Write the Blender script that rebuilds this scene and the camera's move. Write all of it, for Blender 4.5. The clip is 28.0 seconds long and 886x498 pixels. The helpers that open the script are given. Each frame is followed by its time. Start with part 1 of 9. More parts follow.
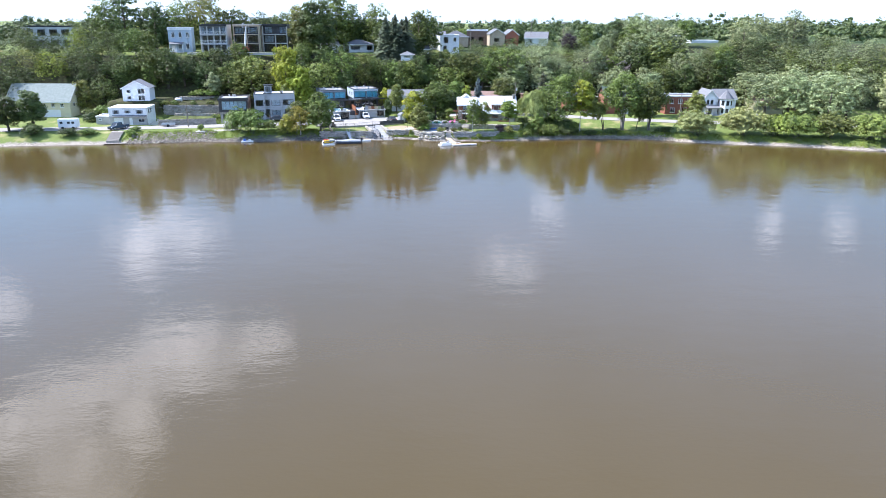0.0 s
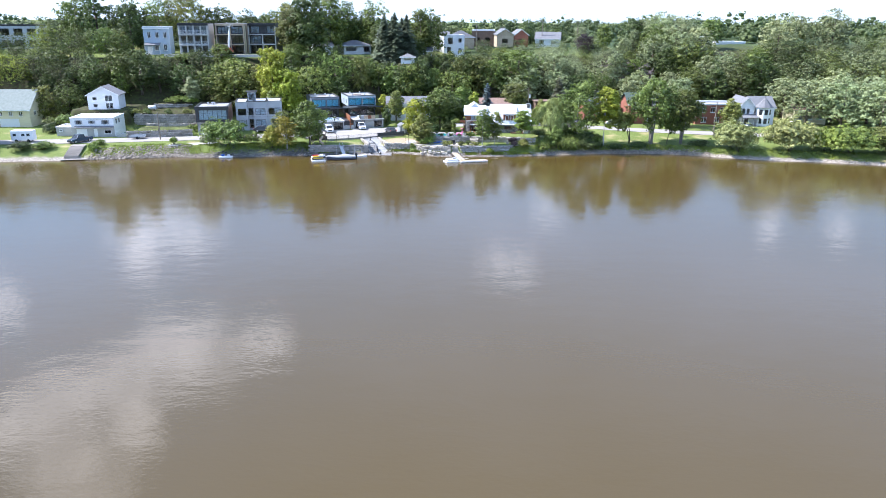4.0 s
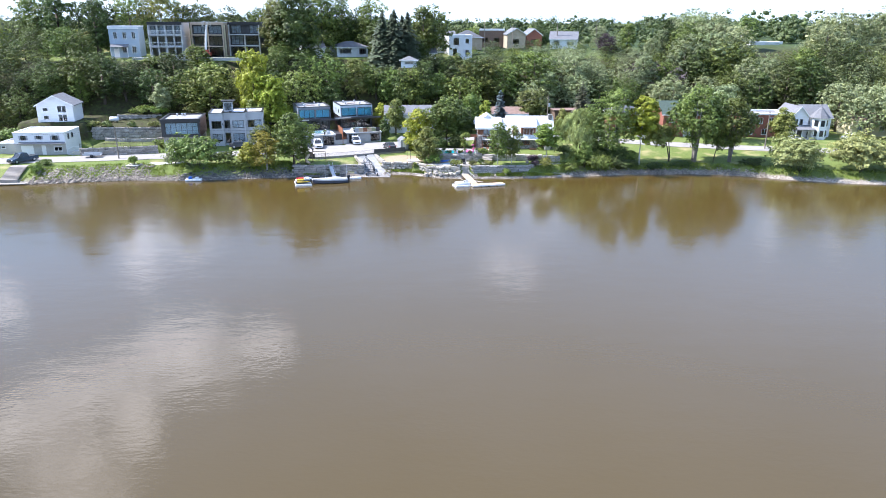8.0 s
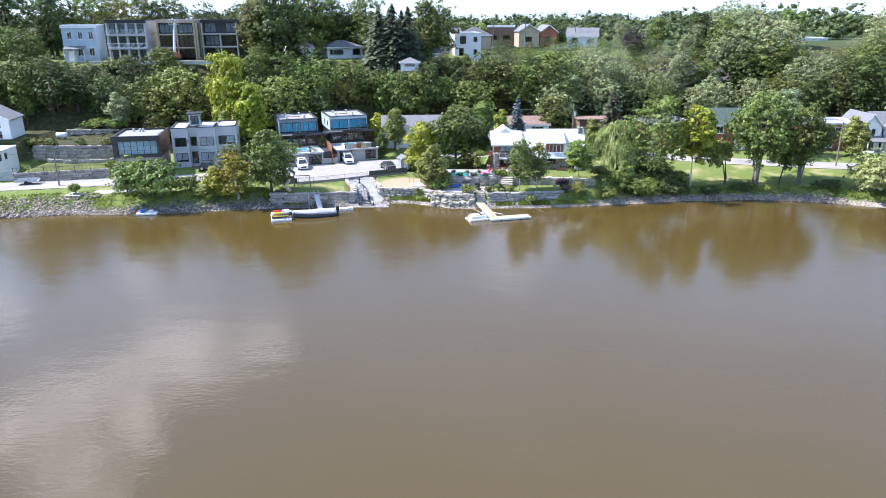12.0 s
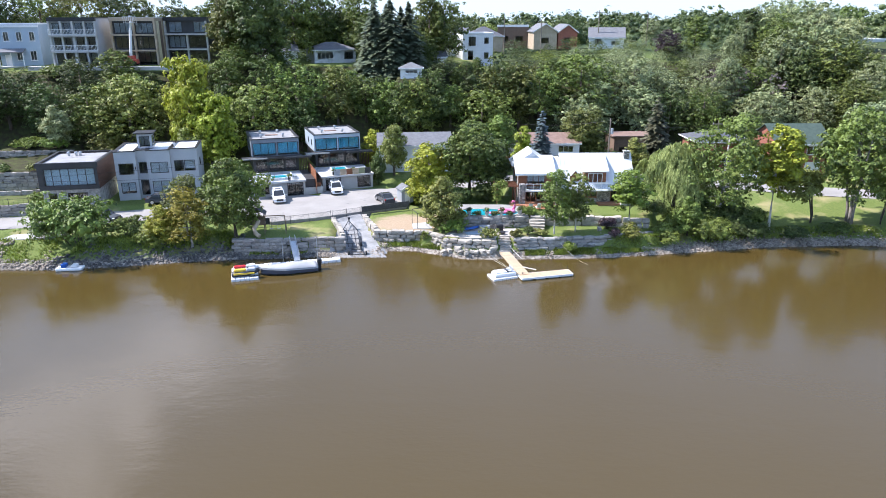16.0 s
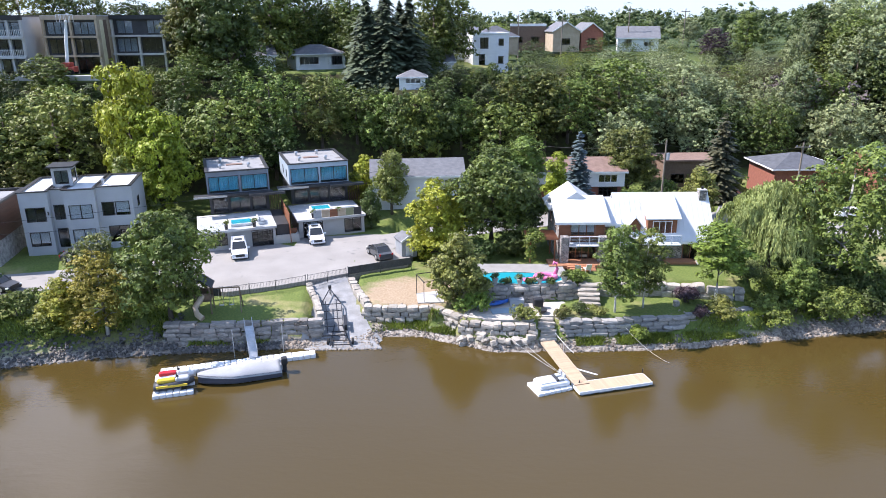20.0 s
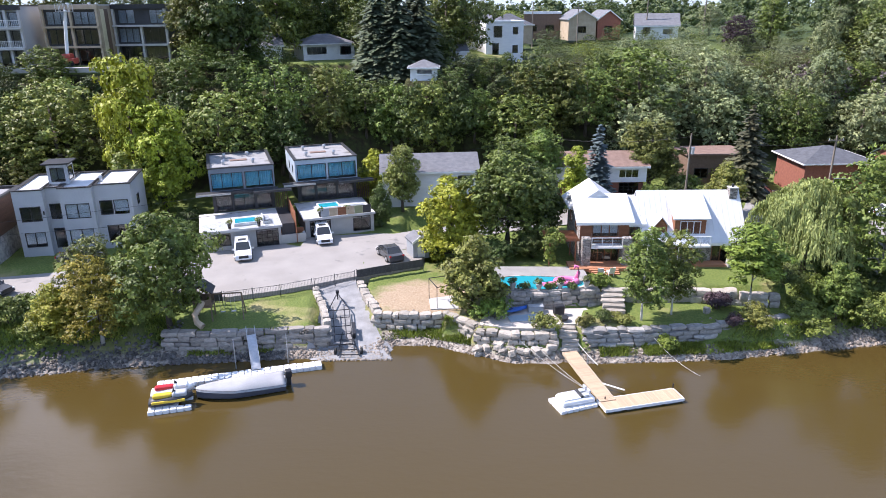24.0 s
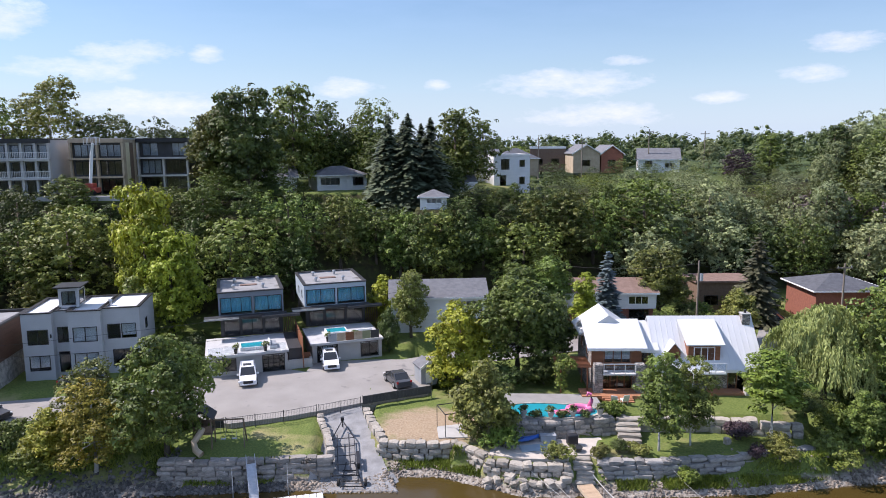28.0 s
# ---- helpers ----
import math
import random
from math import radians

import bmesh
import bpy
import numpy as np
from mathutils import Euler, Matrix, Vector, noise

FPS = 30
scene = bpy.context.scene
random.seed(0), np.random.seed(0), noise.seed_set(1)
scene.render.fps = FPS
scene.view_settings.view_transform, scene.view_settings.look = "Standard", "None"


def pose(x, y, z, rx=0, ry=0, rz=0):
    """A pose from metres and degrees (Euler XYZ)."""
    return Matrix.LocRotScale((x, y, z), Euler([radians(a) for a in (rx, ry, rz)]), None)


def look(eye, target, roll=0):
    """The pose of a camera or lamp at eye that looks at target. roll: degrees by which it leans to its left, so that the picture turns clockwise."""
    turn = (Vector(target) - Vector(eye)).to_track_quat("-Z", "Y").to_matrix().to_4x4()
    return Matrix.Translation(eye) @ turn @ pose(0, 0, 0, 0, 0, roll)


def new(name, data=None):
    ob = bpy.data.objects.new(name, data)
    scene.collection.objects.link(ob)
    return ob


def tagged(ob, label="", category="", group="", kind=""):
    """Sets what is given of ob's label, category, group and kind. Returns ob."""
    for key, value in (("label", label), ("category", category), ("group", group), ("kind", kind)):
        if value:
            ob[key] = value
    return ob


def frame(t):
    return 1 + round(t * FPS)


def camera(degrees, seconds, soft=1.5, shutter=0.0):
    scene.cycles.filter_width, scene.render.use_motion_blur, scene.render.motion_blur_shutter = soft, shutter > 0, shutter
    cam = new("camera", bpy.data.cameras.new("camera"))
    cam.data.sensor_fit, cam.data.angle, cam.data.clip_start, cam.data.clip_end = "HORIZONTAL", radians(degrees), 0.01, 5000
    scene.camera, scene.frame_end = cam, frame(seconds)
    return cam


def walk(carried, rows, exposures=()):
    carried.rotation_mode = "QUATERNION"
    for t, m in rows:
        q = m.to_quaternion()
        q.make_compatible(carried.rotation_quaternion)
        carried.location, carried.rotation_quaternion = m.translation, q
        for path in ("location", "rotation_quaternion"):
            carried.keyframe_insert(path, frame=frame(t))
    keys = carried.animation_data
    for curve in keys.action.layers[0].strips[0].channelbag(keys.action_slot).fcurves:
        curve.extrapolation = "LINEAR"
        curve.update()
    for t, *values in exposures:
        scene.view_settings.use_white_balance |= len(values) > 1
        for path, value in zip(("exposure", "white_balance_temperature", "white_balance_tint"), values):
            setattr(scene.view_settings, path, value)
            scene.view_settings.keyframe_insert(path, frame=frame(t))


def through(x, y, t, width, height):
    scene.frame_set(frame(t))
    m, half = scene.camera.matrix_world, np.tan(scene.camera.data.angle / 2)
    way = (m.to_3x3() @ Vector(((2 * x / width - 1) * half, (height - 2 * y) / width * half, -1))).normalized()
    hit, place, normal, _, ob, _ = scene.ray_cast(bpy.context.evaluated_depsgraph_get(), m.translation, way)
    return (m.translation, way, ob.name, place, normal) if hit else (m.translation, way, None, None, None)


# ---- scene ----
cam = camera(65.3, 28.0, soft=0.9)
PATH = [
    (0, (0.084, -0.084, 30.277), (0.097, 1.813, 29.645), 0.3),
    (0.5, (-0.097, 2.659, 30.273), (-0.084, 4.556, 29.64), 0.3),
    (1, (-0.256, 5.372, 30.263), (-0.243, 7.27, 29.63), 0.3),
    (1.5, (-0.396, 8.085, 30.243), (-0.383, 9.983, 29.61), 0.3),
    (2, (-0.537, 10.804, 30.224), (-0.523, 12.701, 29.591), 0.3),
    (2.5, (-0.7, 13.614, 30.214), (-0.687, 15.511, 29.581), 0.3),
    (3, (-0.88, 16.549, 30.199), (-0.866, 18.445, 29.565), 0.4),
    (3.5, (-1.086, 19.615, 30.176), (-1.071, 21.512, 29.542), 0.4),
    (5.5, (-1.921, 32.235, 29.908), (-1.905, 34.132, 29.273), 0.4),
    (7, (-2.458, 41.953, 29.593), (-2.443, 43.85, 28.959), 0.3),
    (8, (-2.761, 48.359, 29.411), (-2.746, 50.257, 28.778), 0.3),
    (9, (-2.952, 54.663, 29.248), (-2.938, 56.56, 28.614), 0.3),
    (10, (-3.454, 61.002, 29.112), (-3.438, 62.899, 28.477), 0.3),
    (11, (-3.93, 67.45, 29.001), (-3.915, 69.345, 28.362), -0.1),
    (12.5, (-4.531, 77.368, 28.825), (-4.515, 79.263, 28.186), -0.1),
    (14.5, (-5.471, 90.363, 28.418), (-5.45, 92.258, 27.78), -0.0),
    (15.5, (-5.893, 96.806, 28.213), (-5.87, 98.702, 27.577), -0.1),
    (17, (-6.345, 106.525, 27.924), (-6.322, 108.421, 27.288), -0.1),
    (18, (-6.604, 113.11, 27.725), (-6.581, 115.006, 27.09), -0.2),
    (18.5, (-6.803, 116.448, 27.642), (-6.781, 118.344, 27.007), -0.3),
    (19, (-6.97, 119.698, 27.551), (-6.947, 121.594, 26.916), -0.3),
    (19.5, (-7.145, 122.946, 27.488), (-7.121, 124.842, 26.853), -0.3),
    (20, (-7.34, 125.914, 27.483), (-7.314, 127.811, 26.849), -0.3),
    (20.5, (-7.511, 128.166, 27.463), (-7.483, 130.063, 26.83), -0.2),
    (21, (-7.605, 129.443, 27.449), (-7.577, 131.34, 26.815), -0.2),
    (21.5, (-7.61, 129.967, 27.458), (-7.585, 131.864, 26.825), -0.3),
    (23.5, (-7.659, 130.013, 27.408), (-7.658, 131.909, 26.772), -0.6),
    (24, (-7.634, 129.995, 27.355), (-7.638, 131.883, 26.693), -0.6),
    (24.5, (-7.609, 130.033, 27.309), (-7.617, 131.918, 26.64), -0.6),
    (25, (-7.599, 130.074, 27.25), (-7.61, 131.966, 26.601), -0.6),
    (25.5, (-7.576, 130.083, 27.17), (-7.592, 131.994, 26.581), -0.6),
    (26, (-7.554, 130.138, 27.087), (-7.573, 132.067, 26.56), -0.6),
    (26.5, (-7.553, 130.16, 27.008), (-7.575, 132.105, 26.544), -0.5),
    (27, (-7.576, 130.183, 26.915), (-7.601, 132.142, 26.515), -0.5),
    (27.5, (-7.615, 130.225, 26.856), (-7.641, 132.196, 26.518), -0.5),
    (28, (-7.651, 130.213, 26.809), (-7.677, 132.191, 26.509), -0.5),
]
walk(cam, [(t, look(eye, target, roll)) for t, eye, target, roll in PATH], [(0, 1.22, 5750, 16), (9, 1.28, 5850, 17), (15, 1.04, 5900, 17), (20, 0.9, 6050, 20), (25, 0.79, 6200, 23), (26.5, 0.57, 6250, 22), (28, 0.38, 6250, 22)])

# ---- light ----
SUN_EL, SUN_AZ = 49.0, 101.0          # degrees; azimuth from straight behind the path, towards its left
to_sun = Vector((-math.cos(radians(SUN_EL)) * math.sin(radians(SUN_AZ)), -math.cos(radians(SUN_EL)) * math.cos(radians(SUN_AZ)), math.sin(radians(SUN_EL))))
lamp = bpy.data.lights.new("sun", "SUN")
lamp.energy, lamp.angle, lamp.color = 5.0, radians(0.53), (1.0, 0.94, 0.84)
new("sun", lamp).matrix_world = look(to_sun * 300, (0, 0, 0))

world = bpy.data.worlds.new("sky")
scene.world = world
world.use_nodes = True
W = world.node_tree
W.nodes.clear()


def wnode(kind, **put):
    n = W.nodes.new(kind)
    for k, v in put.items():
        setattr(n, k, v)
    return n


def wmath(op, a, b=None, c=None, clamp=False):
    n = wnode("ShaderNodeMath", operation=op, use_clamp=clamp)
    for i, v in enumerate((a, b, c)):
        if v is None:
            continue
        if isinstance(v, (int, float)):
            n.inputs[i].default_value = v
        else:
            W.links.new(v, n.inputs[i])
    return n.outputs[0]


sky = wnode("ShaderNodeTexSky", sky_type="NISHITA", sun_disc=False, sun_elevation=radians(SUN_EL), sun_rotation=math.atan2(to_sun.x, to_sun.y),
            air_density=1.0, dust_density=0.05, ozone_density=1.4)
wco = wnode("ShaderNodeTexCoord")
wsep = wnode("ShaderNodeSeparateXYZ")
W.links.new(wco.outputs["Generated"], wsep.inputs[0])
wx, wy, wz = wsep.outputs
azim = wmath("ARCTAN2", wx, wy)
elev = wmath("ARCSINE", wz)
zc = wmath("ADD", wmath("MAXIMUM", wz, 0.0), 0.07)
wcomb = wnode("ShaderNodeCombineXYZ")
W.links.new(wmath("DIVIDE", wx, zc), wcomb.inputs[0])
W.links.new(wmath("DIVIDE", wy, zc), wcomb.inputs[1])
thin = wnode("ShaderNodeTexNoise")
thin.inputs["Scale"].default_value, thin.inputs["Detail"].default_value, thin.inputs["Roughness"].default_value = 0.55, 7, 0.62
W.links.new(wcomb.outputs[0], thin.inputs["Vector"])
ragged = wnode("ShaderNodeTexNoise")
ragged.inputs["Scale"].default_value, ragged.inputs["Detail"].default_value, ragged.inputs["Roughness"].default_value = 16.0, 6, 0.6
wstretch = wnode("ShaderNodeVectorMath", operation="MULTIPLY")
wstretch.inputs[1].default_value = (1, 1, 2.6)
W.links.new(wco.outputs["Generated"], wstretch.inputs[0])
W.links.new(wstretch.outputs[0], ragged.inputs["Vector"])
torn = wnode("ShaderNodeTexNoise")
torn.inputs["Scale"].default_value, torn.inputs["Detail"].default_value, torn.inputs["Roughness"].default_value = 46.0, 5, 0.65
W.links.new(wstretch.outputs[0], torn.inputs["Vector"])
edge = wmath("ADD", wmath("MULTIPLY", wmath("SUBTRACT", ragged.outputs["Fac"], 0.52), 3.0), wmath("MULTIPLY", wmath("SUBTRACT", torn.outputs["Fac"], 0.5), 2.2))
# single clouds: azimuth, elevation, half width, half height, in degrees; thinness
CLOUDS = [(-23.4, 25.7, 6.2, 3.0), (-29.6, 26.8, 7.2, 2.3), (-35.5, 28.0, 6.0, 2.6), (-16.6, 25.4, 3.8, 1.5), (-31.6, 33.2, 4.6, 4.6), (-27.0, 30.3, 2.6, 2.6), (6.3, 19.9, 3.8, 1.9, 0.45), (-34.6, 19.7, 2.6, 2.2, 0.45),
          (-22.1, 16.0, 5.4, 2.0, 0.35), (-24.4, 18.4, 2.9, 1.8, 0.6), (9.4, 14.9, 2.0, 1.2, 0.45), (26.6, 14.5, 1.3, 1.1, 0.45), (31.4, 14.2, 1.5, 0.9, 0.45), (-36, 39, 6, 4.5),
          (-27.7, 5.5, 4.2, 0.8), (-18.9, 6.8, 1.4, 0.7), (-23.3, 3.2, 5.4, 1.0), (-24.5, 6.8, 3.6, 0.9), (9.7, 4.7, 6.4, 1.0), (7.9, 5.4, 2.0, 0.5), (13.9, 6.3, 1.8, 0.45), (28.5, 6.8, 2.6, 0.7),
          (26.9, 4.8, 2.2, 0.6), (20.6, 3.3, 1.9, 0.45), (-8.3, 4.6, 2.7, 0.7), (-1.1, 4.7, 1.0, 0.45), (11.5, 2.2, 5.2, 0.9), (-13.1, 2.9, 2.0, 0.7), (-33, 9.0, 3.4, 1.6)]
cover = None
for a, e, ra, re, *faint in CLOUDS:
    u = wmath("DIVIDE", wmath("SUBTRACT", azim, radians(a)), radians(ra))
    v = wmath("DIVIDE", wmath("SUBTRACT", elev, radians(e)), radians(re))
    puff = wmath("SUBTRACT", 1.0 - sum(faint), wmath("ADD", wmath("MULTIPLY", u, u), wmath("MULTIPLY", v, v)))
    cover = puff if cover is None else wmath("MAXIMUM", cover, puff)
cover = wmath("MULTIPLY", wmath("ADD", wmath("ADD", wmath("MAXIMUM", cover, -2.5), edge), 0.25), 0.42, clamp=True)
lofty = wmath("DIVIDE", wmath("SUBTRACT", elev, radians(9)), radians(5), clamp=True)
cover = wmath("MULTIPLY", cover, wmath("ADD", wmath("MULTIPLY", lofty, 0.15), 0.8))
veil = wmath("MULTIPLY", wmath("SUBTRACT", thin.outputs["Fac"], 0.40), 2.0, clamp=True)
cover = wmath("MULTIPLY", cover, 0.9)
veil = wmath("MULTIPLY", wmath("ADD", wmath("MULTIPLY", veil, 0.45), 0.26), wmath("DIVIDE", wmath("SUBTRACT", elev, radians(6)), radians(12), clamp=True), clamp=True)
wmix = wnode("ShaderNodeMix", data_type="RGBA")
W.links.new(cover, wmix.inputs["Factor"])
haze = wmath("MULTIPLY", wmath("SUBTRACT", 1.0, wmath("DIVIDE", elev, radians(11)), clamp=True), 0.85, clamp=True)
whaze = wnode("ShaderNodeMix", data_type="RGBA")
W.links.new(haze, whaze.inputs["Factor"])
whs = wnode("ShaderNodeHueSaturation")
whs.inputs["Hue"].default_value = 0.49
whs.inputs["Saturation"].default_value, whs.inputs["Value"].default_value = 1.15, 0.98
W.links.new(sky.outputs[0], whs.inputs["Color"])
W.links.new(whs.outputs[0], whaze.inputs["A"])
whaze.inputs["B"].default_value = (4.6, 6.2, 7.6, 1)
wveil = wnode("ShaderNodeMix", data_type="RGBA")
W.links.new(veil, wveil.inputs["Factor"])
W.links.new(whaze.outputs["Result"], wveil.inputs["A"])
wveil.inputs["B"].default_value = (6.6, 8.4, 11.8, 1)
W.links.new(wveil.outputs["Result"], wmix.inputs["A"])
# clouds high on the sun's side are brighter than those low over the land
wcloud = wnode("ShaderNodeMix", data_type="RGBA")
W.links.new(lofty, wcloud.inputs["Factor"])
wcloud.inputs["A"].default_value, wcloud.inputs["B"].default_value = (9.6, 9.5, 9.8, 1), (25.0, 24.4, 24.2, 1)
W.links.new(wcloud.outputs["Result"], wmix.inputs["B"])
wback = wnode("ShaderNodeBackground")
wback.inputs["Strength"].default_value = 0.096
W.links.new(wmix.outputs["Result"], wback.inputs["Color"])
W.links.new(wback.outputs[0], wnode("ShaderNodeOutputWorld").inputs[0])


# ---- materials ----
def surf(name, c1, c2, scale=1.0, rough=0.75, bump=0.25, fine=12.0, metal=0.0, vary=0.0, island=0.0, spec=0.4, stretch=(1, 1, 1), contrast=1.6, wear=None):
    """A surface of two tones, mixed by coarse and fine noise, with relief; vary and island shift its brightness from piece to piece."""
    m = bpy.data.materials.new(name)
    m.use_nodes = True
    t = m.node_tree
    p = t.nodes["Principled BSDF"]
    co = t.nodes.new("ShaderNodeTexCoord")
    mp = t.nodes.new("ShaderNodeMapping")
    mp.inputs["Scale"].default_value = stretch
    t.links.new(co.outputs["Object"], mp.inputs[0])
    n1, n2 = t.nodes.new("ShaderNodeTexNoise"), t.nodes.new("ShaderNodeTexNoise")
    n1.inputs["Scale"].default_value, n1.inputs["Detail"].default_value = scale, 5
    n2.inputs["Scale"].default_value, n2.inputs["Detail"].default_value = fine, 4
    for n in (n1, n2):
        t.links.new(mp.outputs[0], n.inputs["Vector"])
    add = t.nodes.new("ShaderNodeMath")
    add.operation = "MULTIPLY_ADD"
    t.links.new(n2.outputs["Fac"], add.inputs[0])
    add.inputs[1].default_value = 0.6
    t.links.new(n1.outputs["Fac"], add.inputs[2])
    rng_ = t.nodes.new("ShaderNodeMapRange")
    rng_.inputs["From Min"].default_value, rng_.inputs["From Max"].default_value = 0.8 - 0.5 / contrast, 0.8 + 0.5 / contrast
    t.links.new(add.outputs[0], rng_.inputs[0])
    mix = t.nodes.new("ShaderNodeMix")
    mix.data_type = "RGBA"
    t.links.new(rng_.outputs[0], mix.inputs["Factor"])
    mix.inputs["A"].default_value, mix.inputs["B"].default_value = (*c1, 1), (*c2, 1)
    out = mix.outputs["Result"]
    if wear:
        n3 = t.nodes.new("ShaderNodeTexNoise")
        n3.inputs["Scale"].default_value, n3.inputs["Detail"].default_value = wear[1], 6
        t.links.new(co.outputs["Object"], n3.inputs["Vector"])
        r3 = t.nodes.new("ShaderNodeMapRange")
        r3.inputs["From Min"].default_value, r3.inputs["From Max"].default_value = wear[2], wear[2] + 0.12
        t.links.new(n3.outputs["Fac"], r3.inputs[0])
        m3 = t.nodes.new("ShaderNodeMix")
        m3.data_type = "RGBA"
        t.links.new(r3.outputs[0], m3.inputs["Factor"])
        t.links.new(out, m3.inputs["A"])
        m3.inputs["B"].default_value = (*wear[0], 1)
        out = m3.outputs["Result"]
    if vary or island:
        src = t.nodes.new("ShaderNodeObjectInfo").outputs["Random"] if vary else t.nodes.new("ShaderNodeNewGeometry").outputs["Random Per Island"]
        r2 = t.nodes.new("ShaderNodeMapRange")
        k = vary or island
        r2.inputs["To Min"].default_value, r2.inputs["To Max"].default_value = 1 - k, 1 + k
        t.links.new(src, r2.inputs[0])
        hs = t.nodes.new("ShaderNodeHueSaturation")
        t.links.new(r2.outputs[0], hs.inputs["Value"])
        t.links.new(out, hs.inputs["Color"])
        out = hs.outputs[0]
    t.links.new(out, p.inputs["Base Color"])
    p.inputs["Roughness"].default_value, p.inputs["Metallic"].default_value, p.inputs["Specular IOR Level"].default_value = rough, metal, spec
    if bump:
        b = t.nodes.new("ShaderNodeBump")
        b.inputs["Strength"].default_value, b.inputs["Distance"].default_value = bump, 0.05
        t.links.new(add.outputs[0], b.inputs["Height"])
        t.links.new(b.outputs[0], p.inputs["Normal"])
    return m


def leafy(name, dark, light, through=0.15, vary=0.30):
    """Foliage: tone differs from tree to tree, from leaf to leaf and in patches; some light passes through."""
    m = bpy.data.materials.new(name)
    m.use_nodes = True
    t = m.node_tree
    t.nodes.clear()
    geo, info, co = t.nodes.new("ShaderNodeNewGeometry"), t.nodes.new("ShaderNodeObjectInfo"), t.nodes.new("ShaderNodeTexCoord")
    n = t.nodes.new("ShaderNodeTexNoise")
    n.inputs["Scale"].default_value, n.inputs["Detail"].default_value = 0.55, 3
    t.links.new(co.outputs["Object"], n.inputs["Vector"])
    f = t.nodes.new("ShaderNodeMath")
    f.operation = "MULTIPLY_ADD"
    t.links.new(geo.outputs["Random Per Island"], f.inputs[0])
    f.inputs[1].default_value = 0.34
    t.links.new(n.outputs["Fac"], f.inputs[2])
    f2 = t.nodes.new("ShaderNodeMapRange")
    f2.inputs["From Min"].default_value, f2.inputs["From Max"].default_value = 0.34, 0.98
    t.links.new(f.outputs[0], f2.inputs[0])
    mix = t.nodes.new("ShaderNodeMix")
    mix.data_type = "RGBA"
    mix.inputs["A"].default_value, mix.inputs["B"].default_value = (*dark, 1), (*light, 1)
    t.links.new(f2.outputs[0], mix.inputs["Factor"])
    r = t.nodes.new("ShaderNodeMapRange")
    r.inputs["To Min"].default_value, r.inputs["To Max"].default_value = 1 - vary, 1 + vary
    t.links.new(info.outputs["Random"], r.inputs[0])
    hs = t.nodes.new("ShaderNodeHueSaturation")
    t.links.new(r.outputs[0], hs.inputs["Value"])
    t.links.new(mix.outputs["Result"], hs.inputs["Color"])
    r2 = t.nodes.new("ShaderNodeMapRange")
    r2.inputs["To Min"].default_value, r2.inputs["To Max"].default_value = 0.485, 0.515
    w2 = t.nodes.new("ShaderNodeMath")
    w2.operation = "FRACT"
    w3 = t.nodes.new("ShaderNodeMath")
    w3.operation = "MULTIPLY"
    w3.inputs[1].default_value = 7.31
    t.links.new(info.outputs["Random"], w3.inputs[0])
    t.links.new(w3.outputs[0], w2.inputs[0])
    t.links.new(w2.outputs[0], r2.inputs[0])
    t.links.new(r2.outputs[0], hs.inputs["Hue"])
    p = t.nodes.new("ShaderNodeBsdfPrincipled")
    p.inputs["Roughness"].default_value, p.inputs["Specular IOR Level"].default_value = 0.55, 0.35
    tr = t.nodes.new("ShaderNodeBsdfTranslucent")
    sh = t.nodes.new("ShaderNodeMixShader")
    sh.inputs[0].default_value = through
    t.links.new(hs.outputs[0], p.inputs["Base Color"])
    t.links.new(hs.outputs[0], tr.inputs["Color"])
    t.links.new(p.outputs[0], sh.inputs[1])
    t.links.new(tr.outputs[0], sh.inputs[2])
    t.links.new(sh.outputs[0], t.nodes.new("ShaderNodeOutputMaterial").inputs[0])
    return m


def glassy(name, tint, rough=0.03, clear=0.75):
    m = bpy.data.materials.new(name)
    m.use_nodes = True
    p = m.node_tree.nodes["Principled BSDF"]
    p.inputs["Base Color"].default_value = (*tint, 1)
    p.inputs["Roughness"].default_value, p.inputs["Transmission Weight"].default_value, p.inputs["IOR"].default_value = rough, clear, 1.5
    return m


LEAF = {
    "dark": leafy("leaf_dark", (0.012, 0.022, 0.007), (0.140, 0.190, 0.042)),
    "mid": leafy("leaf_mid", (0.018, 0.033, 0.008), (0.240, 0.305, 0.056)),
    "light": leafy("leaf_light", (0.070, 0.095, 0.008), (0.450, 0.480, 0.040), vary=0.12),
    "gold": leafy("leaf_gold", (0.080, 0.080, 0.010), (0.440, 0.400, 0.050), vary=0.12),
    "olive": leafy("leaf_olive", (0.030, 0.037, 0.010), (0.300, 0.315, 0.068)),
    "willow": leafy("leaf_willow", (0.120, 0.145, 0.040), (0.440, 0.470, 0.165), vary=0.15),
    # grey-green leaves, lightened so that the colour also carries haze on the right-hand hill
    "grey": leafy("leaf_grey_haze", (0.060, 0.080, 0.040), (0.40, 0.45, 0.20), vary=0.2),
    "purple": leafy("leaf_purple", (0.030, 0.020, 0.024), (0.095, 0.060, 0.068)),
    "spruce": leafy("needle_dark", (0.029, 0.042, 0.027), (0.150, 0.182, 0.103), through=0.1),
    "brown_spruce": leafy("needle_olive", (0.050, 0.052, 0.030), (0.190, 0.185, 0.105), through=0.1),
    "blue": leafy("needle_blue", (0.075, 0.110, 0.120), (0.210, 0.270, 0.285), through=0.1),
    "weed": leafy("leaf_weed", (0.051, 0.081, 0.012), (0.265, 0.348, 0.051), vary=0.2),
    "far": leafy("leaf_far", (0.030, 0.047, 0.016), (0.150, 0.190, 0.060)),
    "bare": surf("twig_bare", (0.10, 0.075, 0.07), (0.20, 0.165, 0.16), 2.0, vary=0.2),
}
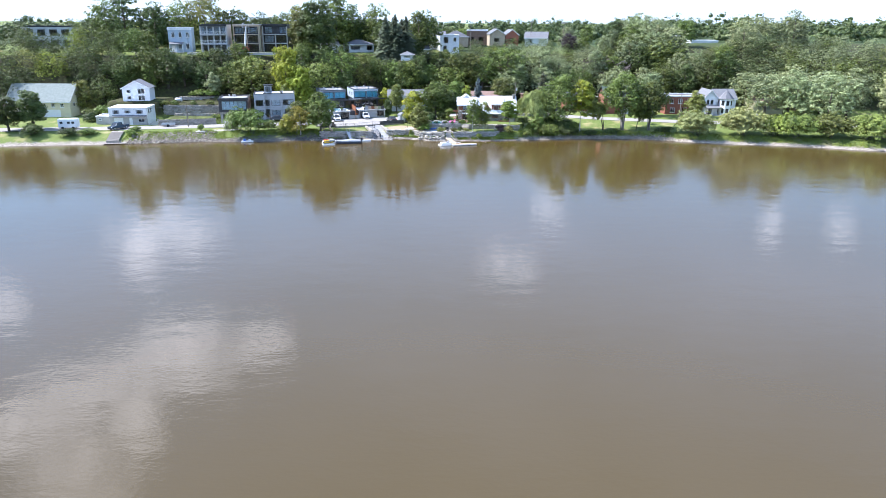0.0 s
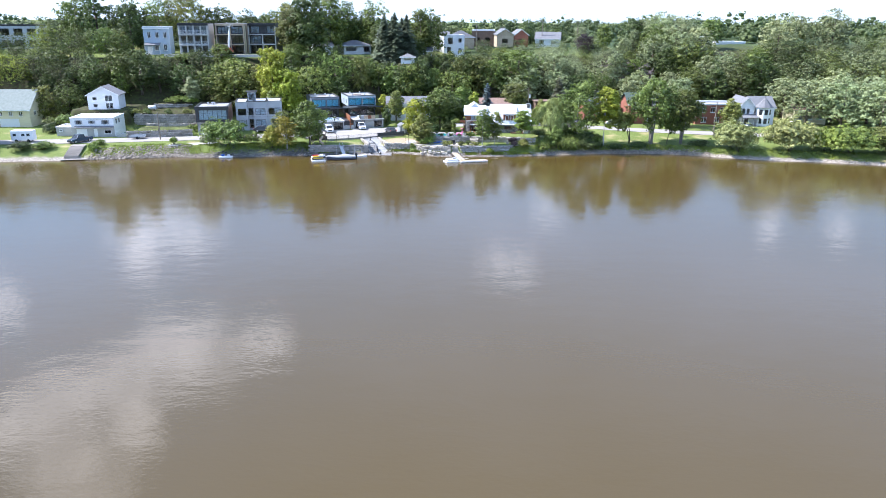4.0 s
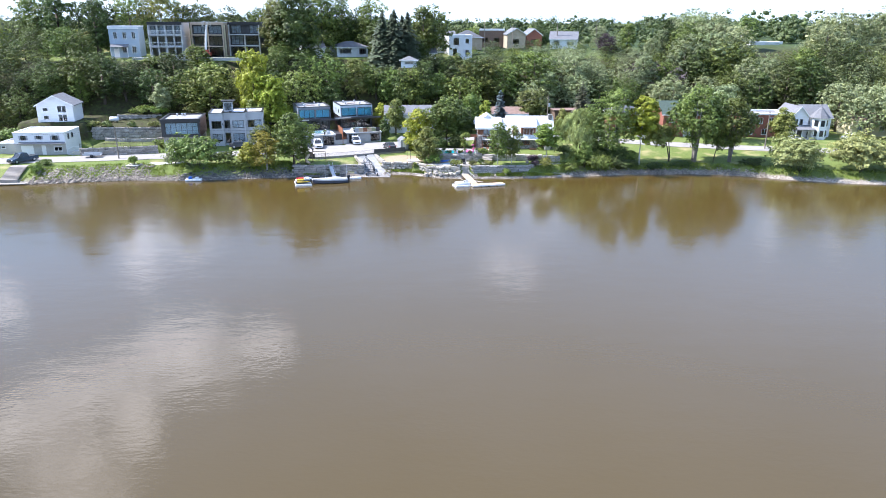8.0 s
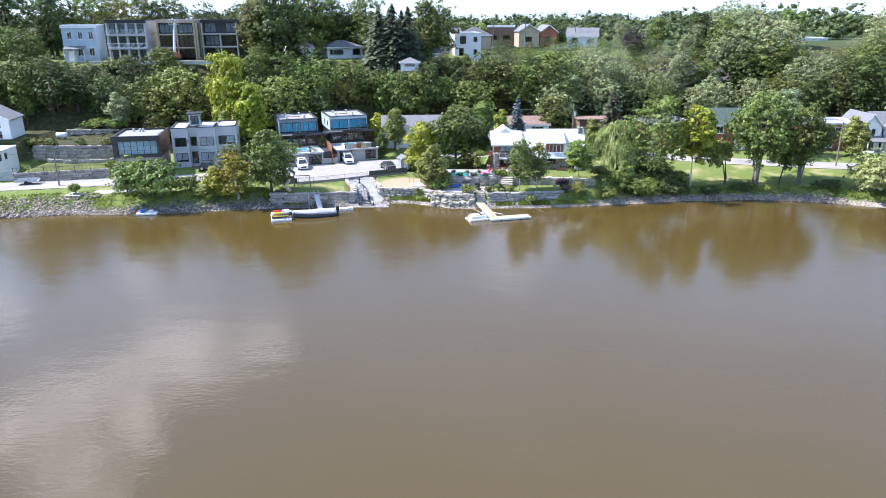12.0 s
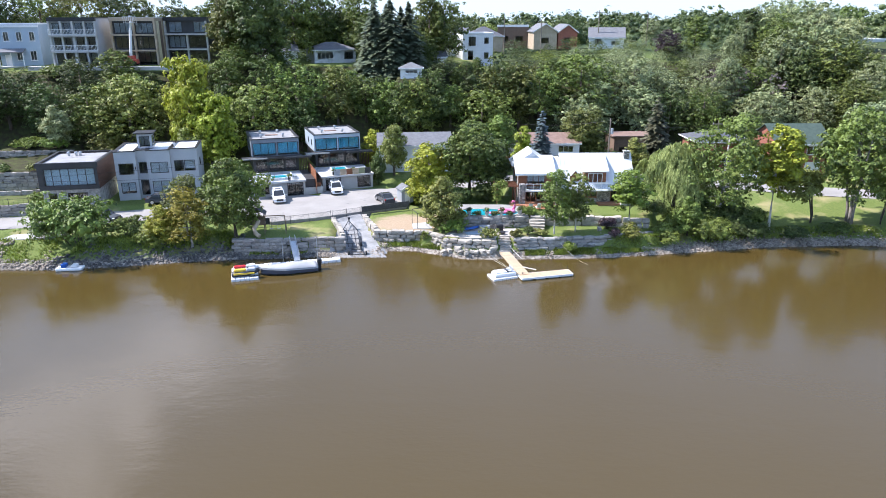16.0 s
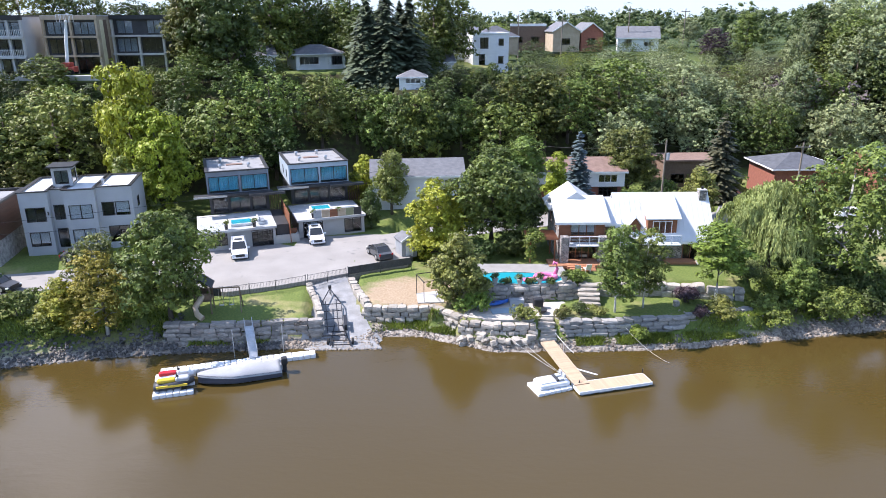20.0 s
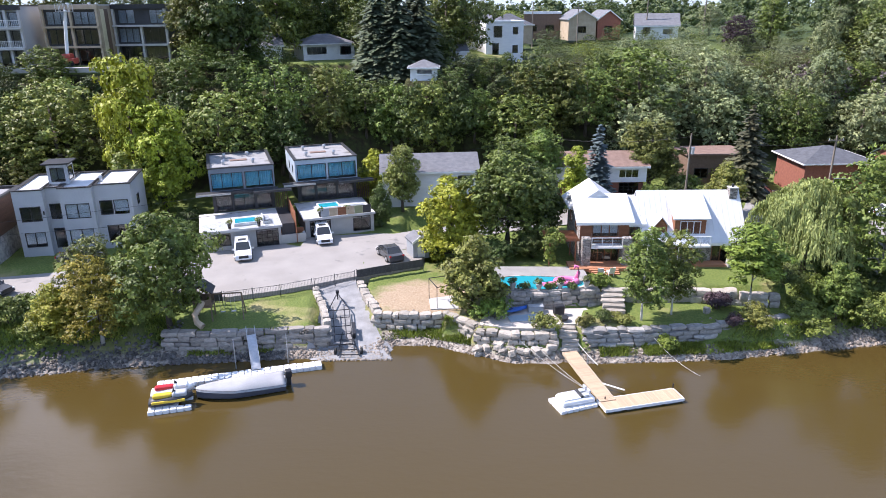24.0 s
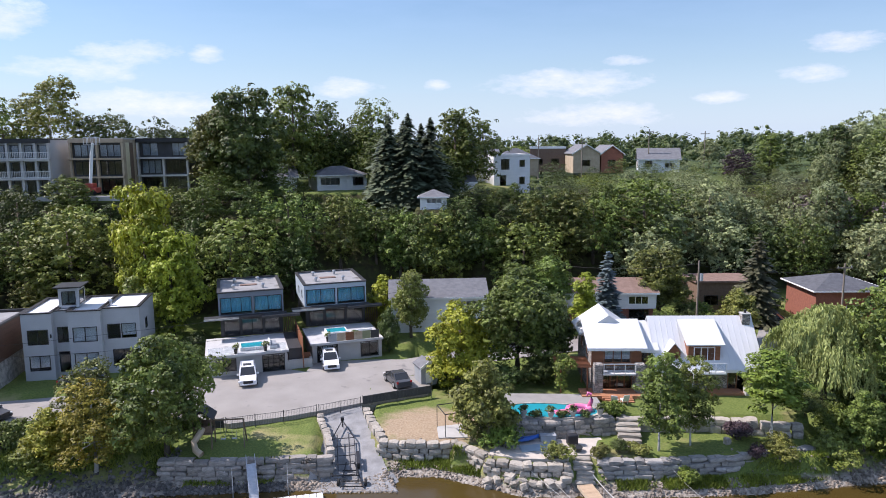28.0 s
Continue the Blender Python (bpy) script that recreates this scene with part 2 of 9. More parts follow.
DRIFT = surf("weathered_timber", (0.23, 0.20, 0.175), (0.38, 0.345, 0.30), 2.0, rough=0.85, bump=0.35, stretch=(0.3, 3, 3), fine=14)
BARK = surf("bark", (0.055, 0.042, 0.032), (0.13, 0.105, 0.085), 3.0, rough=0.9, bump=0.6, stretch=(1, 1, 0.25))
BIRCH = surf("birch_bark", (0.42, 0.40, 0.37), (0.62, 0.60, 0.56), 2.0, rough=0.8, bump=0.3, wear=((0.05, 0.045, 0.04), 5.0, 0.60))
GRASS_C = [(0.085, 0.125, 0.030), (0.170, 0.205, 0.053), (0.300, 0.265, 0.125)]

WATER = bpy.data.materials.new("river_water")
WATER.use_nodes = True
wt = WATER.node_tree
wp = wt.nodes["Principled BSDF"]
wtc = wt.nodes.new("ShaderNodeTexCoord")
wp.inputs["IOR"].default_value = 1.5
heights = []
for sc, det, st in (((1.5, 3.2, 1.0), 2, 0.17), ((0.20, 0.34, 1.0), 2, 0.60)):
    mp = wt.nodes.new("ShaderNodeMapping")
    mp.inputs["Scale"].default_value = sc
    nz = wt.nodes.new("ShaderNodeTexNoise")
    nz.inputs["Scale"].default_value, nz.inputs["Detail"].default_value = 1.0, det
    wt.links.new(wtc.outputs["Object"], mp.inputs[0])
    wt.links.new(mp.outputs[0], nz.inputs["Vector"])
    mu = wt.nodes.new("ShaderNodeMath")
    mu.operation, mu.inputs[1].default_value = "MULTIPLY", st
    wt.links.new(nz.outputs["Fac"], mu.inputs[0])
    heights.append(mu.outputs[0])
wadd = wt.nodes.new("ShaderNodeMath")
wt.links.new(heights[0], wadd.inputs[0])
wt.links.new(heights[1], wadd.inputs[1])
wb = wt.nodes.new("ShaderNodeBump")
wb.inputs["Strength"].default_value, wb.inputs["Distance"].default_value = 0.6, 0.07
wt.links.new(wadd.outputs[0], wb.inputs["Height"])
wt.links.new(wb.outputs[0], wp.inputs["Normal"])
# calm in mid-river, ruffled by the wind towards the bank
wsepa = wt.nodes.new("ShaderNodeSeparateXYZ")
wruf = wt.nodes.new("ShaderNodeMapRange")
for k, v in (("From Min", 112), ("From Max", 158), ("To Min", 0.045), ("To Max", 0.15)):
    wruf.inputs[k].default_value = v
wt.links.new(wtc.outputs["Object"], wsepa.inputs[0])
wt.links.new(wsepa.outputs[1], wruf.inputs[0])
wt.links.new(wruf.outputs[0], wp.inputs["Roughness"])
wn = wt.nodes.new("ShaderNodeTexNoise")
wn.inputs["Scale"].default_value, wn.inputs["Detail"].default_value = 0.03, 4
wt.links.new(wtc.outputs["Object"], wn.inputs["Vector"])
wm = wt.nodes.new("ShaderNodeMix")
wm.data_type = "RGBA"
wm.inputs["A"].default_value, wm.inputs["B"].default_value = (0.064, 0.043, 0.011, 1), (0.072, 0.049, 0.014, 1)
wt.links.new(wn.outputs["Fac"], wm.inputs["Factor"])
wt.links.new(wm.outputs["Result"], wp.inputs["Base Color"])

PAINT = {
    # cedar boards with the shade of a side turned from the sun in their colour
    "shaded_cedar": surf("shaded_cedar_boards", (0.055, 0.026, 0.018), (0.11, 0.052, 0.034), 1.2, 0.6, 0.25, stretch=(0.3, 0.3, 5)),
    "white": surf("white_siding", (0.68, 0.69, 0.70), (0.80, 0.80, 0.80), 0.7, 0.6, 0.15, stretch=(1, 1, 4)),
    "cream": surf("cream_siding", (0.62, 0.55, 0.36), (0.72, 0.65, 0.45), 0.7, 0.7, 0.15, stretch=(1, 1, 4)),
    "grey_light": surf("pale_grey_panel", (0.35, 0.37, 0.395), (0.44, 0.455, 0.475), 0.5, 0.6, 0.12),
    "grey": surf("grey_panel", (0.27, 0.29, 0.31), (0.36, 0.38, 0.40), 0.5, 0.6, 0.12),
    "slate_blue": surf("blue_grey_panel", (0.14, 0.165, 0.20), (0.20, 0.23, 0.27), 0.6, 0.55, 0.1),
    "pale_blue": surf("pale_blue_siding", (0.34, 0.42, 0.50), (0.43, 0.50, 0.57), 0.6, 0.6, 0.12),
    "charcoal": surf("charcoal_panel", (0.028, 0.029, 0.032), (0.055, 0.056, 0.060), 0.8, 0.5, 0.1),
    "brick": surf("red_brick", (0.20, 0.075, 0.050), (0.32, 0.125, 0.085), 3.0, 0.85, 0.4, fine=30),
    "brown": surf("brown_brick", (0.13, 0.085, 0.062), (0.22, 0.15, 0.11), 3.0, 0.85, 0.4, fine=30),
    "cedar": surf("cedar_boards", (0.17, 0.066, 0.032), (0.29, 0.12, 0.06), 1.2, 0.6, 0.25, stretch=(0.3, 0.3, 5)),
    "tan": surf("tan_sheathing", (0.36, 0.28, 0.19), (0.50, 0.41, 0.30), 1.2, 0.75, 0.2),
    "concrete": surf("concrete", (0.38, 0.37, 0.35), (0.50, 0.49, 0.46), 0.8, 0.85, 0.3, fine=20),
    "stone": surf("house_stone", (0.20, 0.195, 0.19), (0.46, 0.44, 0.41), 2.2, 0.85, 0.8, fine=9, contrast=2.5),
    "render": surf("rendered_wall", (0.36, 0.35, 0.33), (0.45, 0.44, 0.42), 0.8, 0.8, 0.2),
}


def masonry(name, joint, dark, light, size=2.6):
    """Rough coursed stones with recessed joints."""
    m = bpy.data.materials.new(name)
    m.use_nodes = True
    t = m.node_tree
    p = t.nodes["Principled BSDF"]
    co, mp = t.nodes.new("ShaderNodeTexCoord"), t.nodes.new("ShaderNodeMapping")
    mp.inputs["Scale"].default_value = (size, size, size * 1.7)
    t.links.new(co.outputs["Object"], mp.inputs[0])
    cell, rim = t.nodes.new("ShaderNodeTexVoronoi"), t.nodes.new("ShaderNodeTexVoronoi")
    rim.feature = "DISTANCE_TO_EDGE"
    for n in (cell, rim):
        n.inputs["Scale"].default_value = 1.0
        t.links.new(mp.outputs[0], n.inputs["Vector"])
    tone = t.nodes.new("ShaderNodeMix")
    tone.data_type = "RGBA"
    tone.inputs["A"].default_value, tone.inputs["B"].default_value = (*dark, 1), (*light, 1)
    grey = t.nodes.new("ShaderNodeRGBToBW")
    t.links.new(cell.outputs["Color"], grey.inputs[0])
    t.links.new(grey.outputs[0], tone.inputs["Factor"])
    gap = t.nodes.new("ShaderNodeMapRange")
    gap.inputs["From Min"].default_value, gap.inputs["From Max"].default_value = 0.02, 0.09
    t.links.new(rim.outputs["Distance"], gap.inputs[0])
    mix = t.nodes.new("ShaderNodeMix")
    mix.data_type = "RGBA"
    mix.inputs["A"].default_value = (*joint, 1)
    t.links.new(gap.outputs[0], mix.inputs["Factor"])
    t.links.new(tone.outputs["Result"], mix.inputs["B"])
    t.links.new(mix.outputs["Result"], p.inputs["Base Color"])
    p.inputs["Roughness"].default_value = 0.88
    b = t.nodes.new("ShaderNodeBump")
    b.inputs["Strength"].default_value, b.inputs["Distance"].default_value = 0.8, 0.05
    t.links.new(gap.outputs[0], b.inputs["Height"])
    t.links.new(b.outputs[0], p.inputs["Normal"])
    return m


PAINT["masonry"] = masonry("rough_house_stone", (0.10, 0.095, 0.088), (0.20, 0.18, 0.165), (0.50, 0.46, 0.42))
ROOF = {
    "white": surf("white_metal_roof", (0.60, 0.61, 0.62), (0.68, 0.69, 0.70), 0.5, 0.42, 0.05, metal=0.0, spec=0.5),
    "grey": surf("grey_shingle", (0.115, 0.118, 0.128), (0.20, 0.203, 0.215), 1.5, 0.9, 0.5, fine=18, stretch=(1, 1, 3)),
    "dark": surf("dark_shingle", (0.062, 0.066, 0.075), (0.12, 0.125, 0.14), 1.5, 0.9, 0.5, fine=18, stretch=(1, 1, 3)),
    "green": surf("green_shingle", (0.040, 0.062, 0.050), (0.070, 0.100, 0.080), 1.5, 0.9, 0.5, fine=18),
    "greygreen": surf("grey_green_shingle", (0.16, 0.19, 0.17), (0.25, 0.28, 0.26), 1.5, 0.9, 0.5, fine=18),
    "brown": surf("brown_shingle", (0.16, 0.105, 0.085), (0.27, 0.185, 0.15), 1.5, 0.9, 0.5, fine=18),
    "flat": surf("flat_roof_gravel", (0.22, 0.22, 0.225), (0.32, 0.32, 0.32), 0.6, 0.9, 0.3, fine=22, wear=((0.14, 0.135, 0.13), 0.5, 0.60)),
    "flat_white": surf("white_roof_membrane", (0.66, 0.67, 0.68), (0.78, 0.78, 0.78), 0.6, 0.6, 0.1),
}
BLACK = surf("black_metal", (0.018, 0.018, 0.020), (0.035, 0.035, 0.038), 2.0, 0.45, 0.05)
WHITE = surf("white_trim", (0.74, 0.74, 0.74), (0.82, 0.82, 0.81), 1.0, 0.5, 0.05)
STEEL = surf("galvanised_steel", (0.40, 0.41, 0.42), (0.55, 0.56, 0.57), 3.0, 0.4, 0.05, metal=0.7)
GLASS = glassy("window_glass", (0.80, 0.86, 0.90), clear=1.0)
BLUEGLASS = glassy("blue_window_glass", (0.36, 0.74, 0.88), clear=1.0)
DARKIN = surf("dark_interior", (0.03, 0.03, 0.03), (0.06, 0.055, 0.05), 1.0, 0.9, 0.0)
GREYCURTAIN = surf("grey_curtain", (0.20, 0.24, 0.28), (0.33, 0.37, 0.42), 1.2, 0.9, 0.2, stretch=(3, 3, 0.3))
BLIND = surf("pale_blind", (0.62, 0.64, 0.66), (0.74, 0.75, 0.76), 1.0, 0.8, 0.1)
CURTAIN = surf("pale_curtain", (0.62, 0.76, 0.82), (0.78, 0.87, 0.92), 1.0, 0.9, 0.2)


# ---- mesh helpers ----
class Mesh:
    """Collects corners and faces."""

    def __init__(self):
        self.v, self.f = [], []

    def poly(self, pts):
        n = len(self.v)
        self.v += [tuple(p) for p in pts]
        self.f.append(tuple(range(n, n + len(pts))))
        return self

    def hexa(self, c):
        n = len(self.v)
        self.v += [tuple(p) for p in c]
        self.f += [tuple(n + i for i in q) for q in ((3, 2, 1, 0), (4, 5, 6, 7), (0, 1, 5, 4), (1, 2, 6, 5), (2, 3, 7, 6), (3, 0, 4, 7))]
        return self

    def box(self, x0, x1, y0, y1, z0, z1):
        return self.hexa([(x0, y0, z0), (x1, y0, z0), (x1, y1, z0), (x0, y1, z0), (x0, y0, z1), (x1, y0, z1), (x1, y1, z1), (x0, y1, z1)])

    def beam(self, a, b, w, h=None, up=(0, 0, 1)):
        """A bar of section w x h from a to b."""
        a, b, h = Vector(a), Vector(b), h or w
        d = (b - a).normalized()
        s = d.cross(Vector(up))
        s = (s if s.length > 1e-4 else d.cross(Vector((1, 0, 0)))).normalized()
        u = s.cross(d)
        s, u = s * w / 2, u * h / 2
        return self.hexa([a - s - u, a + s - u, a + s + u, a - s + u, b - s - u, b + s - u, b + s + u, b - s + u])

    def tube(self, pts, radii, n=7, cap=True):
        rings = []
        for i, p in enumerate(pts):
            p = Vector(p)
            d = (Vector(pts[min(i + 1, len(pts) - 1)]) - Vector(pts[max(i - 1, 0)])).normalized()
            s = d.cross(Vector((0, 0, 1)))
            s = (s if s.length > 1e-3 else Vector((1, 0, 0))).normalized()
            u = s.cross(d)
            rings.append(len(self.v))
            self.v += [tuple(p + radii[i] * (math.cos(2 * math.pi * k / n) * s + math.sin(2 * math.pi * k / n) * u)) for k in range(n)]
        for a, b in zip(rings, rings[1:]):
            self.f += [(a + k, a + (k + 1) % n, b + (k + 1) % n, b + k) for k in range(n)]
        if cap:
            self.f += [tuple(rings[0] + k for k in range(n))[::-1], tuple(rings[-1] + k for k in range(n))]
        return self

    def cyl(self, x, y, z0, z1, r, n=12, r1=None):
        return self.tube([(x, y, z0), (x, y, z1)], [r, r if r1 is None else r1], n)

    def prism(self, pts, z0, z1):
        n, k = len(self.v), len(pts)
        self.v += [(x, y, z0) for x, y in pts] + [(x, y, z1) for x, y in pts]
        self.f += [tuple(n + i for i in range(k))[::-1], tuple(n + k + i for i in range(k))]
        self.f += [(n + i, n + (i + 1) % k, n + k + (i + 1) % k, n + k + i) for i in range(k)]
        return self

    def wall(self, axis, at, thick, a0, a1, z0, z1, holes=()):
        """A wall along x or y from a0 to a1, with rectangular openings (a0, a1, z0, z1) through it."""
        holes = [h[:4] for h in holes]
        ca = sorted({a0, a1, *(min(max(v, a0), a1) for h in holes for v in h[:2])})
        cz = sorted({z0, z1, *(min(max(v, z0), z1) for h in holes for v in h[2:4])})
        na, nz = len(ca) - 1, len(cz) - 1
        solid = {(i, k) for i in range(na) for k in range(nz) if not any(h[0] <= (ca[i] + ca[i + 1]) / 2 <= h[1] and h[2] <= (cz[k] + cz[k + 1]) / 2 <= h[3] for h in holes)}
        seen = {}

        def corner(i, e, k):
            if (i, e, k) not in seen:
                seen[i, e, k] = len(self.v)
                d = at + thick * e
                self.v.append((ca[i], d, cz[k]) if axis == "x" else (d, ca[i], cz[k]))
            return seen[i, e, k]

        for i, k in solid:
            c = {(u, e, w): corner(i + u, e, k + w) for u in (0, 1) for e in (0, 1) for w in (0, 1)}
            self.f += [(c[0, 0, 0], c[1, 0, 0], c[1, 0, 1], c[0, 0, 1]), (c[1, 1, 0], c[0, 1, 0], c[0, 1, 1], c[1, 1, 1])]
            for di, dk, q in ((-1, 0, ((0, 1, 0), (0, 0, 0), (0, 0, 1), (0, 1, 1))), (1, 0, ((1, 0, 0), (1, 1, 0), (1, 1, 1), (1, 0, 1))), (0, -1, ((0, 1, 0), (1, 1, 0), (1, 0, 0), (0, 0, 0))), (0, 1, ((0, 0, 1), (1, 0, 1), (1, 1, 1), (0, 1, 1)))):
                if (i + di, k + dk) not in solid:
                    self.f.append(tuple(c[p] for p in q))
        return self

    def data(self, name, material=None, smooth=False):
        me = bpy.data.meshes.new(name)
        me.from_pydata(self.v, [], self.f)
        if material:
            me.materials.append(material)
        if smooth:
            me.shade_smooth()
        me.update()
        return me


def part(name, mesh, material, parent, label="", smooth=False, kind=""):
    """Links a mesh as one object under a thing or a part."""
    ob = new(name, mesh.data(name, material, smooth) if isinstance(mesh, Mesh) else mesh)
    ob.parent = parent
    return tagged(ob, label, kind=kind)


def thing(name, label, category, m=None, group="", kind=""):
    ob = tagged(new(name), label, category, group, kind)
    if m is not None:
        ob.matrix_world = m
    return ob


def rounded(x0, x1, y0, y1, z0, z1, r=0.05, seg=2):
    """A box with rounded edges."""
    bm = bmesh.new()
    bmesh.ops.create_cube(bm, size=1)
    for v in bm.verts:
        v.co = Vector(((x0 + x1) / 2 + v.co.x * (x1 - x0), (y0 + y1) / 2 + v.co.y * (y1 - y0), (z0 + z1) / 2 + v.co.z * (z1 - z0)))
    bmesh.ops.bevel(bm, geom=bm.edges[:], offset=r, segments=seg, affect="EDGES", profile=0.5)
    M = Mesh()
    bm.verts.index_update()
    M.v, M.f = [tuple(v.co) for v in bm.verts], [tuple(v.index for v in f.verts) for f in bm.faces]
    bm.free()
    return M


# ---- the lie of the land ----
SHORE_X = [-3000, -300, -140, -102, -90, -77.5, -61, -51, -42, -36, -30, -18.3, -14.8, -12, -9.2, -4.7, -2.3, 5, 11, 15.5, 24, 36, 48, 57, 64, 75, 84, 96, 103, 140, 300, 3000]
SHORE_Y = [60, 140, 164, 170, 171.8, 173.5, 177.2, 176.8, 178.3, 179.6, 180.2, 181.2, 181, 183.1, 183.2, 181.2, 179.9, 179.7, 179.9, 180.2, 181.6, 183.8, 184.5, 183, 180, 176.5, 175.3, 172, 169, 158, 130, -300]
ROAD = [(-400, 150), (-130, 179), (-87, 184.2), (-77, 186), (-63, 189), (-50, 191.5), (-40, 194.5), (-30, 197.5), (-20, 200.5), (-10, 205), (0, 210), (12, 213), (24, 213), (31, 211), (47, 203.5), (66, 198.5), (83, 195.5), (110, 192), (400, 150)]
ROAD_Z = lambda x: float(np.interp(x, [-50, -20, 10, 40, 90], [2.2, 2.3, 2.7, 2.8, 2.7]))
# level plots: x0, x1, y0, y1, height, width of the blend
PLOTS = [(-96, -79, 186.5, 199, 2.25, 1.0), (-94, -80, 200.2, 212, 7.5, 1.5), (-75.5, -62, 190.6, 200.5, 3.8, 0.5), (-78, -63, 202.3, 212, 6.3, 0.6), (-77, -66, 213, 219, 7.6, 1.0), (-118, -100, 196, 214, 2.5, 2.0),
         (-62, -38, 196, 213, 2.6, 1.5), (-36, -13, 196, 223, 2.4, 1.0), (-15, 22, 214, 226, 3.1, 2.0), (24, 38, 212, 233, 2.9, 2.0), (36, 62, 206, 232, 3.0, 2.0), (66, 100, 204, 218, 3.1, 2.0),
         (-3.4, 5.2, 186.4, 192.5, 3.55, 0.4), (5.2, 23, 187.4, 206, 3.35, 0.4), (-5, 6.5, 182.3, 186.2, 2.0, 0.4), (4.2, 22, 182.2, 187.2, 2.1, 0.3),
         (-30.9, -17.6, 182.3, 192.5, 2.0, 0.35), (-15.2, -5.0, 185.7, 198.0, 2.0, 0.35), (-7.6, -4.6, 184.2, 195.0, 2.0, 0.4), (-4.6, 5.0, 189, 200, 2.9, 2.5), (-62.9, -60.7, 181.8, 184, 1.9, 0.4), (-60.4, -53.6, 182.8, 186.5, 1.75, 0.4),
         (-34, -20, 249, 262, 18.7, 2.0), (-13, -7, 231, 237, 17.3, 1.0), (-112, -48, 238, 262, 19.3, 2.0)]


def smooth01(t):
    t = np.clip(t, 0, 1)
    return t * t * (3 - 2 * t)


def land(x, y):
    """Height of the ground; x and y may be arrays."""
    x, y = np.asarray(x, float), np.asarray(y, float)
    s = y - np.interp(x, SHORE_X, SHORE_Y)
    rise = np.interp(x, [-70, -60, -34, -31.2, -30.8, -17, -13, -5.2, -4.6, 0, 3.8, 4.2, 22, 26, 60, 70], [6.0, 5.0, 5.0, 4.0, 1.4, 1.4, 1.5, 1.5, 2.6, 2.6, 2.4, 1.3, 1.3, 3.5, 3.5, 4.5])
    bank = np.interp(x, [-60, -32.5, -30.8, -14, -5.2, -4.6, 3.8, 4.4, 21.6, 24, 30, 60, 120], [1.95, 2.0, 0.45, 0.5, 0.6, 2.0, 2.0, 0.6, 0.6, 1.3, 1.3, 1.5, 1.6])
    z = np.where(s < 0, np.maximum(0.42 * s, -3.0), bank * np.clip(s / rise, 0, 1) ** 0.85)
    z = z + np.clip((s - rise) / 16, 0, 1) * np.interp(x, [-60, -20, 20, 40, 90], [0.3, 0.35, 0.9, 1.5, 1.2])
    foot = np.interp(x, [-300, -120, -78, -62, -55, -20, 10, 40, 60, 90, 130, 300], [150, 200, 206, 211, 214, 222, 227, 232, 231, 222, 213, 170])
    run = np.interp(x, [-120, -62, -55, -20, 0, 20, 50, 100], [33, 29, 27, 15, 15, 26, 32, 36])
    top = np.interp(x, [-120, -60, -20, 0, 30, 60, 120], [19, 19.4, 17.3, 17.3, 18, 19, 20])
    z = z + (top - 3.0) * smooth01((y - foot) / run) + np.clip((y - foot - run) * 0.09, 0, 2.2)
    z = z - 19 * smooth01((y - 400) / 240)
    for x0, x1, y0, y1, h, b in PLOTS:
        k = smooth01(1 - np.maximum(np.maximum(x0 - x, x - x1), np.maximum(y0 - y, y - y1)) / b)
        z = z + (h - z) * k
    wider = np.clip(192 - y, 0, 11) * 0.095
    ramp = smooth01(1 - (np.abs(x - (-16.2 - (y - 181) * 0.17 + wider)) - 1.9 - wider) / 0.5) * (y > 180.5) * (y < 193.5)
    z = z + (np.clip((y - 181.0) / 11.5, 0, 1) * 2.1 - z) * ramp * (s > -3)
    cut = smooth01(1 - (np.abs(x - 2.6) - 0.85) / 0.25) * (y > 179) * (y < 183)
    z = z + (np.minimum(z, 0.12 + (y - 180.2) * 0.70) - z) * cut
    px, py = np.array(ROAD).T
    onroad = smooth01(1 - (np.abs(y - np.interp(x, px, py)) - 3.2) / 2.0)
    z = z + (np.interp(x, [-50, -20, 10, 40, 90], [2.2, 2.3, 2.7, 2.8, 2.7]) - z) * onroad
    return np.where(y < -60, np.maximum(z, np.clip((-60 - y) * 0.2 - 3, -3, 4)), z)


def land1(x, y):
    return float(land(x, y))


def steps(*spans):
    out = []
    for a, b, d in spans:
        out += list(np.arange(a, b, d))
    return np.array(out + [spans[-1][1]])


gx = steps((-3000, -800, 440), (-800, -240, 80), (-240, -122, 8), (-122, -66, 1.0), (-66, 26, 0.5), (26, 112, 1.0), (112, 240, 8), (240, 800, 80), (800, 3000, 440))
gy = steps((-2800, -400, 400), (-400, 120, 40), (120, 164, 4), (164, 176, 1.0), (176, 200, 0.4), (200, 264, 1.0), (264, 320, 4), (320, 600, 20), (600, 4600, 500))
GX, GY = np.meshgrid(gx, gy)
GZ = land(GX, GY) + np.where(np.abs(GX) < 240, 0.05 * np.sin(GX * 1.7) * np.sin(GY * 1.3 + GX * 0.4), 0)
nx, ny = len(gx), len(gy)
idx = np.arange(nx * ny).reshape(ny, nx)
quads = np.stack([idx[:-1, :-1], idx[:-1, 1:], idx[1:, 1:], idx[1:, :-1]], -1).reshape(-1, 4)
me = bpy.data.meshes.new("ground")
me.from_pydata(np.stack([GX, GY, GZ], -1).reshape(-1, 3).tolist(), [], quads.tolist())
me.shade_smooth()

# ground: mown grass, straw, bare earth and shore gravel
GROUND = bpy.data.materials.new("ground")
GROUND.use_nodes = True
gt = GROUND.node_tree
gp = gt.nodes["Principled BSDF"]
gp.inputs["Roughness"].default_value, gp.inputs["Specular IOR Level"].default_value = 0.9, 0.2
gco = gt.nodes.new("ShaderNodeTexCoord")


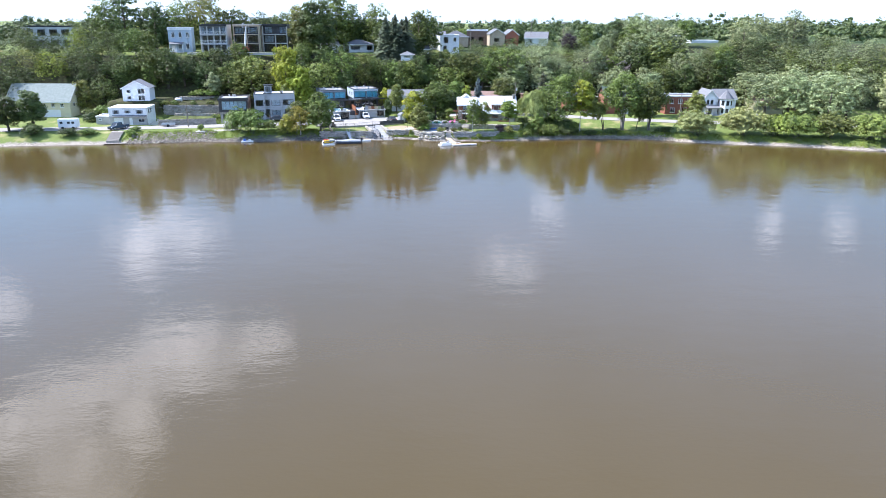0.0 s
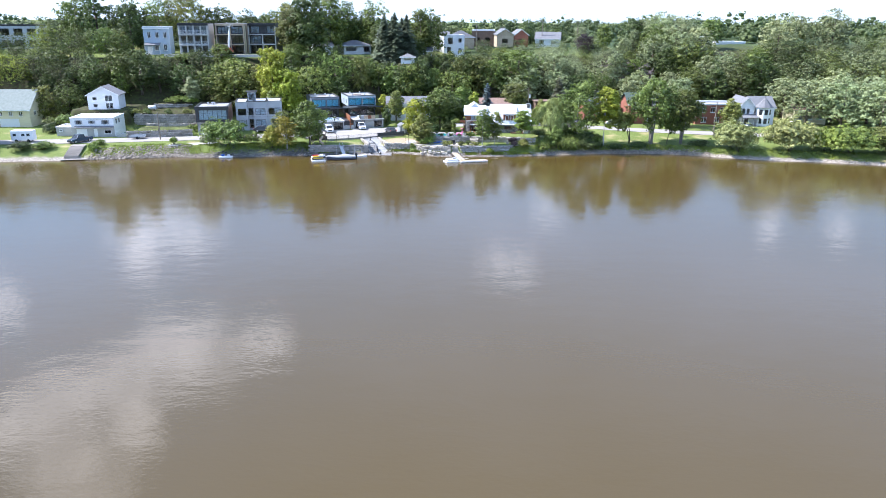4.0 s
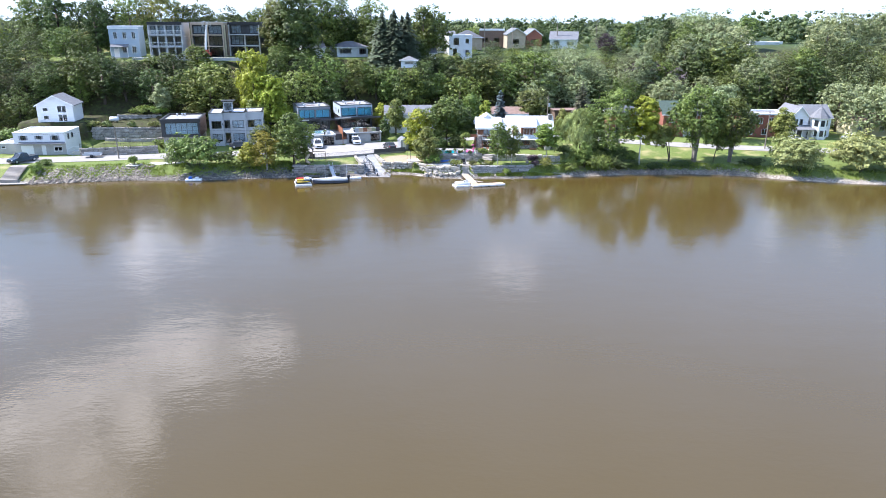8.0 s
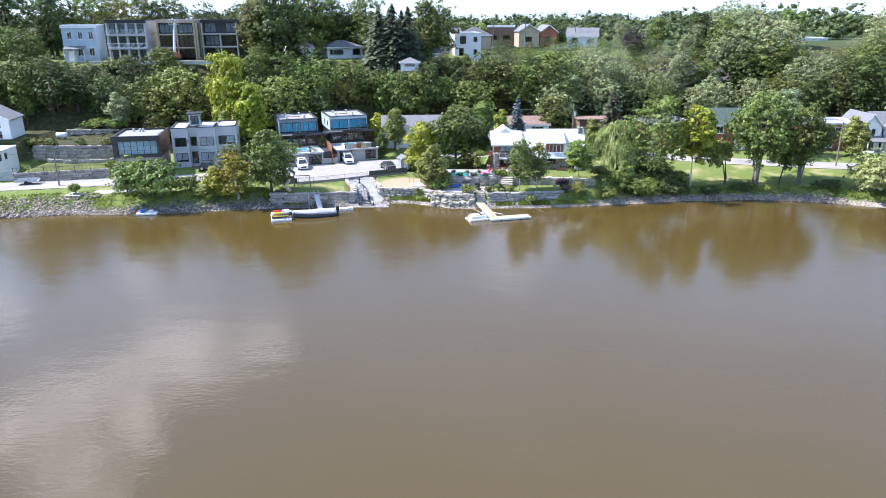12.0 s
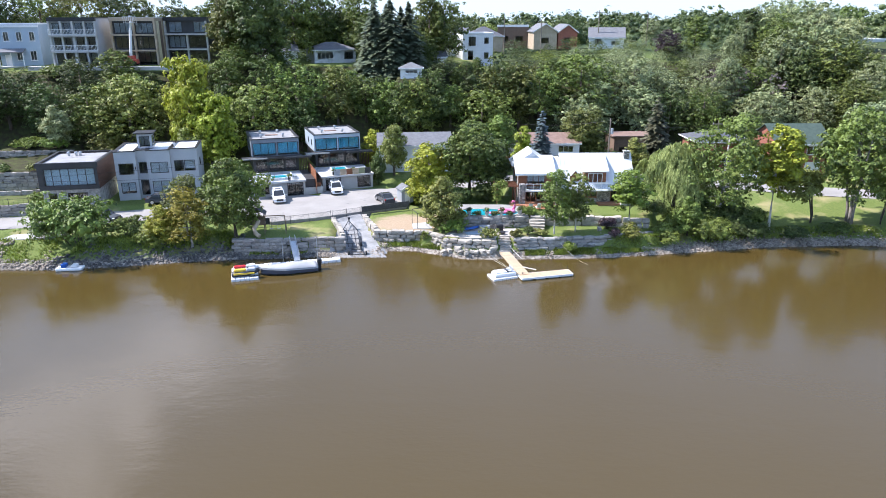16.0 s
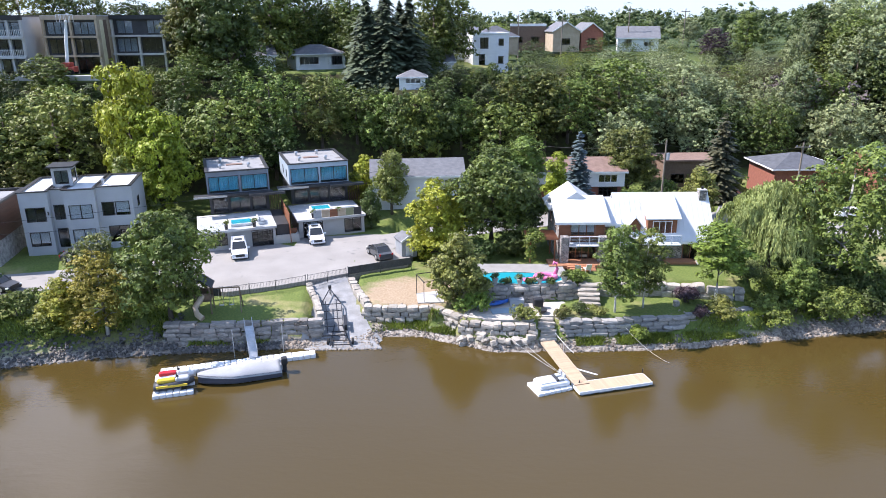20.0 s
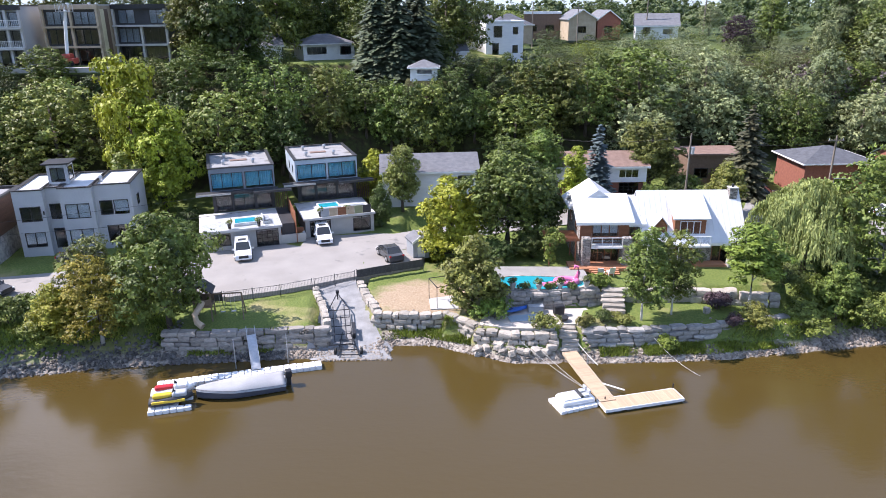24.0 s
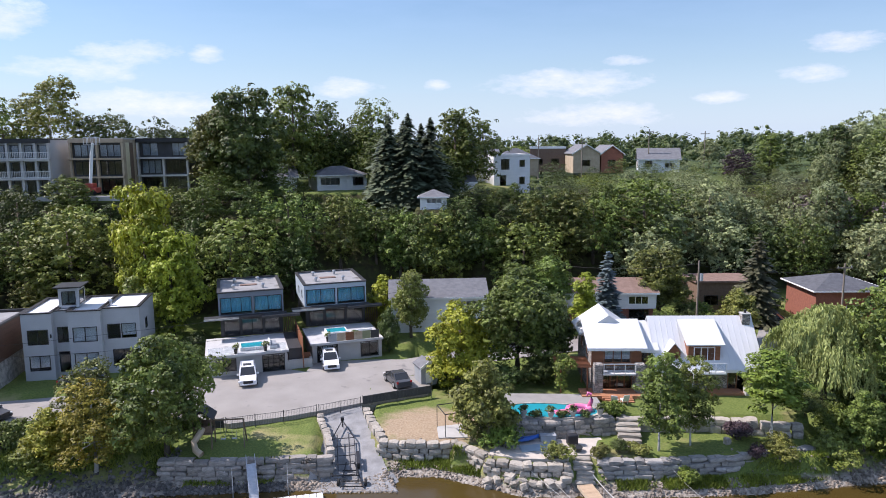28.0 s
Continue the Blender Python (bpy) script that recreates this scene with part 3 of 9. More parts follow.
def gnoise(scale, detail=4):
    n = gt.nodes.new("ShaderNodeTexNoise")
    n.inputs["Scale"].default_value, n.inputs["Detail"].default_value = scale, detail
    gt.links.new(gco.outputs["Object"], n.inputs["Vector"])
    return n.outputs["Fac"]


def gramp(src, a, b):
    n = gt.nodes.new("ShaderNodeMapRange")
    n.inputs["From Min"].default_value, n.inputs["From Max"].default_value = a, b
    gt.links.new(src, n.inputs[0])
    return n.outputs[0]


def gmix(f, a, b):
    n = gt.nodes.new("ShaderNodeMix")
    n.data_type = "RGBA"
    gt.links.new(f, n.inputs["Factor"])
    for v, k in ((a, "A"), (b, "B")):
        if isinstance(v, tuple):
            n.inputs[k].default_value = (*v, 1)
        else:
            gt.links.new(v, n.inputs[k])
    return n.outputs["Result"]


def gmath(op, a, b):
    n = gt.nodes.new("ShaderNodeMath")
    n.operation = op
    for i, v in enumerate((a, b)):
        if isinstance(v, (int, float)):
            n.inputs[i].default_value = v
        else:
            gt.links.new(v, n.inputs[i])
    return n.outputs[0]


gsep = gt.nodes.new("ShaderNodeSeparateXYZ")
gt.links.new(gco.outputs["Object"], gsep.inputs[0])
turf = gmix(gramp(gnoise(6, 6), 0.3, 0.7), GRASS_C[0], GRASS_C[1])
turf = gmix(gramp(gnoise(0.25, 5), 0.55, 0.72), turf, GRASS_C[2])
# the worn plot by the ramp is mostly dry earth
du = gmath("DIVIDE", gmath("SUBTRACT", gsep.outputs[0], -9.6), 4.6)
dv = gmath("DIVIDE", gmath("SUBTRACT", gsep.outputs[1], 188.6), 4.0)
dry = gramp(gmath("ADD", gmath("ADD", gmath("MULTIPLY", du, du), gmath("MULTIPLY", dv, dv)), gmath("MULTIPLY", gnoise(0.9, 5), 1.4)), 2.2, 1.4)
turf = gmix(dry, turf, gmix(gramp(gnoise(5, 6), 0.35, 0.65), (0.30, 0.215, 0.135), (0.40, 0.315, 0.22)))
stony = gmix(gramp(gnoise(3.2, 6), 0.35, 0.65), (0.15, 0.125, 0.10), (0.40, 0.36, 0.31))
low = gramp(gmath("ADD", gsep.outputs[2], gmath("MULTIPLY", gnoise(0.8), 0.9)), 1.25, 0.85)
hill = gramp(gmath("ADD", gsep.outputs[2], gmath("MULTIPLY", gnoise(0.3), 1.0)), 3.9, 4.6)
base = gmix(low, turf, stony)
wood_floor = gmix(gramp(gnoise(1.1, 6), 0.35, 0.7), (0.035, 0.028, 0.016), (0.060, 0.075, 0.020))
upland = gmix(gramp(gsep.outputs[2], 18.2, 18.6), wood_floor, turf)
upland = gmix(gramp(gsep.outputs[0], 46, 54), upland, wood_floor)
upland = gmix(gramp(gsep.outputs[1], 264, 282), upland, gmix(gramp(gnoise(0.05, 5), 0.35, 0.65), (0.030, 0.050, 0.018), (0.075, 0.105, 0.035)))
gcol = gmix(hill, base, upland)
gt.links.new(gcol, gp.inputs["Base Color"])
gb = gt.nodes.new("ShaderNodeBump")
gb.inputs["Strength"].default_value, gb.inputs["Distance"].default_value = 0.7, 0.12
gt.links.new(gnoise(5, 7), gb.inputs["Height"])
gt.links.new(gb.outputs[0], gp.inputs["Normal"])
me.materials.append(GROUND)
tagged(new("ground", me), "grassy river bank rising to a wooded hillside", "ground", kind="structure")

# water: one sheet, bent along the shore by the ground that rises through it
tagged(new("water", Mesh().poly([(-3000, -2900, 0), (3000, -2900, 0), (3000, 196, 0), (-3000, 196, 0)]).data("water", WATER)), "calm brown river water with faint ripples", "water", kind="structure")

ASPHALT = surf("asphalt", (0.235, 0.220, 0.203), (0.325, 0.306, 0.284), 0.35, 0.9, 0.3, fine=25, wear=((0.145, 0.14, 0.138), 0.6, 0.62))
M = Mesh()
px, py = np.array(ROAD).T
rx = np.arange(-398, 398, 2.0)
ry = np.interp(rx, px, py)
ry = np.convolve(np.pad(ry, 3, mode="edge"), np.ones(7) / 7, "valid")
for a, b, c, d in zip(rx, ry, rx[1:], ry[1:]):
    za, zb = ROAD_Z(a) + 0.07, ROAD_Z(c) + 0.07
    M.poly([(a, b - 3.1, za), (c, d - 3.1, zb), (c, d + 3.1, zb), (a, b + 3.1, za)])
tagged(new("road", M.data("road", ASPHALT)), "pale worn asphalt road along the bank", "road", kind="structure")
M = Mesh().prism([(-33.6, 190.0), (-27.5, 188.3), (-22.9, 189.9), (-20.2, 191.2), (-16.4, 193.2), (-10.2, 196.2), (-9.5, 203), (-12, 206.5), (-15.6, 206.8), (-23.4, 205.9), (-23.6, 202.4), (-26.2, 203.6), (-34.5, 200.6)], 1.2, 2.44)
tagged(new("pavement", M.data("pavement", ASPHALT)), "pale asphalt forecourt in front of two houses", "pavement", kind="structure")
tagged(new("driveway", Mesh().prism([(27.2, 209.5), (30.2, 214.0), (34.6, 222.5), (39.0, 222.5), (39.0, 216.0), (35.0, 212.5), (33.0, 208.5)], 2.5, 3.02).data("driveway", ASPHALT)), "grey asphalt driveway beside a brick house", "pavement", kind="structure")


# ---- houses ----
def opening(parent, side, at, hole, frame_mat=None, pane_mat=None, thick=0.2):
    """Fills an opening (a0, a1, z0, z1, kind, panes) in a wall: a window, a door or a garage door."""
    a0, a1, z0, z1, kind, n = (*hole, "w", 1)[:6] if len(hole) == 4 else (*hole, 1)[:6]
    fm = frame_mat or (BLACK if kind in "kgbc" else WHITE)
    F, P = Mesh(), Mesh()
    ax, sgn = ("x", 1) if side in ("front", "back") else ("y", 1)
    d0, d1 = (at - 0.03, at + 0.08) if side in ("front", "left") else (at + thick - 0.08, at + thick + 0.03)
    dp = (d0 + d1) / 2

    w = min(0.07, (a1 - a0) / 8)
    cuts = [a0 + w + (a1 - a0 - 2 * w) * i / n for i in range(n + 1)]
    rows = [z0 + w + (z1 - z0 - 2 * w) * i / 4 for i in range(5)] if kind == "g" else [z0 + w, z1 - w]
    gaps = [(p + (w / 2 if i else 0), q - (w / 2 if i < n - 1 else 0), r + (0.03 if k else 0), s - (0.03 if k < len(rows) - 2 else 0)) for i, (p, q) in enumerate(zip(cuts, cuts[1:])) for k, (r, s) in enumerate(zip(rows, rows[1:]))]
    F.wall(ax, d0, d1 - d0, a0, a1, z0, z1, gaps)
    name = {"d": "door", "g": "garage_door"}.get(kind, "window")
    ob = part(name, F, fm, parent)
    if kind in "dD":
        P.box(*((a0 + w, a1 - w, dp - 0.02, dp + 0.02) if ax == "x" else (dp - 0.02, dp + 0.02, a0 + w, a1 - w)), z0 + w, z1 - w)
        part("panel", P, pane_mat or fm, ob)
        hx = a0 + (a1 - a0) * 0.82
        part("handle", Mesh().box(*((hx, hx + 0.1, d0 - 0.05, d0) if ax == "x" else (d0 - 0.05, d0, hx, hx + 0.1)), z0 + 1.0, z0 + 1.06), STEEL, ob)
    else:
        for p, q in zip(cuts, cuts[1:]):
            pane = Mesh().box(*((p + 0.01, q - 0.01, dp - 0.012, dp + 0.012) if ax == "x" else (dp - 0.012, dp + 0.012, p + 0.01, q - 0.01)), z0 + w / 2, z1 - w / 2)
            part("pane", pane, pane_mat or GLASS, ob).visible_shadow = False
        if kind in "bc":
            part("blind" if kind == "b" else "curtain", Mesh().box(a0 + 0.02, a1 - 0.02, at + 0.12, at + 0.14, z0 + 0.3 * (z1 - z0) * (((a0 * 7.3) % 1) if kind == "b" else 0), z1), BLIND if kind == "b" else GREYCURTAIN, ob)
        if kind == "w" and side == "front":
            part("sill", Mesh().box(a0 - 0.08, a1 + 0.08, at - 0.1, at - 0.001, z0 - 0.08, z0), fm, ob)
    return ob


class Trims:
    """Each piece of trim becomes a part of its own."""

    def __init__(self, house, material):
        self.house, self.material = house, material

    def box(self, *a):
        part("trim", Mesh().box(*a), self.material, self.house)

    def hexa(self, c):
        part("trim", Mesh().hexa(c), self.material, self.house)


def volume(house, x0, y0, z0, w, d, h, wall, roof=("flat", 0.3), roof_mat=None, holes=None, trim=None, frame_mat=None, pane_mat=None, over=0.35, wall_name="wall", pitch_sides=None, thick=0.2):
    """One block of a house: four walls with openings, a floor inside and a roof."""
    holes = holes or {}
    x1, y1, z1 = x0 + w, y0 + d, z0 + h
    part(wall_name, Mesh().wall("x", y0, thick, x0, x1, z0, z1, holes.get("front", ())), wall, house)
    part(wall_name, Mesh().wall("x", y1 - thick, thick, x0, x1, z0, z1, holes.get("back", ())), wall, house)
    part(wall_name, Mesh().wall("y", x0, thick, y0 + thick, y1 - thick, z0, z1, holes.get("left", ())), wall, house)
    part(wall_name, Mesh().wall("y", x1 - thick, thick, y0 + thick, y1 - thick, z0, z1, holes.get("right", ())), wall, house)
    kind, amount = roof[0], roof[1]
    R, T = Mesh(), Trims(house, trim or WHITE)
    o, cx, cy, t = over, (x0 + x1) / 2, (y0 + y1) / 2, 0.14
    if kind == "flat":
        R.box(x0 + thick, x1 - thick, y0 + thick, y1 - thick, z1 - 0.3, z1 - 0.1)
        c = 0.09
        for b in ((x0 - c, x1 + c, y0 - c, y0 + thick + c), (x0 - c, x1 + c, y1 - thick - c, y1 + c), (x0 - c, x0 + thick + c, y0 + thick + c, y1 - thick - c), (x1 - thick - c, x1 + c, y0 + thick + c, y1 - thick - c)):
            T.box(*b, z1, z1 + amount)
    elif kind == "gx":
        zr = z1 + amount
        k = amount / (d / 2)
        for s in (-1, 1):
            e = cy + s * (d / 2 + o)
            ze = z1 - o * k
            R.hexa([(x0 - o, e, ze), (x1 + o, e, ze), (x1 + o, cy, zr), (x0 - o, cy, zr), (x0 - o, e, ze + t), (x1 + o, e, ze + t), (x1 + o, cy, zr + t), (x0 - o, cy, zr + t)])
            T.box(x0 - o, x1 + o, min(e, e + s * 0.05), max(e, e + s * 0.05), ze - 0.14, ze + 0.1)
        for a, b in ((x0, x0 + thick), (x1 - thick, x1)):
            part("gable", Mesh().hexa([(a, y0, z1), (b, y0, z1), (b, y1, z1), (a, y1, z1), (a, cy - 0.05, zr), (b, cy - 0.05, zr), (b, cy + 0.05, zr), (a, cy + 0.05, zr)]), wall, house)
    elif kind == "gy":
        zr = z1 + amount
        k = amount / (w / 2)
        for s in (-1, 1):
            e = cx + s * (w / 2 + o)
            ze = z1 - o * k
            R.hexa([(e, y0 - o, ze), (cx, y0 - o, zr), (cx, y1 + o, zr), (e, y1 + o, ze), (e, y0 - o, ze + t), (cx, y0 - o, zr + t), (cx, y1 + o, zr + t), (e, y1 + o, ze + t)])
            T.hexa([(e, y0 - o - 0.05, ze - 0.12), (cx, y0 - o - 0.05, zr - 0.12), (cx, y0 - o - 0.004, zr - 0.12), (e, y0 - o - 0.004, ze - 0.12), (e, y0 - o - 0.05, ze + t), (cx, y0 - o - 0.05, zr + t), (cx, y0 - o - 0.004, zr + t), (e, y0 - o - 0.004, ze + t)])
        for a, b in ((y0, y0 + thick), (y1 - thick, y1)):
            part("gable", Mesh().hexa([(x0, a, z1), (x1, a, z1), (x1, b, z1), (x0, b, z1), (cx - 0.05, a, zr), (cx + 0.05, a, zr), (cx + 0.05, b, zr), (cx - 0.05, b, zr)]), wall, house)
    elif kind == "hip":
        zr, q = z1 + amount, min(w, d) / 2
        r0, r1 = ((cx - (w / 2 - q), cy), (cx + (w / 2 - q), cy)) if w >= d else ((cx, cy - (d / 2 - q)), (cx, cy + (d / 2 - q)))
        e = [(x0 - o, y0 - o), (x1 + o, y0 - o), (x1 + o, y1 + o), (x0 - o, y1 + o)]
        ze = z1 - 0.05
        ring = [e[0], e[1], e[2], e[3]]
        R.box(x0 - o, x1 + o, y0 - o, y1 + o, ze - 0.12, ze)
        A, B = (*r0, zr), (*r1, zr)
        E = [(*p, ze + 0.002) for p in ring]
        if w >= d:
            R.poly([E[0], E[1], B, A]).poly([E[1], E[2], B]).poly([E[2], E[3], A, B]).poly([E[3], E[0], A])
        else:
            R.poly([E[0], E[1], A]).poly([E[1], E[2], B, A]).poly([E[2], E[3], B]).poly([E[3], E[0], A, B])
        for b in ((x0 - o - 0.05, x1 + o + 0.05, y0 - o - 0.05, y0 - o - 0.003), (x0 - o - 0.05, x0 - o - 0.003, y0 - o, y1 + o), (x1 + o + 0.003, x1 + o + 0.05, y0 - o, y1 + o)):
            T.box(*b, ze - 0.16, ze + 0.02)
    elif kind == "shed":
        za, zb = z1 + amount, z1
        R.hexa([(x0 - o, y0 - o, za - 0.02), (x1 + o, y0 - o, za - 0.02), (x1 + o, y1 + o, zb), (x0 - o, y1 + o, zb), (x0 - o, y0 - o, za + 0.22), (x1 + o, y0 - o, za + 0.22), (x1 + o, y1 + o, zb + 0.22), (x0 - o, y1 + o, zb + 0.22)])
        part("gable", Mesh().hexa([(x0, y0, z1), (x1, y0, z1), (x1, y1, z1), (x0, y1, z1), (x0, y0, za - 0.02), (x1, y0, za - 0.02), (x1, y1, z1 + 0.01), (x0, y1, z1 + 0.01)]), wall, house)
    part("roof", R, roof_mat or ROOF["grey"], house)
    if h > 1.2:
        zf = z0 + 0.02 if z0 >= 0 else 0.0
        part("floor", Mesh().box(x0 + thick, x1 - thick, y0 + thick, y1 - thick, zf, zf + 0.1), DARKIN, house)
    for side, at in (("front", y0), ("back", y1 - thick), ("left", x0), ("right", x1 - thick)):
        for hole in holes.get(side, ()):
            opening(house, side, at, hole, frame_mat, pane_mat, thick)


def house_at(label, x, y, z=None, rz=0.0, category="house", name="house", group=""):
    return thing(name, label, category, pose(x, y, land1(x, y) if z is None else z, 0, 0, rz), group)


def row_of(n, a0, a1, w, z0, z1, kind="w", panes=2):
    """n equal windows between a0 and a1."""
    step = (a1 - a0) / n
    return [(a0 + step * (i + 0.5) - w / 2, a0 + step * (i + 0.5) + w / 2, z0, z1, kind, panes) for i in range(n)]


def chimney(house, x, y, z0, z1, mat, w=0.6):
    c = part("chimney", Mesh().box(x, x + w, y, y + w, z0, z1), mat, house)
    part("cap", Mesh().box(x - 0.06, x + w + 0.06, y - 0.06, y + w + 0.06, z1 + 0.002, z1 + 0.1), PAINT["concrete"], c)
    part("flue", Mesh().cyl(x + w / 2, y + w / 2, z1 + 0.1, z1 + 0.4, 0.12, 10), BLACK, c)


def roof_vent(house, x, y, z):
    v = part("roof_vent", Mesh().cyl(x, y, z, z + 0.42, 0.16, 10), STEEL, house)
    part("hood", Mesh().cyl(x, y, z + 0.422, z + 0.6, 0.27, 10, 0.18), STEEL, v)


# ---- trees ----
def leaf_cloud(rng, centres, radii, n, leaf, flat=0.75, shell=0.55, up=0.35, three=False, core=0.0):
    """n leaves in small rounded bunches over the lobes given; core: a leafy inner mass in each lobe, as a share of its radius."""
    centres, radii = np.array(centres), np.array(radii)
    each = 13 if n > 2000 else 5
    n = max(1, n // each)
    pick = rng.choice(len(centres), n, p=radii**2 / (radii**2).sum())
    d = rng.normal(size=(n, 3))
    d /= np.linalg.norm(d, axis=1)[:, None]
    d[:, 2] = np.where(d[:, 2] < -0.6, -d[:, 2] * 0.6, d[:, 2])
    low_ = max(shell, 0.6)
    r = radii[pick] * (low_ + (1.10 - low_) * rng.random(n) ** 0.6)
    bunch = leaf * rng.uniform(1.3, 2.9, n)
    p = centres[pick] + d * r[:, None] * np.array([1, 1, flat])
    p, d, bunch = np.repeat(p, each, 0), np.repeat(d, each, 0), np.repeat(bunch, each)
    n = len(p)
    e = rng.normal(size=(n, 3)) + d * 0.7 + np.array([0, 0, 0.35])
    e /= np.linalg.norm(e, axis=1)[:, None]
    p = p + e * (bunch * rng.uniform(0.7, 1.1, n))[:, None] * np.array([1.1, 1.1, 0.75])
    nrm = e * 0.75 + d * 0.35 + rng.normal(size=(n, 3)) * 0.34 + np.array([0, 0, up])
    nrm /= np.linalg.norm(nrm, axis=1)[:, None]
    a = np.cross(nrm, rng.normal(size=(n, 3)))
    a /= np.linalg.norm(a, axis=1)[:, None]
    b = np.cross(nrm, a)
    s = (leaf * (0.6 + 0.8 * rng.random(n)))[:, None]
    v, f = leaf_quads(p, a * s, b * s * 0.62, nrm * s * 0.22, three)
    if core:
        cv = (CORE_V[None] * (1 + 0.22 * rng.normal(size=(len(centres), 12, 1))) * core * radii[:, None, None] * np.array([1, 1, flat]) + centres[:, None]).reshape(-1, 3)
        cf = (CORE_F[None] + 12 * np.arange(len(centres))[:, None, None]).reshape(-1, 3)
        v, f = np.concatenate([v, cv]), np.concatenate([f, cf + len(v)])
    return v, f


GOLD = (1 + 5**0.5) / 2
CORE_V = np.array([(-1, GOLD, 0), (1, GOLD, 0), (-1, -GOLD, 0), (1, -GOLD, 0), (0, -1, GOLD), (0, 1, GOLD), (0, -1, -GOLD), (0, 1, -GOLD), (GOLD, 0, -1), (GOLD, 0, 1), (-GOLD, 0, -1), (-GOLD, 0, 1)]) / 1.902
CORE_F = np.array([(0, 11, 5), (0, 5, 1), (0, 1, 7), (0, 7, 10), (0, 10, 11), (1, 5, 9), (5, 11, 4), (11, 10, 2), (10, 7, 6), (7, 1, 8), (3, 9, 4), (3, 4, 2), (3, 2, 6), (3, 6, 8), (3, 8, 9), (4, 9, 5), (2, 4, 11), (6, 2, 10), (8, 6, 7), (9, 8, 1)])


def leaf_quads(p, a, b, lift, three=False):
    n = len(p)
    if three:
        v = np.stack([p - a * 0.7 - b, p + a - lift, p - a * 0.5 + b], 1).reshape(-1, 3)
        return v, np.arange(3 * n).reshape(n, 3)
    v = np.stack([p - a, p - b - lift, p + a * 0.9, p + b - lift], 1).reshape(-1, 3)
    f = np.arange(4 * n).reshape(n, 4)
    return v, f


def mesh_np(name, v, f, material, smooth=False):
    me_ = bpy.data.meshes.new(name)
    me_.vertices.add(len(v))
    me_.vertices.foreach_set("co", np.ascontiguousarray(v, dtype=np.float32).ravel())
    k = f.shape[1]
    me_.loops.add(f.size)
    me_.loops.foreach_set("vertex_index", np.ascontiguousarray(f, dtype=np.int32).ravel())
    me_.polygons.add(len(f))
    me_.polygons.foreach_set("loop_start", np.arange(0, f.size, k, dtype=np.int32))
    me_.materials.append(material)
    me_.update(calc_edges=True)
    return me_


def limbs(rng, h, tips, base_r, bark, lean=0.0, clear=0.3, stems=1):
    """A tapered trunk, or several, with limbs that reach into the lobes of the crown."""
    T = Mesh()
    for s in range(stems):
        off = (rng.normal(size=2) * 0.22) if stems > 1 else np.zeros(2)
        topx, topy = off * 5 + np.array([lean, 0.0]) * h
        pts = [(off[0], off[1], -0.5), (off[0] * 1.2 + 0.05, off[1] * 1.2, h * 0.12), ((off[0] + topx) / 2 + 0.1, (off[1] + topy) / 2, h * 0.45), (topx, topy, h * 0.8)]
        T.tube(pts, [base_r * 1.25, base_r, base_r * 0.7, base_r * 0.22], 7)
    for c in tips:
        z = h * (clear + 0.25 * rng.random())
        a = (0.05 + lean * z, 0, z)
        b = (c[0] * 0.45, c[1] * 0.45, (z + c[2]) / 2 + 0.2)
        T.tube([a, b, tuple(c)], [base_r * 0.42, base_r * 0.3, base_r * 0.08], 5, cap=False)
    return T.data("trunk", bark, True)


def broadleaf(seed, w, h, n, leaf, lobes=9, clear=0.25, bark=BARK, stems=1, base_r=None, flat=0.8, lean=0.0, mat="mid", three=False, plump=1.0):
    """A crown of uneven lobes, w wide, on a trunk; h is the whole height."""
    rng = np.random.default_rng(seed)
    ch = h * (1 - clear)
    mid = h * clear + ch * 0.5
    cs, rs = [], []
    turn_ = rng.uniform(0, 6.28)
    for i in range(lobes):
        u = (i + 0.5) / lobes
        dz = -0.85 + 1.8 * u + 0.10 * rng.normal()
        az = 2 * math.pi * (i * 0.618 + 0.16 * rng.random())
        bulge = 0.84 + 0.15 * math.sin(az * 2 + seed) + 0.13 * math.sin(az * 3 + dz * 4 + turn_)
        out = (0.40 + 0.56 * rng.random() ** 0.7) * bulge
        flank = math.sqrt(max(0.07, 1 - min(1.0, dz * dz) * 0.95))
        cs.append((math.cos(az) * flank * out * w / 2 + lean * h, math.sin(az) * flank * out * w / 2, mid + dz * (0.70 + 0.26 * rng.random()) * ch / 2))
        rs.append(w / 2 * (0.17 + 0.16 * rng.random()) * plump)
    cs.append((lean * h, 0, mid))
    rs.append(w * 0.30)
    v, f = leaf_cloud(rng, cs, rs, n, leaf, 0.85, 0.35, three=three)
    return limbs(rng, h, cs[: min(lobes, 7)], base_r or 0.025 * h, bark, lean, clear + 0.05, stems), mesh_np("crown", v, f, LEAF[mat])


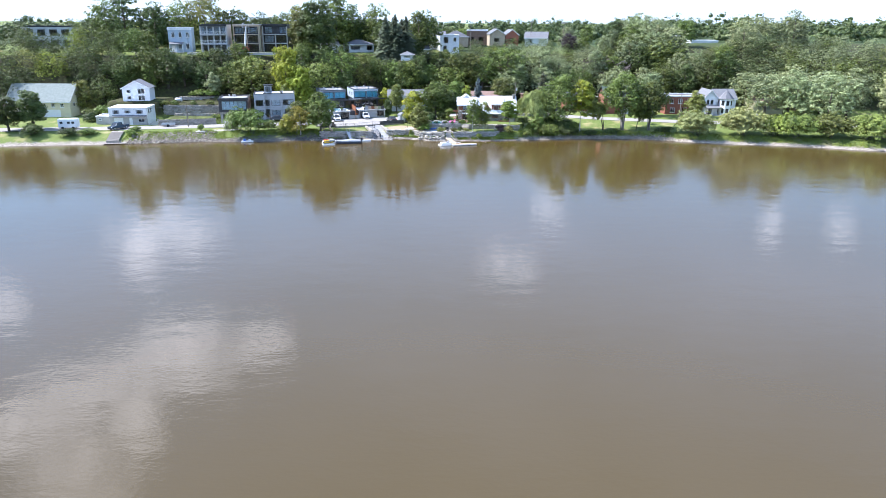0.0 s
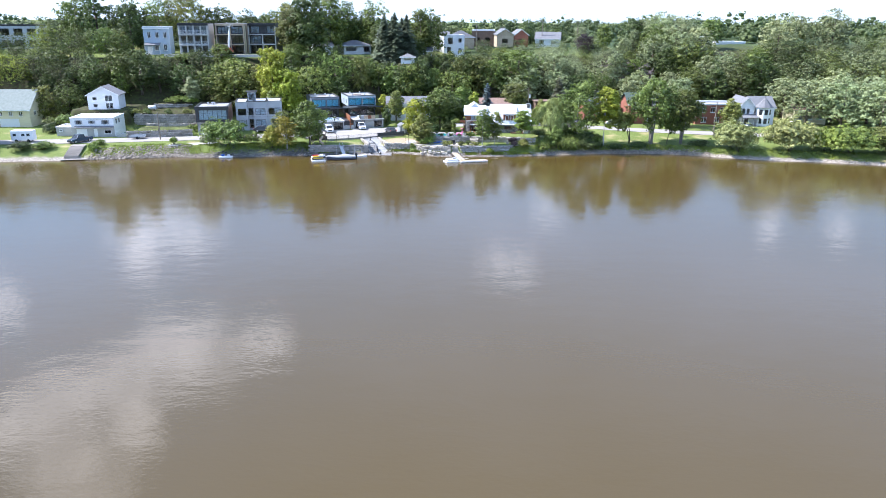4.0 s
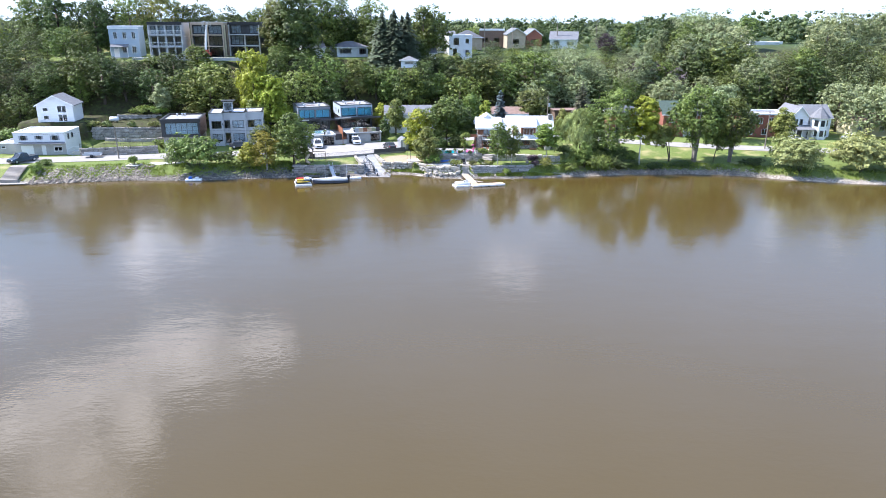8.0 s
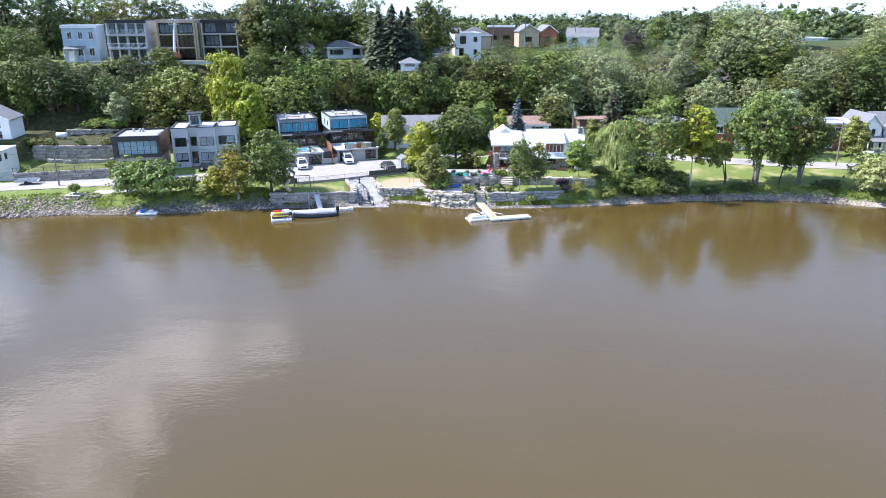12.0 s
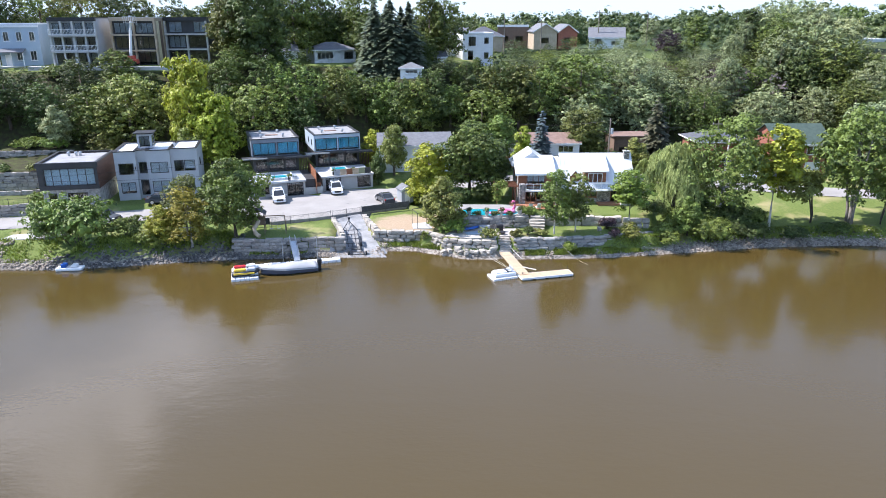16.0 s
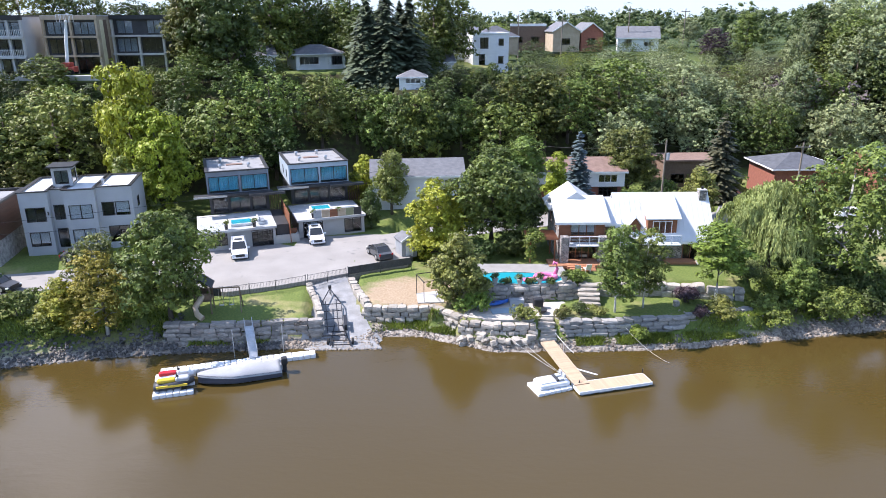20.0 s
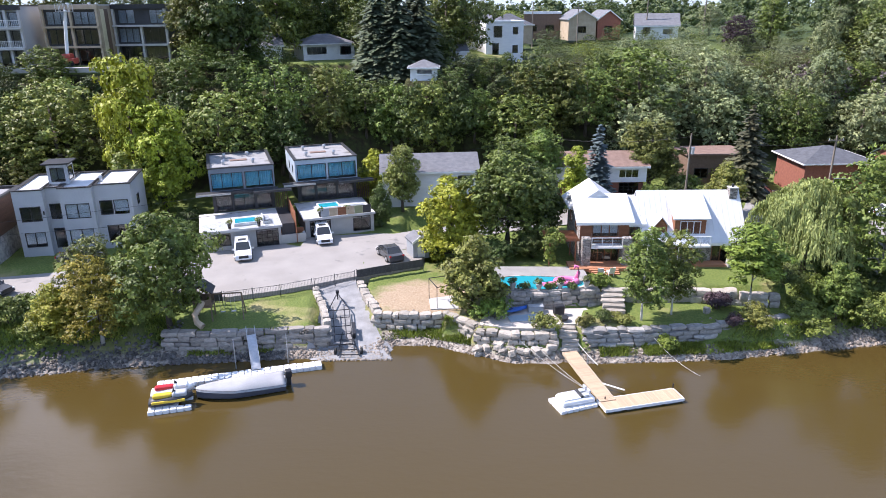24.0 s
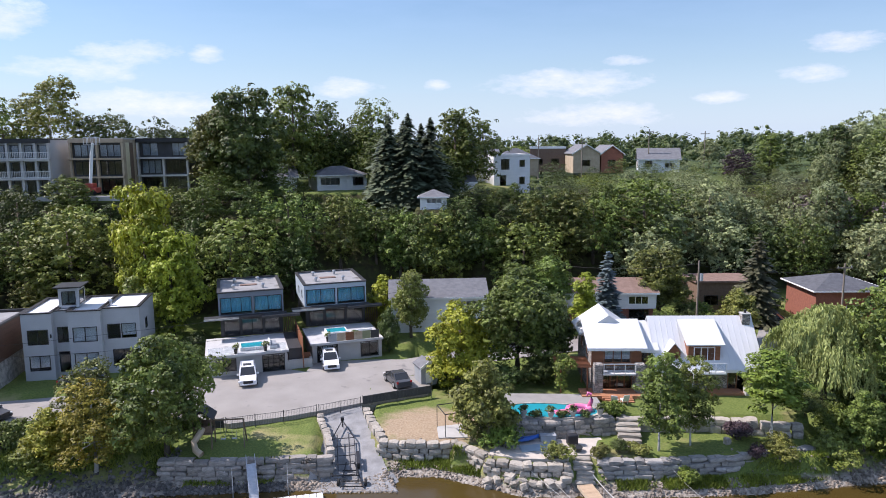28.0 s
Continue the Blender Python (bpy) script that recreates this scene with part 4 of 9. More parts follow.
def spruce(seed, w, h, layers=17, mat="spruce", droop=0.28, sprays=9):
    """Whorls of drooping boughs, each a fan of needle sprays."""
    rng = np.random.default_rng(seed)
    P, A, B, L = [], [], [], []
    for i in range(layers):
        u = i / (layers - 1)
        z = h * (0.08 + 0.9 * u)
        reach = w / 2 * (1 - u) ** 0.72 * (0.85 + 0.3 * rng.random()) + 0.12
        for k in range(max(5, int(11 * (1 - u)) + 4)):
            az = 2 * math.pi * rng.random()
            ln = reach * (0.75 + 0.4 * rng.random())
            m = max(3, int(sprays * (1 - 0.6 * u)))
            for j in range(m):
                q = (j + 0.6) / m
                r = ln * q
                zz = z - droop * r * (0.6 + 0.8 * q) + 0.10 * ln * q * q
                side = rng.normal() * 0.16 * ln * (1 - 0.3 * q)
                ca, sa = math.cos(az), math.sin(az)
                P.append((ca * r - sa * side, sa * r + ca * side, zz + 0.06 * rng.normal()))
                s = (0.15 + 0.10 * ln * (1 - 0.4 * q)) * (0.8 + 0.4 * rng.random())
                A.append((ca * s * 1.5, sa * s * 1.5, -droop * s * 1.3))
                B.append((-sa * s * 0.8, ca * s * 0.8, 0.2 * s * rng.normal()))
                L.append((0, 0, s * 0.35))
    v, f = leaf_quads(np.array(P), np.array(A), np.array(B), np.array(L))
    T = Mesh().tube([(0, 0, -0.4), (0, 0, h * 0.4), (0, 0, h * 0.98)], [0.022 * h, 0.015 * h, 0.01], 7)
    return T.data("trunk", BARK, True), mesh_np("crown", v, f, LEAF[mat])


def willow(seed, w, h, strands=520, leaves=15, leaf=0.34, mat="willow", low=0.12):
    """A crown of domes hung with locks of long strands."""
    rng = np.random.default_rng(seed)
    P, A, B, L = [], [], [], []
    domes = [(math.cos(k * 2.4) * w * 0.30 * (k / 12) ** 0.5, math.sin(k * 2.4) * w * 0.30 * (k / 12) ** 0.5, h * (0.84 - 0.022 * k + 0.05 * rng.random()), w * (0.15 + 0.08 * rng.random())) for k in range(12)]
    for i in range(strands // 13):
        cx, cy, cz, r = domes[i % len(domes)]
        az, q = 2 * math.pi * rng.random(), rng.random() ** 0.4
        ln0 = h * (0.12 + 0.55 * q * rng.random())
        for k in range(13):
            a2, q2 = az + 0.16 * rng.normal(), q + 0.05 * rng.normal()
            x, y = cx + math.cos(a2) * r * q2, cy + math.sin(a2) * r * q2
            z = cz + r * 0.9 * math.sqrt(max(0.0, 1 - q2 * q2)) + 0.08 * rng.normal()
            ln = max(0.5, min(z - low * h, ln0 * rng.uniform(0.75, 1.1)))
            for j in range(leaves):
                u = j / leaves
                P.append((x + math.cos(az) * 0.7 * u**0.6 + 0.05 * rng.normal(), y + math.sin(az) * 0.7 * u**0.6 + 0.05 * rng.normal(), z - ln * u))
                s = leaf * (0.7 + 0.6 * rng.random())
                A.append((rng.normal() * 0.22 * s, rng.normal() * 0.22 * s, -s))
                t = az + 1.57 + 0.7 * rng.normal()
                B.append((math.cos(t) * s * 0.26, math.sin(t) * s * 0.26, 0))
                L.append((0.05 * s, 0, 0))
    v, f = leaf_quads(np.array(P), np.array(A), np.array(B), np.array(L), True)
    cc, cr = np.array([d[:3] for d in domes]), np.array([d[3] for d in domes])
    cv = (CORE_V[None] * (1 + 0.15 * rng.normal(size=(12, 12, 1))) * 0.45 * cr[:, None, None] * np.array([1, 1, 1.5]) + cc[:, None] - np.array([0, 0, 0.5])).reshape(-1, 3)
    cf = (CORE_F[None] + 12 * np.arange(12)[:, None, None]).reshape(-1, 3)
    v, f = np.concatenate([v, cv]), np.concatenate([f, cf + len(v)])
    return limbs(rng, h, [d[:3] for d in domes[:7]], 0.03 * h, BARK, 0, 0.2), mesh_np("crown", v, f, LEAF[mat])


def bush(seed, w, h, n, leaf, mat="mid", lobes=7):
    rng = np.random.default_rng(seed)
    cs = [(rng.normal() * w * 0.19, rng.normal() * w * 0.19, h * (0.32 + 0.3 * rng.random())) for _ in range(lobes)]
    rs = [w * (0.2 + 0.1 * rng.random()) for _ in range(lobes)]
    v, f = leaf_cloud(rng, cs, rs, n, leaf, min(1.0, h / w), 0.35, three=True, core=0.4)
    v[:, 2] = np.maximum(v[:, 2], 0.03)
    T = Mesh()
    for c in cs[:5]:
        T.tube([(c[0] * 0.2, c[1] * 0.2, -0.2), (c[0] * 0.7, c[1] * 0.7, c[2])], [0.05, 0.015], 5)
    return T.data("stem", BARK, True), mesh_np("crown", v, f, LEAF[mat])


KINDS = {
    "round_a": broadleaf(1, 9.5, 12, 6600, 0.215, 58, 0.05, three=True, plump=1.3), "round_b": broadleaf(2, 9, 11, 6600, 0.215, 56, 0.05, three=True, plump=1.3), "round_c": broadleaf(3, 10.5, 12.5, 6600, 0.215, 62, 0.05, three=True, plump=1.3),
    "tall_a": broadleaf(4, 8, 14.5, 6600, 0.215, 62, 0.05, three=True, plump=1.3), "tall_b": broadleaf(5, 7.2, 13, 6600, 0.215, 58, 0.05, three=True, plump=1.3), "wide_a": broadleaf(6, 12, 11, 6600, 0.215, 62, 0.05, three=True, plump=1.3), "wide_b": broadleaf(7, 11, 10, 6600, 0.215, 60, 0.05, three=True, plump=1.3),
    "fine_a": broadleaf(11, 9.0, 9.5, 20000, 0.155, 52, 0.13, three=True), "fine_b": broadleaf(12, 6.5, 9.0, 15000, 0.15, 44, 0.06, three=True), "fine_c": broadleaf(13, 5.6, 6.4, 11500, 0.15, 34, 0.05, three=True),
    "fine_tall": broadleaf(14, 3.6, 8.5, 9500, 0.15, 34, 0.04, three=True), "birch": broadleaf(15, 3.3, 6.6, 13000, 0.078, 60, 0.07, BIRCH, base_r=0.075, flat=0.95, three=True), "multi": broadleaf(16, 10.5, 11, 15000, 0.17, 48, 0.17, surf("pale_bark", (0.16, 0.14, 0.12), (0.30, 0.27, 0.24), 3, 0.9, 0.5), stems=6, base_r=0.14, three=True),
    "pole_tree": broadleaf(17, 5.0, 10.5, 7500, 0.17, 30, 0.30, BIRCH, base_r=0.13, three=True), "lean": broadleaf(18, 5.5, 6.0, 5000, 0.16, 18, 0.42, BARK, stems=2, base_r=0.10, lean=-0.28, three=True),
    "open": broadleaf(19, 9.5, 11.0, 13000, 0.14, 34, 0.08, surf("silver_bark", (0.30, 0.29, 0.27), (0.45, 0.43, 0.41), 3, 0.9, 0.5), base_r=0.2, three=True),
    "spruce": spruce(21, 6.6, 13.5, 52, droop=0.42, sprays=15), "spruce_thin": spruce(22, 2.8, 8.0, 30, "blue", 0.2, 9), "spruce_near": spruce(23, 6.0, 10.8, 26, "spruce", 0.34, 14), "spruce_small": spruce(24, 1.8, 3.4, 10, "blue", 0.2, 6),
    "willow": willow(31, 10.5, 10.5, 3200, 18, 0.22, low=0.06), "bush_a": bush(41, 3.2, 2.2, 3600, 0.10), "bush_b": bush(42, 2.2, 1.4, 2400, 0.085), "bush_big": bush(43, 7.0, 5.0, 9500, 0.15, lobes=20), "bush_round": bush(44, 1.5, 1.3, 1800, 0.07),
    "bush_far": bush(45, 7.0, 5.0, 1900, 0.26, lobes=20), "bare": broadleaf(51, 8, 10, 700, 0.30, 12, 0.1),
}


def tree(kind, x, y, h=1.0, mat=None, wide=1.0, turn=None, label="", z=None, name="tree", group="", category="tree"):
    """A tree or shrub of the given kind; h and wide scale it."""
    k = int(abs(x) * 131 + abs(y) * 57)
    ob = thing(name, label or "leafy green broadleaf tree on the bank", category, pose(x, y, (land1(x, y) if z is None else z) - 0.05, 0, 0, k % 360 if turn is None else turn) @ Matrix.Diagonal((h * wide, h * wide, h, 1)), group)
    trunk, crown = KINDS[kind]
    part("stem" if trunk.name.startswith("stem") else "trunk", trunk, None, ob)
    c = part("crown", crown, None, ob)
    if mat:
        c.material_slots[0].link = "OBJECT"
        c.material_slots[0].material = LEAF[mat]
    return ob

# ---- the wooded slope and the plateau ----
rng = np.random.default_rng(77)
KEEP = [(-97, -60, 180, 214.5), (-64, -36, 180, 214), (-37, -12, 180, 224), (-16, 23, 180, 227), (23, 64, 180, 231), (64, 104, 180, 220), (-128, -97, 180, 210), (-34, -19, 246, 262), (-13.2, -7.2, 230.6, 236.8), (-22, -12, 236, 250), (-114, -46, 234.5, 260), (-135, -112, 236, 258),
        (-2, 8, 261, 275), (10, 48, 282, 310)]
away = {}
for gy_ in np.arange(200, 286, 6.2):
    for gx_ in np.arange(-137, 142, 6.6):
        x, y = gx_ + rng.uniform(-2.2, 2.2), gy_ + rng.uniform(-2.0, 2.0)
        if any(a < x < b and c < y < d for a, b, c, d in KEEP):
            continue
        z = land1(x, y)
        if z < 3.2:
            continue
        kind = ("round_a", "round_b", "round_c", "tall_a", "tall_b", "wide_a", "wide_b")[int(rng.integers(7))]
        mat = ("dark", "dark", "dark", "mid", "mid", "mid", "olive", "light")[min(7, int(rng.random() ** 1.2 * 8))]
        # towards the right, distance haze is put into the leaf colour by paler grey crowns
        if x > 22:
            mat = ("grey", "mid", "grey", "grey", "mid", "dark")[int(rng.integers(6))]
        if x < -50 and rng.random() < 0.35:
            mat = "dark"
        # no crown stands higher than its neighbours on the slope do
        limit = float(np.interp(x, [-140, -95, -74, -52, -46, -34, -30, -4, 2, 50, 64, 80, 140], [23, 20.8, 19.7, 19.3, 20.6, 21.4, 19.2, 18.9, 19.4, 20.4, 23.5, 26.5, 23])) + rng.normal() * 1.1
        full = {"tall_a": 14.5, "tall_b": 13, "wide_a": 11, "wide_b": 10, "round_b": 11}.get(kind, 12.2)
        if y > 222 and x > 55:
            limit = float(np.interp(x - 0.4 * (y - 250), [56, 61, 66, 76, 79, 97, 104, 140], [20.4, 22, 26, 27, 20.6, 20.2, 23.5, 24])) + rng.normal() * 1.0
        if -16 < x < -4.5 and y < 231:
            limit = 16.4 + rng.normal() * 0.5
        if -9 < x < 15 and 240 < y < 262:
            limit = z + rng.uniform(1.2, 2.4) + max(0, x - 9) * 0.4
        elif y > 255 and -3 < x < 62:
            limit = z + rng.uniform(2.8, 4.6)
        elif y > 258 and x <= -3:
            limit = z + rng.uniform(6.0, 10.0)
        elif x < -92 and z > 15:
            limit = z + rng.uniform(5.0, 9.5)
        size = min(rng.uniform(0.78, 1.12), (limit - z) / full)
        if size < 0.2:
            if z > 13 and y < 252:
                tree("bush_far", x, y, rng.uniform(0.36, 0.6), mat, rng.uniform(1.2, 1.5), label="low shrub near the crest of the wooded slope", name="shrub", category="shrub", group="crest shrubs")
            continue
        if y > 247 or abs(x) > 98:
            away.setdefault(mat, []).append((kind, x, y, z, size, rng.uniform(1.05, 1.4) if size > 0.5 else rng.uniform(1.6, 2.2), rng.uniform(0, 6.28)))
            continue
        tree(kind, x, y, size, mat, rng.uniform(0.95, 1.2) if size > 0.6 else rng.uniform(1.2, 1.6), label="green broadleaf tree in dense hillside wood", group="hillside trees")

# trees farther off, joined by colour
for mat, rows in away.items():
    vs, fs, n = [], [], 0
    for kind, x, y, z, size, wide, a in rows:
        me_ = KINDS[kind][1]
        v = np.empty(len(me_.vertices) * 3, dtype=np.float32)
        me_.vertices.foreach_get("co", v)
        fi = np.empty(len(me_.loops), dtype=np.int32)
        me_.loops.foreach_get("vertex_index", fi)
        fi = fi.reshape(-1, 3)
        v = v.reshape(-1, 3)[fi[::3]].reshape(-1, 3) * np.array([size * wide, size * wide, size])
        v = v @ np.array([[math.cos(a), math.sin(a), 0], [-math.sin(a), math.cos(a), 0], [0, 0, 1]]) + np.array([x, y, z])
        vs.append(v)
        fs.append(np.arange(len(v)).reshape(-1, 3) + n)
        n += len(v)
    tagged(new("hill_woods", mesh_np("hill_woods", np.concatenate(vs), np.concatenate(fs), LEAF[mat])), "dense green treetops farther up the hillside", "woods", kind="stuff")

# far woods along the plateau
R = np.random.default_rng(5)
v0, f0 = [], []
base_n = 0
for i in range(1200):
    near = i < 620 or i >= 1000
    x, y = (-170 + 1.5 * (i - 1000) + R.normal() * 3, R.uniform(372, 418)) if i >= 1000 else (R.uniform(-260, 300), R.uniform(286, 400)) if near else (R.uniform(-640, 680), R.uniform(400, 760))
    if -8 < x < 50 and y < 314:
        continue
    z, r = land1(x, y), R.uniform(2.6, 5.2) * (1 if near else 1.5)
    hh = R.uniform(3.5, 8.5) + 3.0 * (R.random() < 0.12) + (0 if near else 3.5)
    if -20 < x < 70 and y < 330:
        hh *= 0.62
    elif x > 90:
        hh *= 1.15
    if i >= 1000:
        hh = max(hh, 29.0 + 2.2 * R.random() ** 2 - z)
    cs = [(x + R.normal() * r * 0.45, y + R.normal() * r * 0.45, z + hh * (0.2 + 0.66 * (k + R.random()) / 8)) for k in range(8)]
    v, f = leaf_cloud(R, cs, [r * R.uniform(0.32, 0.55) * (1.1 - 0.05 * k) for k in range(8)], 230 if near else 70, 0.40 if near else 0.85, 0.85, three=True, core=0.62)
    v0.append(v)
    f0.append(f + base_n)
    base_n += len(v)
tagged(new("far_woods", mesh_np("far_woods", np.concatenate(v0), np.concatenate(f0), LEAF["far"])), "distant green treetops on the plateau", "woods", kind="stuff")

# ---- houses, in blocks first ----
def simple(label, x, y, z, rz, w, d, h, wall, roof, roof_mat, holes=None, **k):
    hs = house_at(label, x, y, z, rz)
    volume(hs, 0, 0, -0.6, w, d, h + 0.6, wall, roof, roof_mat, holes, **k)
    return hs


# white house on the slope and the garage building below it
hs = house_at("white two-storey gabled house on the slope", -89.9, 200.7, 7.5, 9)
volume(hs, 0, 0, -0.8, 7.4, 6.2, 4.4, PAINT["white"], ("gy", 2.0), ROOF["grey"], {"front": [(1.3, 2.2, 0.6, 1.3, "k", 2), (4.3, 5.0, 0.2, 1.5, "k", 1), (5.2, 5.9, 0.2, 1.5, "k", 1), (1.3, 2.2, 2.4, 3.0, "k", 2), (4.3, 5.0, 2.1, 3.4, "k", 1), (5.2, 5.9, 2.1, 3.4, "k", 1)]})
hs = house_at("white flat-roofed house over a grey garage storey by the road", -89.6, 190.1, 2.3, 6)
LOW = [(1.2, 3.6, -0.1, 1.9, "d"), (5.2, 6.0, -0.1, 1.9, "d"), (7.6, 9.2, 0.7, 1.6, "w", 2)]
HIGH = [(1.4, 2.4, 3.0, 3.9, "k", 2), (4.5, 5.4, 3.15, 3.85, "k", 2), (7.5, 8.6, 3.0, 3.9, "k", 2)]
volume(hs, 0, 0, -0.6, 10.0, 8.0, 5.1, PAINT["white"], ("flat", 0.1), ROOF["flat_white"], {"front": LOW + HIGH, "right": [(1.4, 2.2, 2.9, 4.0, "k", 1), (3.4, 4.2, 2.9, 4.0, "k", 1)]})
part("cladding", Mesh().wall("x", -0.024, 0.02, 0.02, 9.98, -0.58, 2.28, LOW), PAINT["render"], hs, "grey cladding of the garage storey")
part("awning", Mesh().hexa([(0.9, -0.75, 2.25), (9.9, -0.75, 2.25), (9.9, -0.03, 2.32), (0.9, -0.03, 2.32), (0.9, -0.75, 2.33), (9.9, -0.75, 2.33), (9.9, -0.03, 2.62), (0.9, -0.03, 2.62)]), ROOF["grey"], hs, "dark shingled awning")
for a0, a1, z0, z1, *_ in HIGH:
    for a in (a0 - 0.36, a1 + 0.06):
        part("shutter", Mesh().box(a, a + 0.3, -0.045, -0.004, z0, z1), PAINT["grey"], hs)
volume(hs, -4.1, 1.6, -0.6, 4.09, 6.0, 2.7, PAINT["render"], ("flat", 0.1), ROOF["flat_white"], {"front": [(-3.4, -2.6, 1.1, 1.6, "w", 1)]}, wall_name="annex_wall")
st = thing("entrance_steps", "pale concrete steps with a white rail beside a house", "steps", pose(-79.3, 190.6, 2.3, 0, 0, 6))
for k in range(4):
    part("step", Mesh().box(0.38 * k, 2.4, 0, 1.4, 0.19 * k + (0.001 if k else -0.3), 0.19 * (k + 1)), PAINT["concrete"], st)
part("handrail", Mesh().tube([(0.05, 0.06, 0.19), (0.05, 0.06, 1.1), (1.15, 0.06, 1.68), (2.35, 0.06, 1.68), (2.35, 0.06, 0.76)], [0.03] * 5, 6), WHITE, st)
# yellow house, far along the bank
simple("cream house with a grey-green roof", -125, 204, 2.5, 0, 18, 9.5, 4.8, PAINT["cream"], ("gx", 4.2), ROOF["greygreen"], {"front": row_of(5, 4, 17, 1.0, 2.8, 3.9) + [(10, 15, 0, 2.1, "D")], "right": [(2, 3, 2.8, 4, "w", 2), (6, 7, 2.8, 4, "w", 2)]}, over=0.6)
# white house behind the trees, and those on the road behind
simple("white house with a grey shingle roof", -15.4, 215.6, 3.1, 4, 12.1, 6.4, 4.6, PAINT["white"], ("gx", 1.55), ROOF["grey"], {"front": [(9.6, 11.6, 2.6, 3.9, "k", 2)]})
hs = house_at("house of white siding over a brick garage storey, brown roof", 7.0, 219.4, 3.1)
volume(hs, 0, 0, -0.6, 11.8, 8.0, 2.75, PAINT["brick"], ("flat", 0.02), ROOF["brown"], {"front": [(6.2, 7.1, 0.0, 1.95, "d"), (8.6, 11.2, 0.0, 2.0, "g", 4), (1.6, 3.4, 0.7, 1.8, "k", 2)]})
volume(hs, -0.25, -0.45, 2.153, 12.3, 8.6, 2.15, PAINT["white"], ("gx", 1.1), ROOF["brown"], {"front": [(1.4, 3.0, 2.75, 3.85, "w", 2), (6.3, 6.9, 2.75, 3.85, "k", 1), (8.4, 11.0, 2.75, 3.85, "w", 3)], "left": [(3, 4.4, 2.75, 3.8, "w", 2)]}, wall_name="upper_wall")
simple("brown flat-roofed house under trees", 27, 226.5, 2.9, 0, 8.5, 7, 4.0, PAINT["brown"], ("shed", 0.3), ROOF["brown"], {"front": [(1, 3, 1.0, 2.4, "k", 2)]})
simple("red brick bungalow with a dark hipped roof", 39.8, 219.0, 3.0, 0, 9.0, 8.0, 4.6, PAINT["brick"], ("hip", 1.5), ROOF["dark"], {"front": [(1, 2, 0.2, 2.4, "w", 1), (4, 6, 1.0, 2.5, "w", 2)]}, over=0.6)
simple("red brick house with a green roof", 50.5, 212.8, 3.0, 0, 8.6, 9, 5.4, PAINT["brick"], ("gx", 2.4), ROOF["green"], {"front": [(1.2, 2.8, 3.4, 4.8, "w", 2), (5, 7, 3.4, 4.8, "w", 2), (5, 7.6, 0, 2.2, "D")]}, over=0.5)
simple("red and white row house with a flat roof", 68.5, 211.5, 3.1, 0, 11.5, 8, 5.2, PAINT["brick"], ("flat", 0.35), ROOF["flat"], {"front": row_of(4, 0.5, 11, 1.2, 3.2, 4.6) + row_of(3, 0.5, 11, 1.4, 0.6, 2.0)})
hs = house_at("white gabled house with a turret", 79.6, 210.6, 3.2)
volume(hs, 0, 0, -0.4, 4.2, 8, 5.2, PAINT["white"], ("gy", 2.3), ROOF["grey"], {"front": [(1.0, 1.7, 3.0, 4.3, "k", 1), (2.2, 2.9, 3.0, 4.3, "k", 1), (1.2, 3.0, 0.2, 1.9, "k", 2)]})
volume(hs, 4.204, 1.6, -0.4, 6.2, 7, 5.0, PAINT["white"], ("gx", 2.4), ROOF["grey"], {"front": [(5, 6.2, 3.0, 4.2, "k", 2), (5, 6.2, 0.4, 1.9, "k", 2)]})
